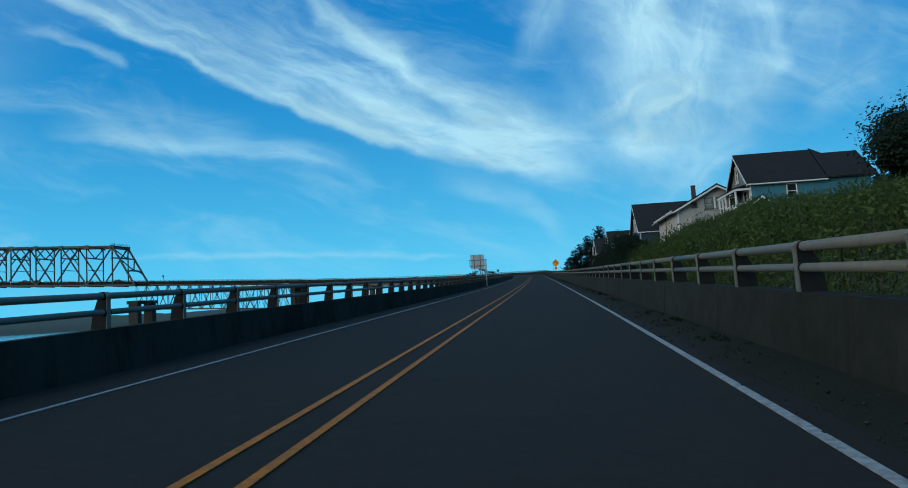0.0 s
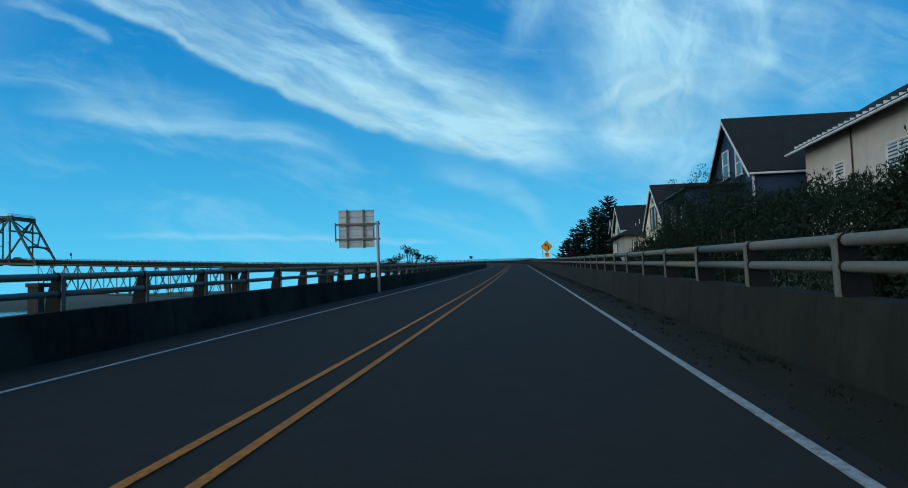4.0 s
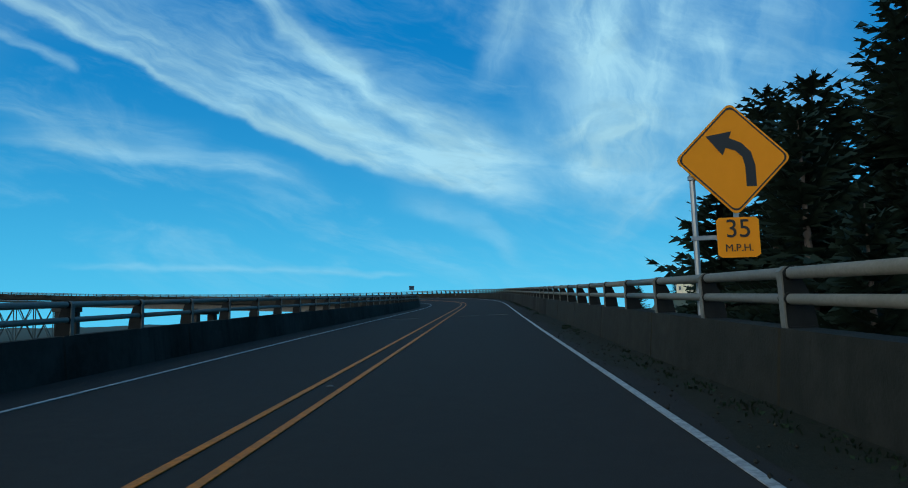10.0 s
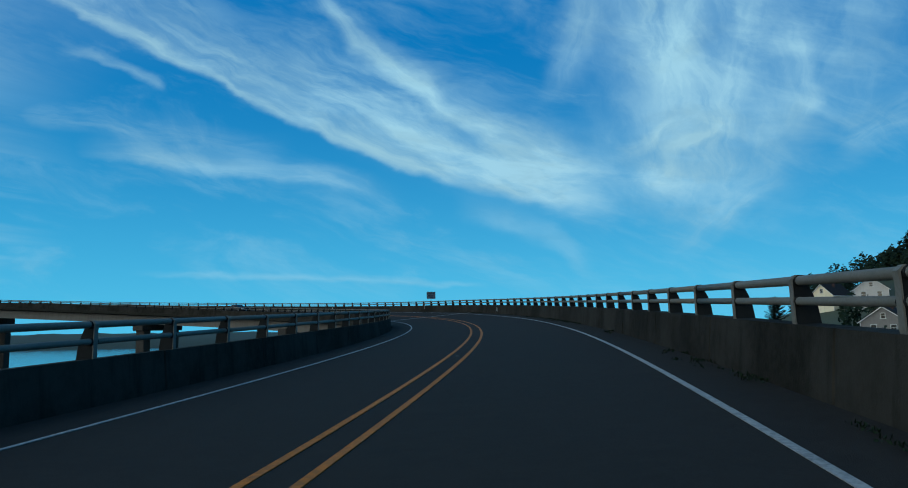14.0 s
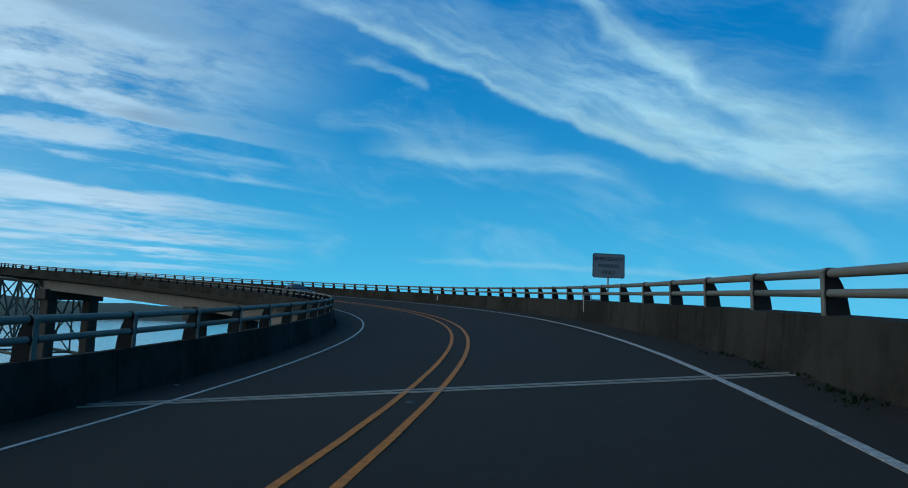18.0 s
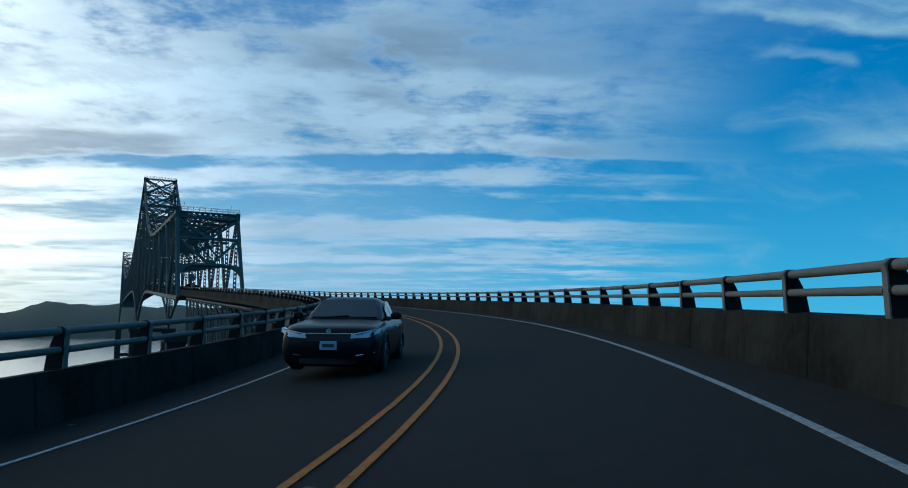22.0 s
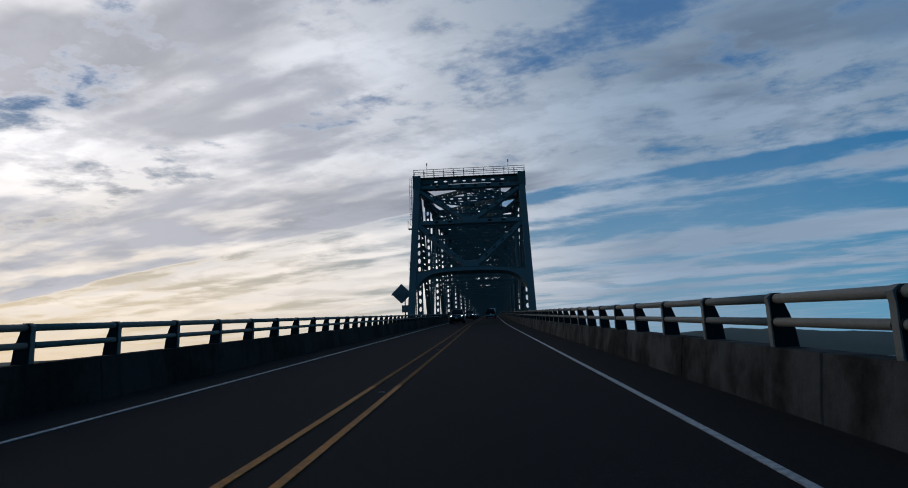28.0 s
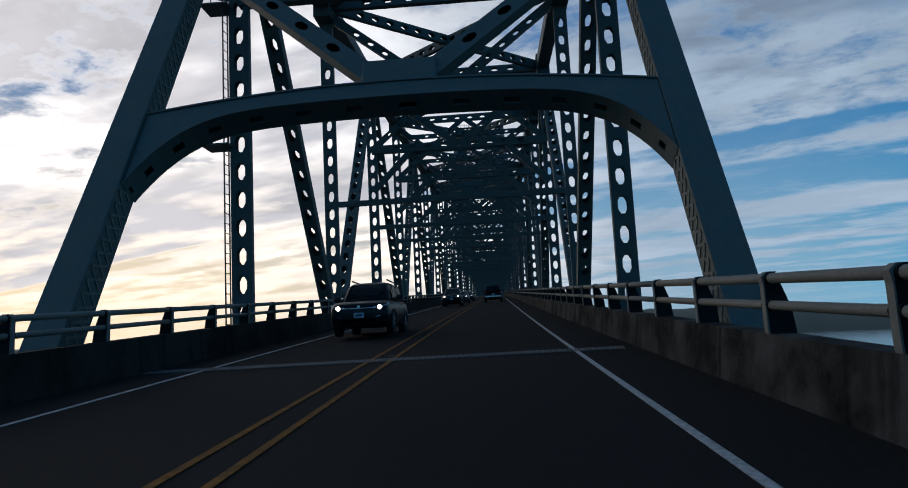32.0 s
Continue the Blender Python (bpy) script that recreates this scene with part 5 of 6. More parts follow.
part("door_frame", MB().box((-2.07, -3.26, 5.0), (.16, .12, 2.4)).box((-.93, -3.26, 5.0), (.16, .12, 2.4)).box((-1.5, -3.26, 6.15), (1.3, .14, .3)), WHITE_TRIM, hc)
part("porch_lamp", MB().tube([(-2.6, -3.3, 5.9), (-2.6, -3.42, 5.9), (-2.6, -3.42, 6.05)], .05, 8).tube([(-2.6, -3.42, 5.75), (-2.6, -3.42, 5.95)], [.1, .07], 10), METAL, hc)
chimney(hc, -4.75, -2.0, 9.5, 10.6, .32)
part("drain_pipe", MB().tube([(-5.52, -3.3, 3), (-5.52, -3.3, 9.4)], .05, 6), DARK_TRIM, hc)

# cream house
hd = facing("cream clapboard house with steep gable and arched attic window", 11.6, 144.4, 10.4, 10.0, 7.85, 11.55, 1.5, CREAM_SIDING, WHITE_TRIM, over=.16, lap=.13, proud=.01)
window(hd, -.35, 7.95, .98, 1.75, DARK_TRIM, pane_mat=BLIND, f=.055)
window(hd, 1.22, 7.95, .98, 1.75, DARK_TRIM, pane_mat=BLIND, f=.055)
window(hd, .5, 10.1, 1.15, .6, DARK_TRIM, arched=True)
window(hd, -1.65, 5.6, .95, 1.55, DARK_TRIM, pane_mat=BLIND, f=.055)
window(hd, 3.1, 5.6, .98, 1.55, DARK_TRIM, pane_mat=BLIND, f=.055)
window(hd, .1, 3.0, 1.0, 1.5, DARK_TRIM)
part("drain_pipe", MB().tube([(5.05, -.12, 2), (5.05, -.12, 7.6)], .05, 6), WHITE_TRIM, hd)
part("vent", MB().box((-.5, -.05, 6.55), (.28, .1, .16), None, .01), METAL, hd)
scroll = thing("balcony_rail", "wrought-iron rail with scrolls beside a house", "railing")
for y in np.arange(136.6, 142.6, .75):
    part("bar", MB().tube([(10.3, y, 5.75), (10.3, y, 6.3)], .015, 5), DARK_TRIM, scroll)
part("bar", MB().tube([(10.3, 136.6, 6.32), (10.3, 142.4, 6.2)], .022, 5), DARK_TRIM, scroll)
part("bar", MB().tube([(10.3, 136.6, 5.95), (10.3, 142.4, 5.83)], .016, 5), DARK_TRIM, scroll)
for y in np.arange(137.0, 142.2, .75):
    part("scroll", MB().tube([(10.3, y + .13 * math.cos(a), 6.1 + .1 * math.sin(a)) for a in np.linspace(0, 5.2, 10)], .012, 4), DARK_TRIM, scroll)
for y in (136.6, 142.4):
    part("leg", MB().tube([(10.3, y, 2.6), (10.3, y, 6.3)], .025, 5), DARK_TRIM, scroll)

# pale house: a main gable, a small gable beside it, and a hipped porch in front
hf = facing("pale grey clapboard house with dark roof and brick chimney", 10.85, 161.6, 7.2, 10.5, 9.15, 11.75, 1.0, PALE_SIDING, WHITE_TRIM, over=.25, lap=.14)
window(hf, .78, 8.1, 2.7, 1.72, WHITE_TRIM, split="wide")
window(hf, 1.2, 5.0, .9, 1.4, WHITE_TRIM)
chimney(hf, -1.4, 4.25, 10.0, 12.72, .46, pot=True)
sg = MB().prism([(-6.6, .25, 1), (-2.9, .25, 1), (-2.9, .25, 9.0), (-5.2, .25, 10.55), (-6.6, .25, 9.5)], (0, 7, 0))
part("wing", sg, PALE_SIDING, hf)
lap_f = MB()
for k in range(58):
    z = 1.2 + k * .14
    lap_f.add([(-6.6, .245, z), (-2.9, .245, z), (-2.9, .22, z), (-6.6, .22, z), (-6.6, .245, z + .14), (-2.9, .245, z + .14)], [(0, 1, 2, 3), (3, 2, 5, 4)])
part("siding", lap_f, PALE_SIDING, hf)
for a, b in ((-6.95, -5.2), (-3.45, -5.2)):
    part("roof", MB().prism([(b, -.2, 10.7), (a, -.2, 9.38), (a, -.2, 9.52), (b, -.2, 10.86)], (0, 7.4, 0)), ROOFING, hf)
    part("rake_board", MB().prism([(b, -.24, 10.7), (a, -.24, 9.38), (a, -.24, 9.2), (b, -.24, 10.5)], (0, .05, 0)), WHITE_TRIM, hf)
window(hf, -5.2, 8.05, .55, .8, WHITE_TRIM, at=.22)
part("drain_pipe", MB().tube([(-3.45, -.1, 2), (-3.45, -.1, 9.0), (-3.45, -.3, 9.3)], .05, 6), WHITE_TRIM, hf)
px0, px1, py0, py1 = 4.6, 12.5, -1.1, 6.0
part("porch_wall", MB().box(((px0 + px1) / 2, (py0 + py1) / 2, 4.4), (px1 - px0, py1 - py0, 7.0)), GREY_SIDING, hf)
lap_p = MB()
for k in range(24):
    z = .9 + k * .29
    lap_p.add([(px0, py0 - .005, z), (px1, py0 - .005, z), (px1, py0 - .035, z), (px0, py0 - .035, z), (px0, py0 - .005, z + .29), (px1, py0 - .005, z + .29)], [(0, 1, 2, 3), (3, 2, 5, 4)])
    lap_p.add([(px1 + .005, py0, z), (px1 + .005, py1, z), (px1 + .035, py1, z), (px1 + .035, py0, z), (px1 + .005, py0, z + .29), (px1 + .005, py1, z + .29)], [(0, 1, 2, 3), (3, 2, 5, 4)])
part("siding", lap_p, GREY_SIDING, hf)
hip = MB()
e = .6
hip.add([(px0 - .35, py0 - e, 7.74), (px1 + e, py0 - e, 7.74), (px1 + e, py1 + e, 7.74), (px0 - .35, py1 + e, 7.74), (px0 - .4, 2.2, 9.7), (px1 - 2.8, 2.2, 9.7),
         (px0 - .35, py0 - e, 7.87), (px1 + e, py0 - e, 7.87), (px1 + e, py1 + e, 7.87), (px0 - .35, py1 + e, 7.87)],
        [(3, 2, 1, 0), (6, 7, 5, 4), (7, 8, 5), (8, 9, 4, 5), (9, 6, 4), (0, 1, 7, 6), (1, 2, 8, 7), (2, 3, 9, 8), (3, 0, 6, 9)])
part("porch_roof", hip, ROOFING, hf)
part("window_surround", MB().box((7.5, py0 - .05, 6.68), (2.15, .06, 1.6), None, .01), DARK_TRIM, hf)
window(hf, 7.02, 6.08, .78, 1.2, WHITE_TRIM, at=py0 - .1)
window(hf, 7.98, 6.08, .78, 1.2, WHITE_TRIM, at=py0 - .1)
part("window_surround", MB().box((px1 + .05, -.04, 6.85), (.06, .66, 1.1), None, .01), DARK_TRIM, hf)
window(hf, -.04, 6.42, .44, .86, WHITE_TRIM, side="high", at=px1 + .1, f=.045)
window(hf, 9.3, 3.6, .7, .8, WHITE_TRIM, at=py0 - .04)
# a cross gable on the near slope of the main roof, with a broad brick stack before it
cy, half_g = 4.65, 1.75
part("cross_gable", MB().prism([(0, cy - half_g, 8.4), (0, cy + half_g, 8.4), (0, cy + half_g, 9.5), (0, cy, 11.4), (0, cy - half_g, 9.5)], (3.72, 0, 0)), PALE_SIDING, hf)
lap_g = MB()
for k in range(20):
    z = 8.5 + k * .14
    w_g = min(half_g, (11.36 - z - .14) / 1.086)
    if w_g > .08:
        lap_g.add([(3.725, cy - w_g, z), (3.725, cy + w_g, z), (3.745, cy + w_g, z), (3.745, cy - w_g, z), (3.725, cy - w_g, z + .14), (3.725, cy + w_g, z + .14)], [(0, 1, 2, 3), (3, 2, 5, 4)])
part("siding", lap_g, PALE_SIDING, hf)
for sy in (-1, 1):
    part("roof", MB().prism([(0, cy, 11.45), (0, cy + sy * 2.1, 9.17), (0, cy + sy * 2.1, 9.31), (0, cy, 11.62)], (3.98, 0, 0)), ROOFING, hf)
    part("rake_board", MB().prism([(3.98, cy, 11.45), (3.98, cy + sy * 2.1, 9.17), (3.98, cy + sy * 2.1, 9.02), (3.98, cy, 11.28)], (.05, 0, 0)), WHITE_TRIM, hf)
chimney(hf, 4.3, 4.72, 8.4, 11.0, .56)
for x, y in ((6.6, .9), (9.4, 1.4), (11.0, .6)):
    part("vent_pipe", MB().tube([(x, y, 8.3), (x, y, 9.35)], .05, 7), METAL, hf)
part("door", MB().box((12.53, 1.2, 4.9), (.08, 1.0, 2.1), None, .01), ORANGE_DOOR, hf, "red-brown side door")


# small houses of the lower town past the ramp's bend
for k, (x, y, w_, d_, turn, col) in enumerate(((43, 363, 9, 11, -1.2, SHINGLE_WALL), (80, 432, 8, 9, -.3, PALE_SIDING), (66, 392, 9, 10, -.6, SHINGLE_WALL), (88, 405, 8, 10, -.4, SHINGLE_WALL), (72, 446, 7, 9, -.9, CREAM_SIDING))):
    h = gable_house("small gabled house of the lower town below the woods", (x, y, land(x, y) - .3), w_, d_, 5.6, 8.8, -1.0, col, WHITE_TRIM, turn=turn)
    window(h, -1.9, 3.2, 1.1, 1.5, WHITE_TRIM)
    window(h, 1.9, 3.2, 1.1, 1.5, WHITE_TRIM)
    window(h, 0, 6.0, .9, 1.2, WHITE_TRIM)
    chimney(h, 1.0, 4.5, 7.0, 9.6, .6)

# ---- trees and shrubs ----
def leaf_mat(name, a, b):
    m = material(name, a, 0.85, grain=((.7, b, .8, .3), (9, tuple(c * 1.5 for c in a), .5, .5)), spec=.15)
    return m


FIR_LEAF = leaf_mat("fir_needles", (0.016, 0.028, 0.019), (0.008, 0.016, 0.011))
HEDGE_LEAF = leaf_mat("hedge_leaves", (0.058, 0.086, 0.019), (0.02, 0.033, 0.009))
DARK_LEAF = leaf_mat("dark_leaves", (0.013, 0.025, 0.012), (0.007, 0.013, 0.007))
BARK = material("grey_brown_bark", (0.09, 0.07, 0.055), 0.9, grain=((6, (0.04, 0.03, 0.025), .6, .4),), bump=.6, bump_scale=25)
rng = random.Random(11)


def leaf(mb, p, size, up=None, slim=.32):
    """One pointed leaf of two triangles, folded a little."""
    d = Vector((rng.gauss(0, 1), rng.gauss(0, 1), rng.gauss(0, .7) + (up or 0))).normalized()
    a = d.orthogonal().normalized() * size * slim
    n = d.cross(a).normalized() * size * .08
    p = Vector(p)
    tip, mid = p + d * size, p + d * size * .45
    mb.add([p, mid + a + n, tip, mid - a + n], [(0, 1, 2), (0, 2, 3)])


def conifer(height, spread, seed):
    """Trunk and crown meshes of a spruce: whorls of drooping limbs set with needle sprays."""
    rng.seed(seed)
    trunk = MB().tube([(0, 0, 0), (.05, .03, height * .5), (0, 0, height)], [height * .018 + .06, height * .011 + .03, .015], 8)
    crown = MB()
    z = height * .06
    while z < height * .985:
        k = 1 - z / height
        reach = spread * (k ** .8) * rng.uniform(.75, 1.15) + .12
        n = rng.randint(5, 7)
        a0 = rng.uniform(0, 6.28)
        for i in range(n):
            a = a0 + 6.283 * i / n + rng.uniform(-.25, .25)
            L = reach * rng.uniform(.7, 1.12)
            droop = rng.uniform(.12, .34) if k > .25 else rng.uniform(-.5, -.1)
            steps = max(3, int(L / .2))
            for j in range(steps):
                u = (j + .6) / steps
                r = L * u
                dz = -droop * L * (u ** 1.1) + .32 * L * max(0, u - .55) ** 1.3
                c = Vector((r * math.cos(a), r * math.sin(a), z + dz))
                wide = .34 * (1 - .6 * u) * min(1, L) + .07
                for q in (-1, 1):
                    side = Vector((-math.sin(a), math.cos(a), 0)) * q
                    out = Vector((math.cos(a), math.sin(a), 0))
                    tip = c + side * wide * rng.uniform(.7, 1.5) + out * wide * .9 + Vector((0, 0, rng.uniform(-.16, .06)))
                    w = Vector((0, 0, .07)) + out * .09
                    crown.add([c - w, tip, c + w], [(0, 1, 2)])
                    crown.add([c + out * .13 + w, c + out * .3 + side * .05 + Vector((0, 0, rng.uniform(.04, .16))), c - w], [(0, 1, 2)])
        z += rng.uniform(.16, .27) * (1 + height * .012)
    return trunk.mesh("trunk", BARK, True), crown.mesh("crown", FIR_LEAF)


def tree(name, label, meshes, at, scale=1.0, group=""):
    t = thing(name, label, "tree", at @ Matrix.Diagonal((scale, scale, scale, 1)), group=group)
    part("trunk", meshes[0], None, t)
    part("crown", meshes[1], None, t)
    return t


def broadleaf(height, spread, seed, leaves, size, mat, sparse=False, fork=.55):
    """Trunk with forking limbs, and leaf clumps at their ends."""
    rng.seed(seed)
    trunk, crown, ends = MB(), MB(), []

    def grow(p, d, L, r, level):
        q = p + d * L
        trunk.tube([p, p.lerp(q, .5) + Vector((rng.uniform(-.06, .06), rng.uniform(-.06, .06), 0)) * L, q], [r, r * .8, r * .6], 6, cap=level > 2)
        if level >= 3:
            ends.append((q, L))
            return
        for _ in range(3 if level < 2 else 4):
            nd = (d + Vector((rng.gauss(0, fork), rng.gauss(0, fork), rng.uniform(-.1, .4)))).normalized()
            grow(q, nd, L * rng.uniform(.55, .8), r * .55, level + 1)
        ends.append((q, L * .6))

    grow(Vector((0, 0, 0)), Vector((0, 0, 1)), height * .36, height * .02 + .03, 0)
    for k in range(leaves):
        q, L = ends[rng.randrange(len(ends))]
        s = .3 if sparse else .5
        leaf(crown, q + Vector((rng.gauss(0, spread * s * .3), rng.gauss(0, spread * s * .3), rng.gauss(0, spread * s * .22))), size * rng.uniform(.6, 1.4))
    return trunk.mesh("trunk", BARK, True), crown.mesh("crown", mat)


FIRS = [conifer(17.0, 6.4, 3), conifer(14.0, 5.6, 8), conifer(11.0, 4.4, 15)]
for i, x, y, z, sc, turn in ((0, 11.0, 187.6, -3.6, 1.08, 0), (1, 9.2, 189.2, -3.2, 1.16, 2), (1, 7.8, 187.0, -2.8, 1.02, 4), (0, 12.6, 191.5, -4.4, 1.08, 1), (2, 6.8, 190.5, -2.5, 1.15, 3), (2, 7.4, 183.5, -2.5, 1.0, 1), (2, 13.5, 186.5, -3, 1.15, 5),
                             (0, 15.2, 207.5, -6, 1.45, 2), (1, 24.6, 204, -5, 1.6, 2), (1, 30, 212, -6, 1.3, 0), (2, 36, 222, -6, 1.5, 4)):
    tree("spruce_tree", "dark green spruce with drooping limbs beside the ramp", FIRS[i], Matrix.Translation((x, y, z)) @ Matrix.Rotation(turn, 4, "Z"), sc, "spruces beside the ramp")
for i, x, y, sc in ((2, 118, 490, 1.15), (2, 108, 470, 1.05), (2, 79, 483, 1.0), (0, 43, 388, 1.25), (1, 165, 540, 1.3), (2, 150, 500, 1.3)):
    tree("spruce_tree", "dark conifer on the wooded slope of the lower town", FIRS[i], Matrix.Translation((x, y, land(x, y) - .3)), sc, "conifers of the town slope")
tree("spruce_tree", "dark conifer standing behind the old house", FIRS[1], Matrix.Translation((44, 101, 8)), 1.05)
BUSHY = [broadleaf(9, 5.5, 5, 17000, .27, DARK_LEAF), broadleaf(7, 4.5, 9, 14000, .25, DARK_LEAF)]
SPARSE = broadleaf(9.5, 2.0, 21, 2400, .15, DARK_LEAF, sparse=True, fork=.3)
for m, x, y, z, sc in ((BUSHY[0], 30.4, 88, 4.9, 1.15), (BUSHY[1], 31.5, 90, 5.2, 1.25), (BUSHY[0], 32, 87, 4.6, 1.1), (BUSHY[1], 29.5, 82, 6, .9), (BUSHY[0], 20, 205, -5, 1.5), (BUSHY[0], 26, 210, -5, 1.7), (BUSHY[1], 16, 200, -5, 1.7), (BUSHY[0], 32, 216, -6, 1.8)):
    tree("tree", "dark rounded broadleaf tree behind the houses", m, Matrix.Translation((x, y, z)), sc)
for x, y, z, sc, tn in ((-9.4, 145.2, -2.4, 1.0, 0), (-9.2, 141.0, -3.2, .6, 2), (-9.4, 148.4, -3.0, .6, 4), (-9.8, 147.2, -2.8, .62, 1)):
    tree("tree", "thin young broadleaf tree with sparse leaves below the ramp", SPARSE, Matrix.Translation((x, y, z)) @ Matrix.Rotation(tn, 4, "Z"), sc, "young trees below the ramp")


def shrub_bank(name, label, s0, s1, x0, x1, top, mat, count, size, seed, base):
    """A bank of shrubs: twigs hidden by thousands of leaves in an uneven mound."""
    rng.seed(seed)
    t = thing(name, label, "shrub")
    mb = MB()
    for _ in range(count):
        y = rng.uniform(s0, s1)
        u = rng.random()
        x = x0 + (x1 - x0) * u
        hump = .82 + .28 * noise.noise(Vector((x * .55, y * .45, seed))) + .2 * noise.noise(Vector((x * 1.5, y * 1.5, seed))) + .07 * noise.noise(Vector((x * 4, y * 4, seed)))
        edge = min(1, (y - s0) / 2.5, (s1 - y) / 2.5) ** .5
        b = base(x, y)
        h = (top(x, y) - b) * hump * edge * (min(1, u * 5 + .45))
        z = b + h * (1 - rng.random() ** 2.6 * .95)
        leaf(mb, (x + rng.gauss(0, .12), y + rng.gauss(0, .12), z), size * rng.uniform(.7, 1.7), up=1.5, slim=.23)
    part("leaves", mb, mat, t)
    stems = MB()
    for _ in range(70):
        y, x = rng.uniform(s0 + .5, s1 - .5), rng.uniform(x0 + .2, x1)
        b = base(x, y)
        stems.tube([(x, y, b - .4), (x + rng.gauss(0, .2), y + rng.gauss(0, .2), b + (top(x, y) - b) * .72)], [.035, .012], 5)
    tagged(part("undergrowth", stems, BARK, t), kind="stuff")


gz = lambda x, y: land(x, y) - .1
zr = lambda y: float(np.interp(y, LINE[1][:300], LINE[2][:300]))
shrub_bank("shrub_bank", "sunlit bright green leafy shrubs on the bank beside the ramp", 36, 92, 6.6, 15.0,
           lambda x, y: zr(y) + 2.6 + (x - 6.6) * (.13 + .23 * min(1, max(0, (y - 54) / 23)) ** 2) - max(0, (y - 74)) * .125, HEDGE_LEAF, 170000, .1, 31, gz)
shrub_bank("shrub", "low green shrubs below the side porch of the house", 93, 106, 12.5, 17.0,
           lambda x, y: zr(y) + 1.35 + (x - 12) * .05, HEDGE_LEAF, 22000, .1, 33, gz)
shrub_bank("hedge", "tall dark hedge between the ramp and the houses", 90, 132, 7.0, 12.0,
           lambda x, y: zr(y) + 1.4 + 1.7 * math.sin((y - 90) / 42 * 3.1) + (x - 7) * .1, DARK_LEAF, 80000, .11, 37, gz)
shrub_bank("shrub", "large dark overgrown shrub beside the ramp", 122.5, 131.5, 9.0, 14.0,
           lambda x, y: zr(y) + 6.4 - abs(y - 127) * .55, DARK_LEAF, 30000, .1, 41, gz)
shrub_bank("shrub", "tall dark evergreen shrub standing out of the hedge", 94.5, 102.5, 8.0, 11.2,
           lambda x, y: zr(y) + 4.3 - abs(y - 98.6) * .55, DARK_LEAF, 42000, .12, 39, gz)
shrub_bank("shrub", "low green flowering shrub before the cream house", 133, 143, 6.4, 8.6,
           lambda x, y: zr(y) + 1.15, HEDGE_LEAF, 9000, .1, 43, lambda x, y: zr(y) - .8)
shrub_bank("shrub", "dark shrubs at the foot of the spruces", 181, 203, 8.2, 17.0,
           lambda x, y: zr(y) + 2.2, DARK_LEAF, 30000, .16, 47, lambda x, y: zr(y) - 7)
shrub_bank("shrub", "dark overgrown shrubs below the ramp wall", 100, 126, 6.3, 7.4,
           lambda x, y: zr(y) + .5, DARK_LEAF, 14000, .1, 53, lambda x, y: zr(y) - 1.6)


def hill_woods():
    """The wooded slope past the houses: many small crowns, one mass."""
    rng.seed(77)
    mb = MB()
    for _ in range(2300):
        y, x = rng.uniform(235, 600), rng.uniform(22, 250)
        if x < 26 + max(0, y - 260) * .24 or any(abs(x - hx) < 11 and -24 < y - hy < 9 for hx, hy in ((43, 363), (80, 432), (66, 392), (88, 405), (72, 446))):
            continue
        z = land(x, y)
        if z < WATER_Z + 2:
            continue
        H = rng.uniform(5, 8.5)
        R = H * rng.uniform(.2, .42)
        if rng.random() < .3:
            H, R = H * 1.35, H * .2
            for k in range(70):
                u = rng.random() ** .7
                a = rng.uniform(0, 6.28)
                r = R * (1 - u) + .15
                leaf(mb, (x + r * math.cos(a), y + r * math.sin(a), z + H * u), 1.1, up=-.3)
        else:
            for k in range(60):
                d = Vector((rng.gauss(0, 1), rng.gauss(0, 1), rng.gauss(0, 1))).normalized() * rng.uniform(.75, 1.08)
                leaf(mb, (x + d.x * R * 1.3, y + d.y * R * 1.3, z + H * .6 + d.z * H * .42), 1.5)
    tagged(part("woods", mb, DARK_LEAF), "dark mixed woods on the far town slope", "woods", kind="stuff")


hill_woods()


def wall_weeds():
    """Low weeds and moss in the dirt at the foot of the parapet."""
    rng.seed(91)
    mb = MB()
    for _ in range(800):
        s0, w0 = rng.uniform(30, 300), rng.random() ** 2 * .4
        if noise.noise(Vector((s0 * .12, 4, 0))) < -.05:
            continue
        for _ in range(rng.randint(8, 22)):
            p = on(s0 + rng.gauss(0, .16), R_RAIL - .2 - w0 - abs(rng.gauss(0, .05)), .03)
            leaf(mb, p, rng.uniform(.02, .065), up=1.4)
    tagged(part("weeds", mb, DARK_LEAF), "low dark weeds at the foot of the parapet", "weeds", kind="stuff")


wall_weeds()

# ---- signs ----
SIGN_YELLOW = material("yellow_sign_sheeting", (0.86, 0.3, 0.006), 0.65, spec=.2, grain=((6, (0.74, 0.25, 0.006), .3, .4),))
SIGN_BLACK = material("black_sign_ink", (0.015, 0.015, 0.016), 0.5)
# white sheeting, greyed in its base colour to look backlit
SIGN_WHITE_BACKLIT = material("backlit_white_sheeting", (0.17, 0.18, 0.2), 0.6, spec=.2, grain=((4, (0.18, 0.19, 0.2), .5, .4),))
SIGN_BACK = material("dull_aluminium_sign_back", (0.19, 0.155, 0.135), 0.7, spec=.15, grain=((5, (0.12, 0.1, 0.09), .5, .4),), streaks=.2)
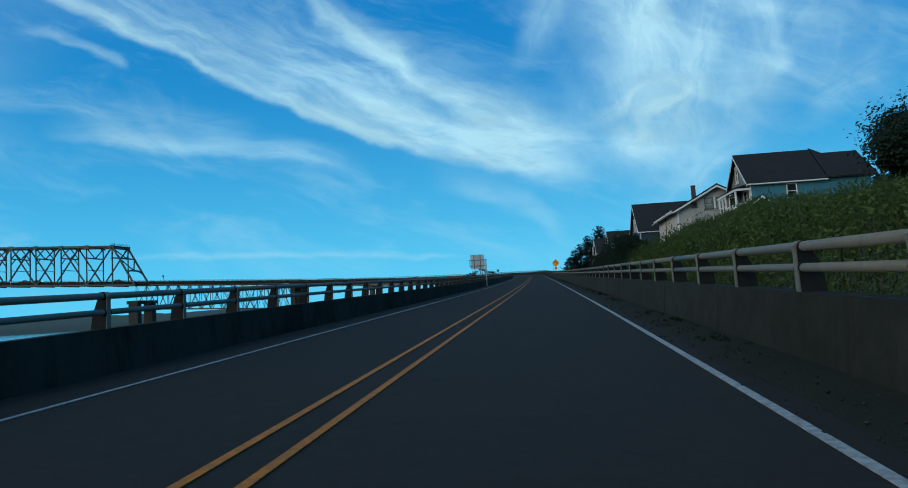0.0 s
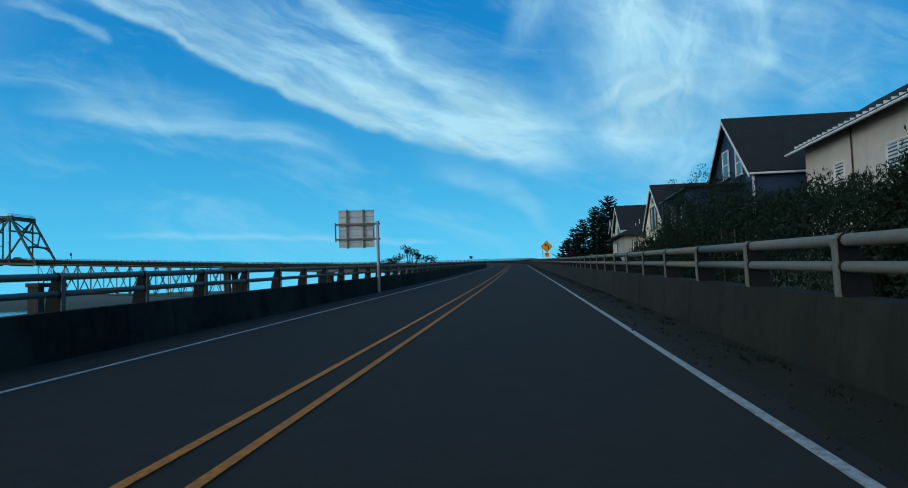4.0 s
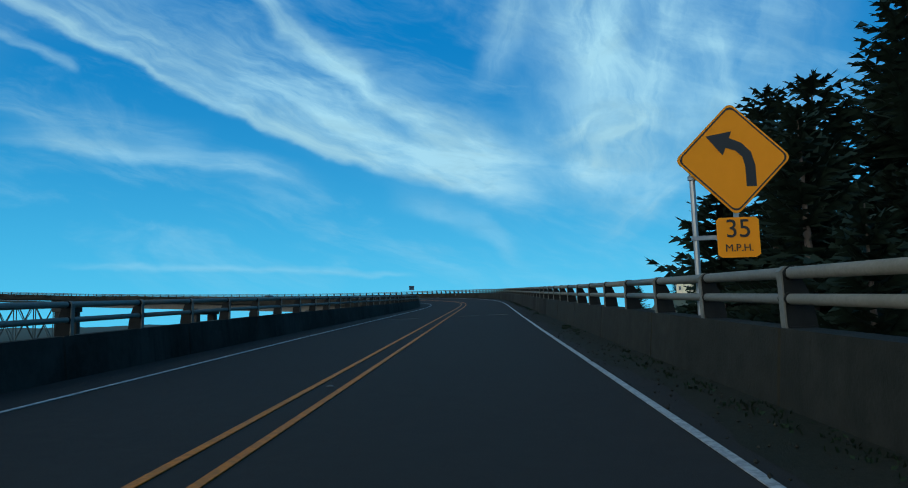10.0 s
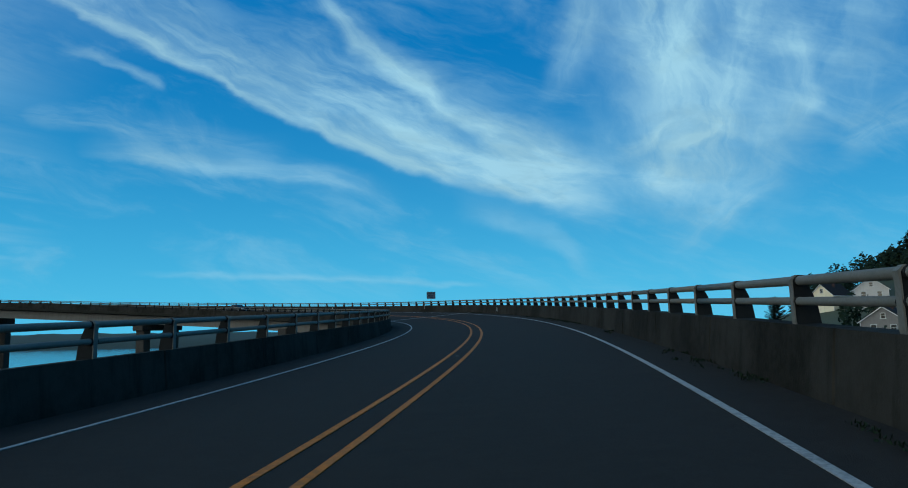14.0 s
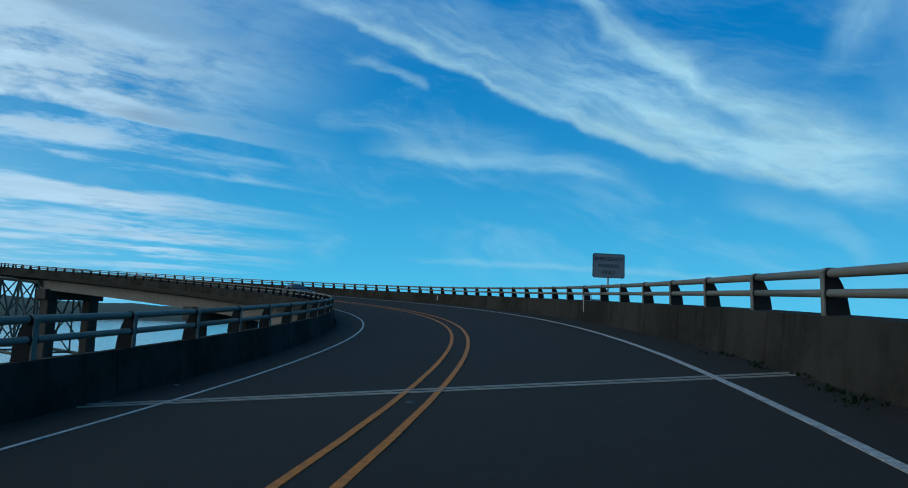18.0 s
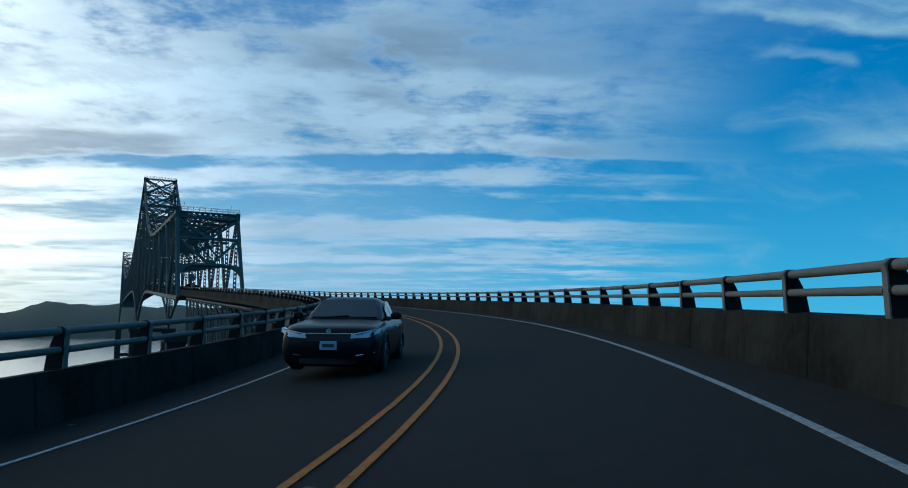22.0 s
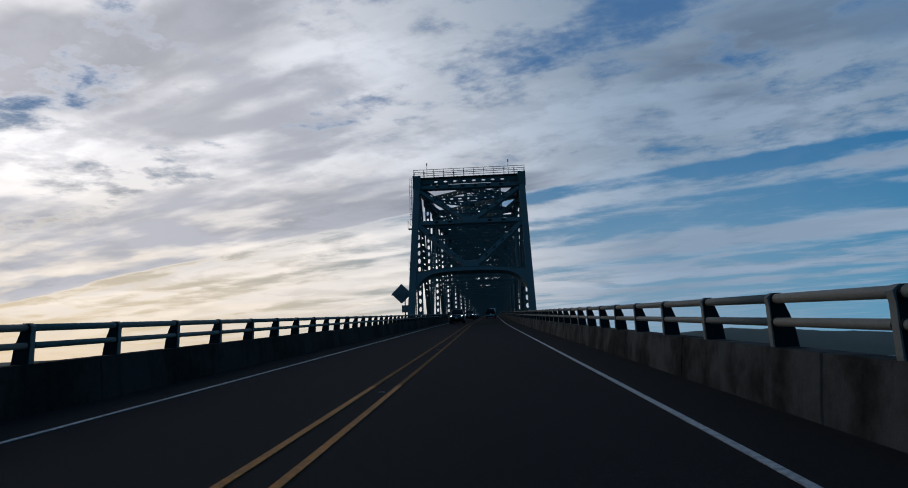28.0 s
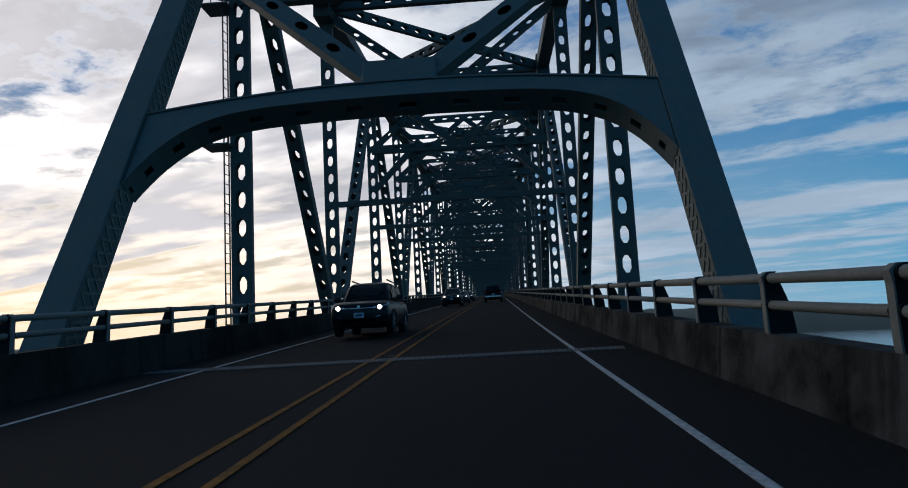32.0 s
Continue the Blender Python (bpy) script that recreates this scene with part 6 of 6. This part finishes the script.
PANEL_ALU = material("bright_aluminium_panel", (0.55, 0.56, 0.56), 0.5, metal=.3, grain=((3, (0.4, 0.41, 0.41), .5, .35),), streaks=.2)


def letters(text, size, m, mat, parent, name="lettering"):
    """Text as a thin mesh, centred at m (local x to the right, z up, facing -y)."""
    cu = bpy.data.curves.new("text", "FONT")
    cu.body, cu.size, cu.align_x, cu.align_y, cu.extrude = text, size, "CENTER", "CENTER", .003
    tmp = bpy.data.objects.new("text", cu)
    scene.collection.objects.link(tmp)
    bpy.context.view_layer.update()
    me = bpy.data.meshes.new_from_object(tmp.evaluated_get(bpy.context.evaluated_depsgraph_get()))
    bpy.data.objects.remove(tmp)
    bpy.data.curves.remove(cu)
    me.transform(m @ Matrix.Rotation(radians(90), 4, "X"))
    me.materials.clear()
    me.materials.append(mat)
    return part(name, me, None, parent)


def plate(mb, pts, y, th, m):
    return mb.prism([(x, y, z) for x, z in pts], (0, th, 0), m)


def diamond(half, r=.09):
    """A diamond outline with rounded corners."""
    out = []
    for k in range(4):
        a = math.pi / 2 * k
        c = Vector((math.cos(a), math.sin(a))) * (half - r * 1.2)
        out += [(c.x + r * math.cos(a + t), c.y + r * math.sin(a + t)) for t in np.linspace(-.75, .75, 5)]
    return out


def heading_frame(p, deg):
    m = Matrix.Rotation(radians(deg), 4, "Z")
    m.translation = Vector(p)
    return m


def curve_sign():
    m = heading_frame((3.62, 179.5, 8.63), 1.5)
    t = thing("curve_warning_sign", "yellow diamond curve warning sign with speed plate", "road sign")
    part("plate", plate(MB(), diamond(.79), .0, .012, m), SIGN_YELLOW, t)
    ring = MB()
    o, i = diamond(.755), diamond(.725)
    n = len(o)
    ring.add([m @ Vector((x, -.004, z)) for x, z in o + i], [(k, (k + 1) % n, n + (k + 1) % n, n + k) for k in range(n)])
    part("border", ring, SIGN_BLACK, t)
    arrow = MB()
    inner = [(.16, -.40), (.16, -.12), (.13, .02), (.04, .11), (-.10, .16)]
    outer = [(.30, -.40), (.30, -.10), (.25, .09), (.13, .22), (-.05, .30)]
    vs = [m @ Vector((x, -.006, z)) for x, z in inner + outer]
    arrow.add(vs, [(k, k + 1, 6 + k, 5 + k) for k in range(4)])
    arrow.add([m @ Vector((x, -.006, z)) for x, z in ((-.14, .05), (.0, .39), (-.36, .33))], [(0, 1, 2)])
    part("arrow", arrow, SIGN_BLACK, t)
    q = MB()
    plate(q, [(-.27 + .04, -1.39), (.27 - .04, -1.39), (.29, -1.35), (.29, -.87), (.25, -.83), (-.25, -.83), (-.29, -.87), (-.29, -1.35)], .0, .012, m)
    part("speed_plate", q, SIGN_YELLOW, t)
    letters("35", .36, m @ Matrix.Translation((0, -.008, -1.0)), SIGN_BLACK, t)
    letters("M.P.H.", .145, m @ Matrix.Translation((0, -.008, -1.26)), SIGN_BLACK, t)
    part("post", MB().tube([m @ Vector((-.56, .08, -2.75)), m @ Vector((-.56, .08, .1))], .04, 8), METAL, t)
    part("bracket", MB().box((-.2, .05, -.25), (.85, .05, .06), m).box((-.2, .05, -1.1), (.85, .05, .06), m).box((0, .04, -.5), (.06, .04, 1.7), m), METAL, t)


def parking_sign():
    m = heading_frame((-18.17, 311.92, 12.67), 38)
    t = thing("parking_sign", "white sign reading emergency parking only on a post, coloured grey as if backlit", "road sign")
    w, h, r = .605, .44, .05
    pts = [(-w + r, -h), (w - r, -h), (w, -h + r), (w, h - r), (w - r, h), (-w + r, h), (-w, h - r), (-w, -h + r)]
    part("plate", plate(MB(), pts, 0, .012, m), SIGN_WHITE_BACKLIT, t)
    b = MB()
    k = .955
    n = len(pts)
    b.add([m @ Vector((x, -.004, z)) for x, z in pts] + [m @ Vector((x * k, -.004, z * k)) for x, z in pts], [(i, (i + 1) % n, n + (i + 1) % n, n + i) for i in range(n)])
    part("border", b, SIGN_BLACK, t)
    for text, z in (("EMERGENCY", .24), ("PARKING", -.01), ("ONLY", -.25)):
        letters(text, .19, m @ Matrix.Translation((0, -.008, z)), SIGN_BLACK, t)
    part("post", MB().tube([m @ Vector((0, .06, -2.1)), m @ Vector((0, .06, .45))], .035, 8), METAL, t)
    hoop = [(-.88, .1, -1.1), (-.6, .1, -1.1), (-.6, .1, -1.28), (-.88, .1, -1.28), (-.88, .1, -1.1)]
    for p0, p1 in zip(hoop, hoop[1:]):
        part("bracket", MB().tube([m @ Vector(p0), m @ Vector(p1)], .014, 6), METAL, t)
    part("arm", MB().box((-.33, .1, -1.25), (.6, .04, .045), m), METAL, t)
    part("stake", MB().tube([m @ Vector((-.89, .1, -1.7)), m @ Vector((-.89, .1, -1.08))], .016, 6), METAL, t)


def back_signs():
    m = heading_frame((-183.1, 345.07, 20.86), 92)
    t = thing("warning_sign", "dull grey back of a diamond warning sign on a post", "road sign")
    part("plate", plate(MB(), diamond(.86), 0, .012, m), SIGN_BACK, t)
    part("brace", MB().box((-.3, -.04, -.08), (1.15, .05, .09), m), SIGN_BACK, t)
    part("speed_plate", plate(MB(), [(-.0, -1.62), (.6, -1.62), (.6, -1.0), (-.0, -1.0)], 0, .012, m), SIGN_BACK, t)
    part("post", MB().tube([m @ Vector((.3, -.06, -2.9)), m @ Vector((.3, -.06, .1))], .05, 8), SIGN_BACK, t)


def panel_sign():
    """The back of a big sign: aluminium planks on stiffeners, held by arms from one post."""
    m = heading_frame((-6.75, 118.7, 6.72), 8)
    t = thing("guide_sign", "plain aluminium back of a large road sign on an arm post", "road sign")
    for k in range(6):
        part("plank", MB().box((0, .02, -.75 + k * .3), (1.7, .03, .285), m, .008), PANEL_ALU, t)
        part("rib", MB().box((0, -.02, -.62 + k * .3), (1.7, .05, .02), m), METAL, t)
    for x in (-.42, .36):
        part("stiffener", MB().box((x, -.07, 0), (.1, .06, 1.86), m), SIGN_BACK, t)
    for z in (-.5, .22):
        part("arm", MB().box((.1, -.13, z), (2.1, .08, .09), m), SIGN_BACK, t)
    part("brace", MB().box((-.98, -.13, -.15), (.06, .06, .9), m), SIGN_BACK, t)
    part("brace", MB().box((.84, -.13, -.12), (.06, .06, .8), m), SIGN_BACK, t)
    part("post", MB().tube([m @ Vector((1.02, -.12, -3.4)), m @ Vector((1.02, -.12, .34))], .075, 10), METAL, t)


curve_sign()
parking_sign()
back_signs()
panel_sign()
MARKER = material("white_marker_plate", (0.55, 0.55, 0.53), .6, grain=((9, (0.4, 0.4, 0.38), .5, .4),))
for s in (287.5, 416.3, 341.0):
    d = tagged(part("delineator", MB().box((0, 0, .42), (.03, .09, .34), None, .008), MARKER, at=road_frame(s, R_RAIL - .17)), "small white marker plate fixed on the parapet", "marker", group="parapet markers")

# ---- vehicles ----
def paint(name, col):
    m = material(name, col, 0.32, spec=.15, grain=((40, tuple(c * .8 for c in col), .3, .4),))
    m.node_tree.nodes["Principled BSDF"].inputs["Coat Weight"].default_value = .1
    return m


BLACK_PAINT = paint("black_car_paint", (0.005, 0.0055, 0.0075))
GREY_PAINT = paint("dark_grey_car_paint", (0.03, 0.032, 0.036))
CAMPER_WHITE = paint("white_camper_shell", (0.7, 0.7, 0.68))
TYRE = material("black_tyre_rubber", (0.012, 0.012, 0.012), .9, bump=.2)
ALLOY = material("grey_alloy_wheel", (0.3, 0.3, 0.31), .35, metal=.8)
CHROME = material("chrome_trim", (0.5, 0.5, 0.5), .18, metal=1)
DARK_PLASTIC = material("dark_plastic", (0.015, 0.015, 0.016), .6)
PLATE_TINT = material("pale_blue_plate", (0.3, 0.42, 0.5), .5)
TAIL_RED = material("red_tail_lens", (0.25, 0.01, 0.01), .2)
LENS = material("clear_lamp_lens", (0.6, 0.62, 0.65), .1, spec=.8)
LAMP_ON = bpy.data.materials.new("lit_headlamp")
LAMP_ON.use_nodes = True
LAMP_ON.node_tree.nodes["Principled BSDF"].inputs["Emission Color"].default_value = (1, .82, .62, 1)
LAMP_ON.node_tree.nodes["Principled BSDF"].inputs["Emission Strength"].default_value = 9


CAR_GLASS = material("dark_car_glass", (0.008, 0.01, 0.012), .1, spec=.35)


def loft(sections):
    """Skin over rings of equal length, closed at both ends."""
    mb, n = MB(), len(sections[0])
    vs = [p for sec in sections for p in sec]
    fs = [(i * n + k, i * n + (k + 1) % n, (i + 1) * n + (k + 1) % n, (i + 1) * n + k) for i in range(len(sections) - 1) for k in range(n)]
    fs += [tuple(range(n))[::-1], tuple(range((len(sections) - 1) * n, len(sections) * n))]
    return mb.add(vs, fs)


def sleek(sections, steps=4):
    """The same rings, rounded in both directions into one smooth skin."""
    rings = []
    for sec in sections:
        ring = [Vector(p) for p in sec]
        for _ in range(2):
            ring = [p for a, b in zip(ring, ring[1:] + ring[:1]) for p in (a * .8 + b * .2, a * .2 + b * .8)]
        rings.append(ring)
    out = []
    for i in range(len(rings) - 1):
        a, b, c, d = rings[max(i - 1, 0)], rings[i], rings[i + 1], rings[min(i + 2, len(rings) - 1)]
        for k in range(steps):
            t = k / steps
            out.append([q + (r - p) * (t * .5 * .6) * (1 - t) ** 2 + (r - q) * (3 * t * t - 2 * t ** 3) + (s_ - q) * (.3 * (t ** 3 - t * t)) for p, q, r, s_ in zip(a, b, c, d)])
    out.append(rings[-1])
    return loft(out)


def body_ring(y, w, z0, z1, tuck=.08):
    """Cross-section of the lower body, rounded at shoulder and sill."""
    h = w / 2
    half = [(h - .16, z0), (h - .05, z0 + .08), (h, z0 + (z1 - z0) * .45), (h - .02, z1 - .16), (h - tuck, z1 - .05), (h - tuck - .14, z1)]
    return [(x, y, z) for x, z in half] + [(-x, y, z) for x, z in reversed(half)]


def cabin_ring(y, wb, wt, zb, zt):
    b, t = wb / 2, wt / 2
    half = [(b, zb), (b - (b - t) * .55, zb + (zt - zb) * .55), (t, zt - .07), (t - .16, zt)]
    return [(x, y, z) for x, z in half] + [(-x, y, z) for x, z in reversed(half)]


def wheel(car, x, y, r, w=.22):
    o = 1 if x > 0 else -1
    wh = part("wheel", MB().tube([(x - w / 2, y, r), (x - w / 2 + .03, y, r), (x + w / 2 - .03, y, r), (x + w / 2, y, r)], [r - .03, r, r, r - .03], 22), TYRE, car, smooth=False)
    part("rim", MB().tube([(x + o * (w / 2 - .02), y, r), (x + o * (w / 2 + .012), y, r)], [r * .66, r * .6], 16), ALLOY, wh)
    sp = MB()
    for k in range(5):
        a = 6.283 * k / 5
        sp.box((0, 0, r * .3), (.03, .07, r * .56), Matrix.Translation((x + o * (w / 2 + .01), y, r)) @ Matrix.Rotation(a, 4, "X"))
    part("wheel_spider", sp, DARK_PLASTIC, wh)


def build_car(name, label, kind, col, lights=True):
    """A car facing local -y, with its middle over the origin."""
    car = thing(name, label, "car")
    if kind == "sedan":
        L, W, H, hood, belt, wr = 4.8, 1.84, 1.46, .92, .98, .33
        lower = [(-2.40, 1.5, .16, .73), (-2.33, 1.72, .12, .81), (-2.1, 1.82, .12, .88), (-1.2, W, .18, .97), (-.9, W, .18, .99), (0, W, .18, 1.0), (1.3, W, .18, 1.04), (2.0, 1.8, .22, 1.06), (2.32, 1.68, .3, 1.02), (2.4, 1.5, .4, .9)]
        cab = [(-1.1, 1.62, 1.54, .95, .98), (-.3, 1.62, 1.26, .97, 1.42), (.2, 1.62, 1.22, .97, 1.47), (.85, 1.62, 1.2, .98, 1.44), (1.85, 1.54, 1.34, 1.02, 1.07)]
        axle = (-1.42, 1.4)
    elif kind == "suv":
        L, W, H, hood, belt, wr = 4.6, 1.88, 1.74, 1.05, 1.12, .37
        lower = [(-2.30, 1.5, .4, .8), (-2.24, 1.74, .28, .96), (-2.0, 1.84, .24, 1.04), (-1.1, W, .24, 1.1), (0, W, .24, 1.12), (1.5, W, .24, 1.14), (2.2, 1.82, .28, 1.14), (2.3, 1.7, .36, 1.05)]
        cab = [(-1.1, 1.58, 1.52, 1.06, 1.1), (-.5, 1.62, 1.3, 1.1, 1.68), (.3, 1.62, 1.28, 1.1, 1.75), (1.6, 1.62, 1.28, 1.12, 1.72), (2.2, 1.58, 1.36, 1.12, 1.2)]
        axle = (-1.38, 1.36)
    else:
        L, W, H, hood, belt, wr = 5.8, 1.98, 1.88, 1.2, 1.2, .4
        lower = [(-2.9, 1.7, .5, .95), (-2.82, 1.9, .4, 1.12), (-2.5, 1.96, .38, 1.18), (-1.4, W, .38, 1.2), (.65, W, .38, 1.22), (.75, W, .42, 1.22), (2.8, 1.96, .45, 1.22), (2.9, 1.9, .5, 1.18)]
        cab = [(-1.5, 1.66, 1.6, 1.16, 1.2), (-.85, 1.7, 1.44, 1.2, 1.84), (-.2, 1.7, 1.42, 1.2, 1.9), (.5, 1.7, 1.42, 1.2, 1.88), (.72, 1.68, 1.56, 1.2, 1.3)]
        axle = (-1.85, 1.7)
    part("body", sleek([body_ring(*a) for a in lower]), col, car, smooth=True)
    part("cabin", sleek([cabin_ring(*a) for a in cab]), col, car, smooth=True)
    # glass laid just over the cabin skin
    f0, f1 = cab[0], cab[1]
    def face(a, b, u0, u1, inset, name):
        g, q = MB(), []
        for ring, u in ((a, u0), (b, u1)):
            y = a[0] + (b[0] - a[0]) * u
            z = a[4] + (b[4] - a[4]) * u
            wd = (a[2] + (b[2] - a[2]) * u) / 2 - inset
            q.append((wd, y, z))
        (w0, y0, z0), (w1, y1, z1) = q
        n = Vector((0, -(z1 - z0), y1 - y0)).normalized() * (.012 if y1 > y0 and z1 > z0 else .012)
        if n.z < 0:
            n = -n
        g.add([Vector((-w0, y0, z0)) + n, Vector((w0, y0, z0)) + n, Vector((w1, y1, z1)) + n, Vector((-w1, y1, z1)) + n], [(0, 1, 2, 3)])
        part(name, g, CAR_GLASS, car)
    face(cab[0], cab[1], .1, .92, .08, "windscreen")
    face(cab[-2], cab[-1], .08, .9, .08, "rear_window")
    for sx in (-1, 1):
        for a, b, u0, u1 in ((cab[1], cab[2], -.25, 1.0), (cab[2], cab[3], .12, .95)):
            g, vs = MB(), []
            for u in (u0, u1):
                y = a[0] + (b[0] - a[0]) * u
                uu = min(max(u, 0), 1)
                bb, tt, zb, zt = (a[i] + (b[i] - a[i]) * uu for i in (1, 2, 3, 4))
                lo, hi = .16, (.86 if u > 0 else .5)
                for v in (lo, hi):
                    x = bb / 2 + (tt / 2 - bb / 2) * v
                    vs.append((sx * (x + .03), y, zb + (zt - zb) * v))
            g.add([vs[0], vs[2], vs[3], vs[1]], [(0, 1, 2, 3)])
            part("side_window", g, CAR_GLASS, car)
        mir = part("mirror", MB().box((sx * (W / 2 + .1), cab[0][0] + .45, belt + .08), (.22, .12, .15), None, .04), col, car)
        part("arm", MB().box((sx * (W / 2 - .04), cab[0][0] + .45, belt + .04), (.16, .06, .05)), DARK_PLASTIC, mir)
        part("door_handle", MB().box((sx * (W / 2 + .005), .35, belt - .14), (.03, .2, .035), None, .008), CHROME, car)
        y0 = lower[0][0]
        zl = lower[1][3] - .13
        q, d = (.045, .045) if kind == "sedan" else (0, 0)
        hl = part("headlamp", MB().prism([(sx * (W / 2 - .52), y0 - .005 - d, zl - .05), (sx * (W / 2 - .2), y0 + .04 - d, zl - .03), (sx * (W / 2 - .06 + q), y0 + .18 - d, zl + .06), (sx * (W / 2 - .05 + q), y0 + .26 - d, zl + .14), (sx * (W / 2 - .2 + q), y0 + .1 - d, zl + .1), (sx * (W / 2 - .5), y0 + .0 - d, zl + .03)], (0, .2, 0)), LENS, car)
        if lights:
            part("bulb", MB().tube([(sx * (W / 2 - .3), y0 - .005, zl + .02), (sx * (W / 2 - .3), y0 + .03, zl + .02)], .07, 10), LAMP_ON, hl, "lit headlamp bulb")
        part("fog_lamp", MB().box((sx * (W / 2 - .26), y0 + .05, lower[0][2] + .1), (.2, .06, .05), None, .02), LENS, car)
        y1 = lower[-1][0]
        part("tail_lamp", MB().box((sx * (W / 2 - .16), y1 - .03, lower[-1][3] - .18), (.2, .12, .3 if kind != "sedan" else .16), None, .03), TAIL_RED, car)
        for ya in axle:
            wheel(car, sx * (W / 2 - .11), ya, wr)
            arch = MB().tube([(sx * (W / 2 + .004), ya + (wr + .05) * math.cos(a), wr + (wr + .05) * math.sin(a)) for a in np.linspace(.1, 3.04, 12)], .03, 5)
            part("wheel_arch", arch, DARK_PLASTIC, car)
    y0 = lower[0][0]
    gz0 = lower[0][2] + (.36 if kind == "sedan" else .24)
    gr = part("grille", MB().box((0, y0 - .005, gz0 + .1), (.98, .06, .15), None, .02), DARK_PLASTIC, car)
    part("grille_trim", MB().box((0, y0 - .01, gz0 + .19), (1.1, .05, .025), None, .008), CHROME, gr)
    part("intake", MB().box((0, y0 + .03, lower[0][2] + .06), (1.1, .06, .14), None, .02), DARK_PLASTIC, car)
    for sx in (-1, 1):     # bright line swept from the grille over each lamp
        part("lamp_trim", MB().tube([(sx * .5, y0 - .03, gz0 + .185), (sx * (W / 2 - .36), y0 - .03, gz0 + .2), (sx * (W / 2 - .08), y0 + .1, gz0 + .27)], .014, 5), CHROME, car)
        part("bumper_trim", MB().tube([(sx * (W / 2 - .42), y0 - .02, lower[0][2] + .16), (sx * (W / 2 - .08), y0 + .06, lower[0][2] + .22)], .014, 5), CHROME, car)
    for k in range(4):
        part("grille_bar", MB().box((0, y0 - .022, gz0 + .05 + k * .032), (.92, .012, .008)), CHROME if k == 3 else DARK_PLASTIC, gr)
    part("badge", MB().tube([(0, y0 - .03, gz0 + .235), (0, y0 - .0, gz0 + .235)], .05, 12), CHROME, car)
    part("wiper", MB().tube([(-.5, cab[0][0] + .02, cab[0][4] + .03), (.1, cab[0][0] + .1, cab[0][4] + .08)], .012, 4), DARK_PLASTIC, car)
    pl = part("number_plate", MB().box((0, y0 - .03, gz0 - .02), (.31, .02, .16), None, .006), PLATE_TINT, car)
    part("plate_bar", MB().box((0, y0 - .043, gz0 - .02), (.22, .006, .06)), DARK_TRIM, pl)
    part("number_plate", MB().box((0, lower[-1][0] + .02, .78), (.31, .02, .16), None, .006), PLATE_TINT, car)
    part("rear_bumper", MB().box((0, lower[-1][0] - .02, lower[-1][2] + .06), (W - .2, .16, .2), None, .04), CHROME if kind == "pickup" else col, car)
    if kind == "pickup":
        part("load_bed", MB().box((0, 1.8, 1.24), (1.6, 1.95, .05)), DARK_PLASTIC, car)
        part("bed_rack", MB().box((0, .82, 1.55), (1.6, .08, .08)).box((-.76, .82, 1.4), (.06, .06, .3)).box((.76, .82, 1.4), (.06, .06, .3)), DARK_PLASTIC, car)
    if kind == "suv":
        for sx in (-1, 1):
            part("roof_rail", MB().tube([(sx * .58, -.3, 1.8), (sx * .58, 1.6, 1.78)], .025, 6), DARK_PLASTIC, car)
    return car


def on_road(car, s, lat, oncoming):
    psi = math.degrees(float(np.interp(s, SV, LINE[3]))) + (0 if oncoming else 180)
    car.matrix_basis = heading_frame(on(s, lat, .015), psi)
    return car


sedan = on_road(build_car("car", "glossy black sedan in the oncoming lane", "sedan", BLACK_PAINT, lights=False), 358.1, -2.14, True)
suv = on_road(build_car("car", "dark sport utility car with lit headlamps", "suv", BLACK_PAINT), 512.5, -1.95, True)
car3 = on_road(build_car("car", "dark grey sedan with lit headlamps", "sedan", GREY_PAINT), 592.0, -1.95, True)
copy_thing(suv, heading_frame(on(556, -1.95, .015), math.degrees(LINE[3][-1])))
copy_thing(car3, heading_frame(on(574, -1.95, .015), math.degrees(LINE[3][-1])))
pickup = on_road(build_car("pickup_truck", "dark pickup truck driving ahead on the bridge", "pickup", BLACK_PAINT, lights=False), 566.0, 1.9, False)


def camper():
    t = thing("camper_trailer", "white travel trailer with dark windows and stripe", "trailer")
    ring = lambda y, k: [(-1.2 * k, y, .55), (-1.22 * k, y, 2.6), (-1.08 * k, y, 2.95), (1.08 * k, y, 2.95), (1.22 * k, y, 2.6), (1.2 * k, y, .55)]
    part("shell", loft([ring(-3.6, .92), ring(-3.4, 1), ring(3.4, 1), ring(3.6, .95)]), CAMPER_WHITE, t)
    part("stripe", MB().box((0, 0, 1.15), (2.47, 6.6, .1)), GREY_PAINT, t)
    for y in (-2.3, 0, 2.2):
        for sx in (-1, 1):
            part("window", MB().box((sx * 1.225, y, 1.95), (.03, 1.0, .6), None, .01), PANE, t)
    part("rear_window", MB().box((0, 3.61, 1.95), (1.2, .03, .6), None, .01), PANE, t)
    part("air_conditioner", MB().box((0, .3, 3.08), (.7, .9, .28), None, .06), CAMPER_WHITE, t)
    for sx in (-1, 1):
        for y in (-.5, .5):
            wheel(t, sx * 1.08, y, .34)
        part("tail_lamp", MB().box((sx * 1.0, 3.62, 1.0), (.16, .03, .22), None, .01), TAIL_RED, t)
    return on_road(t, 720.0, 1.9, False)


camper()
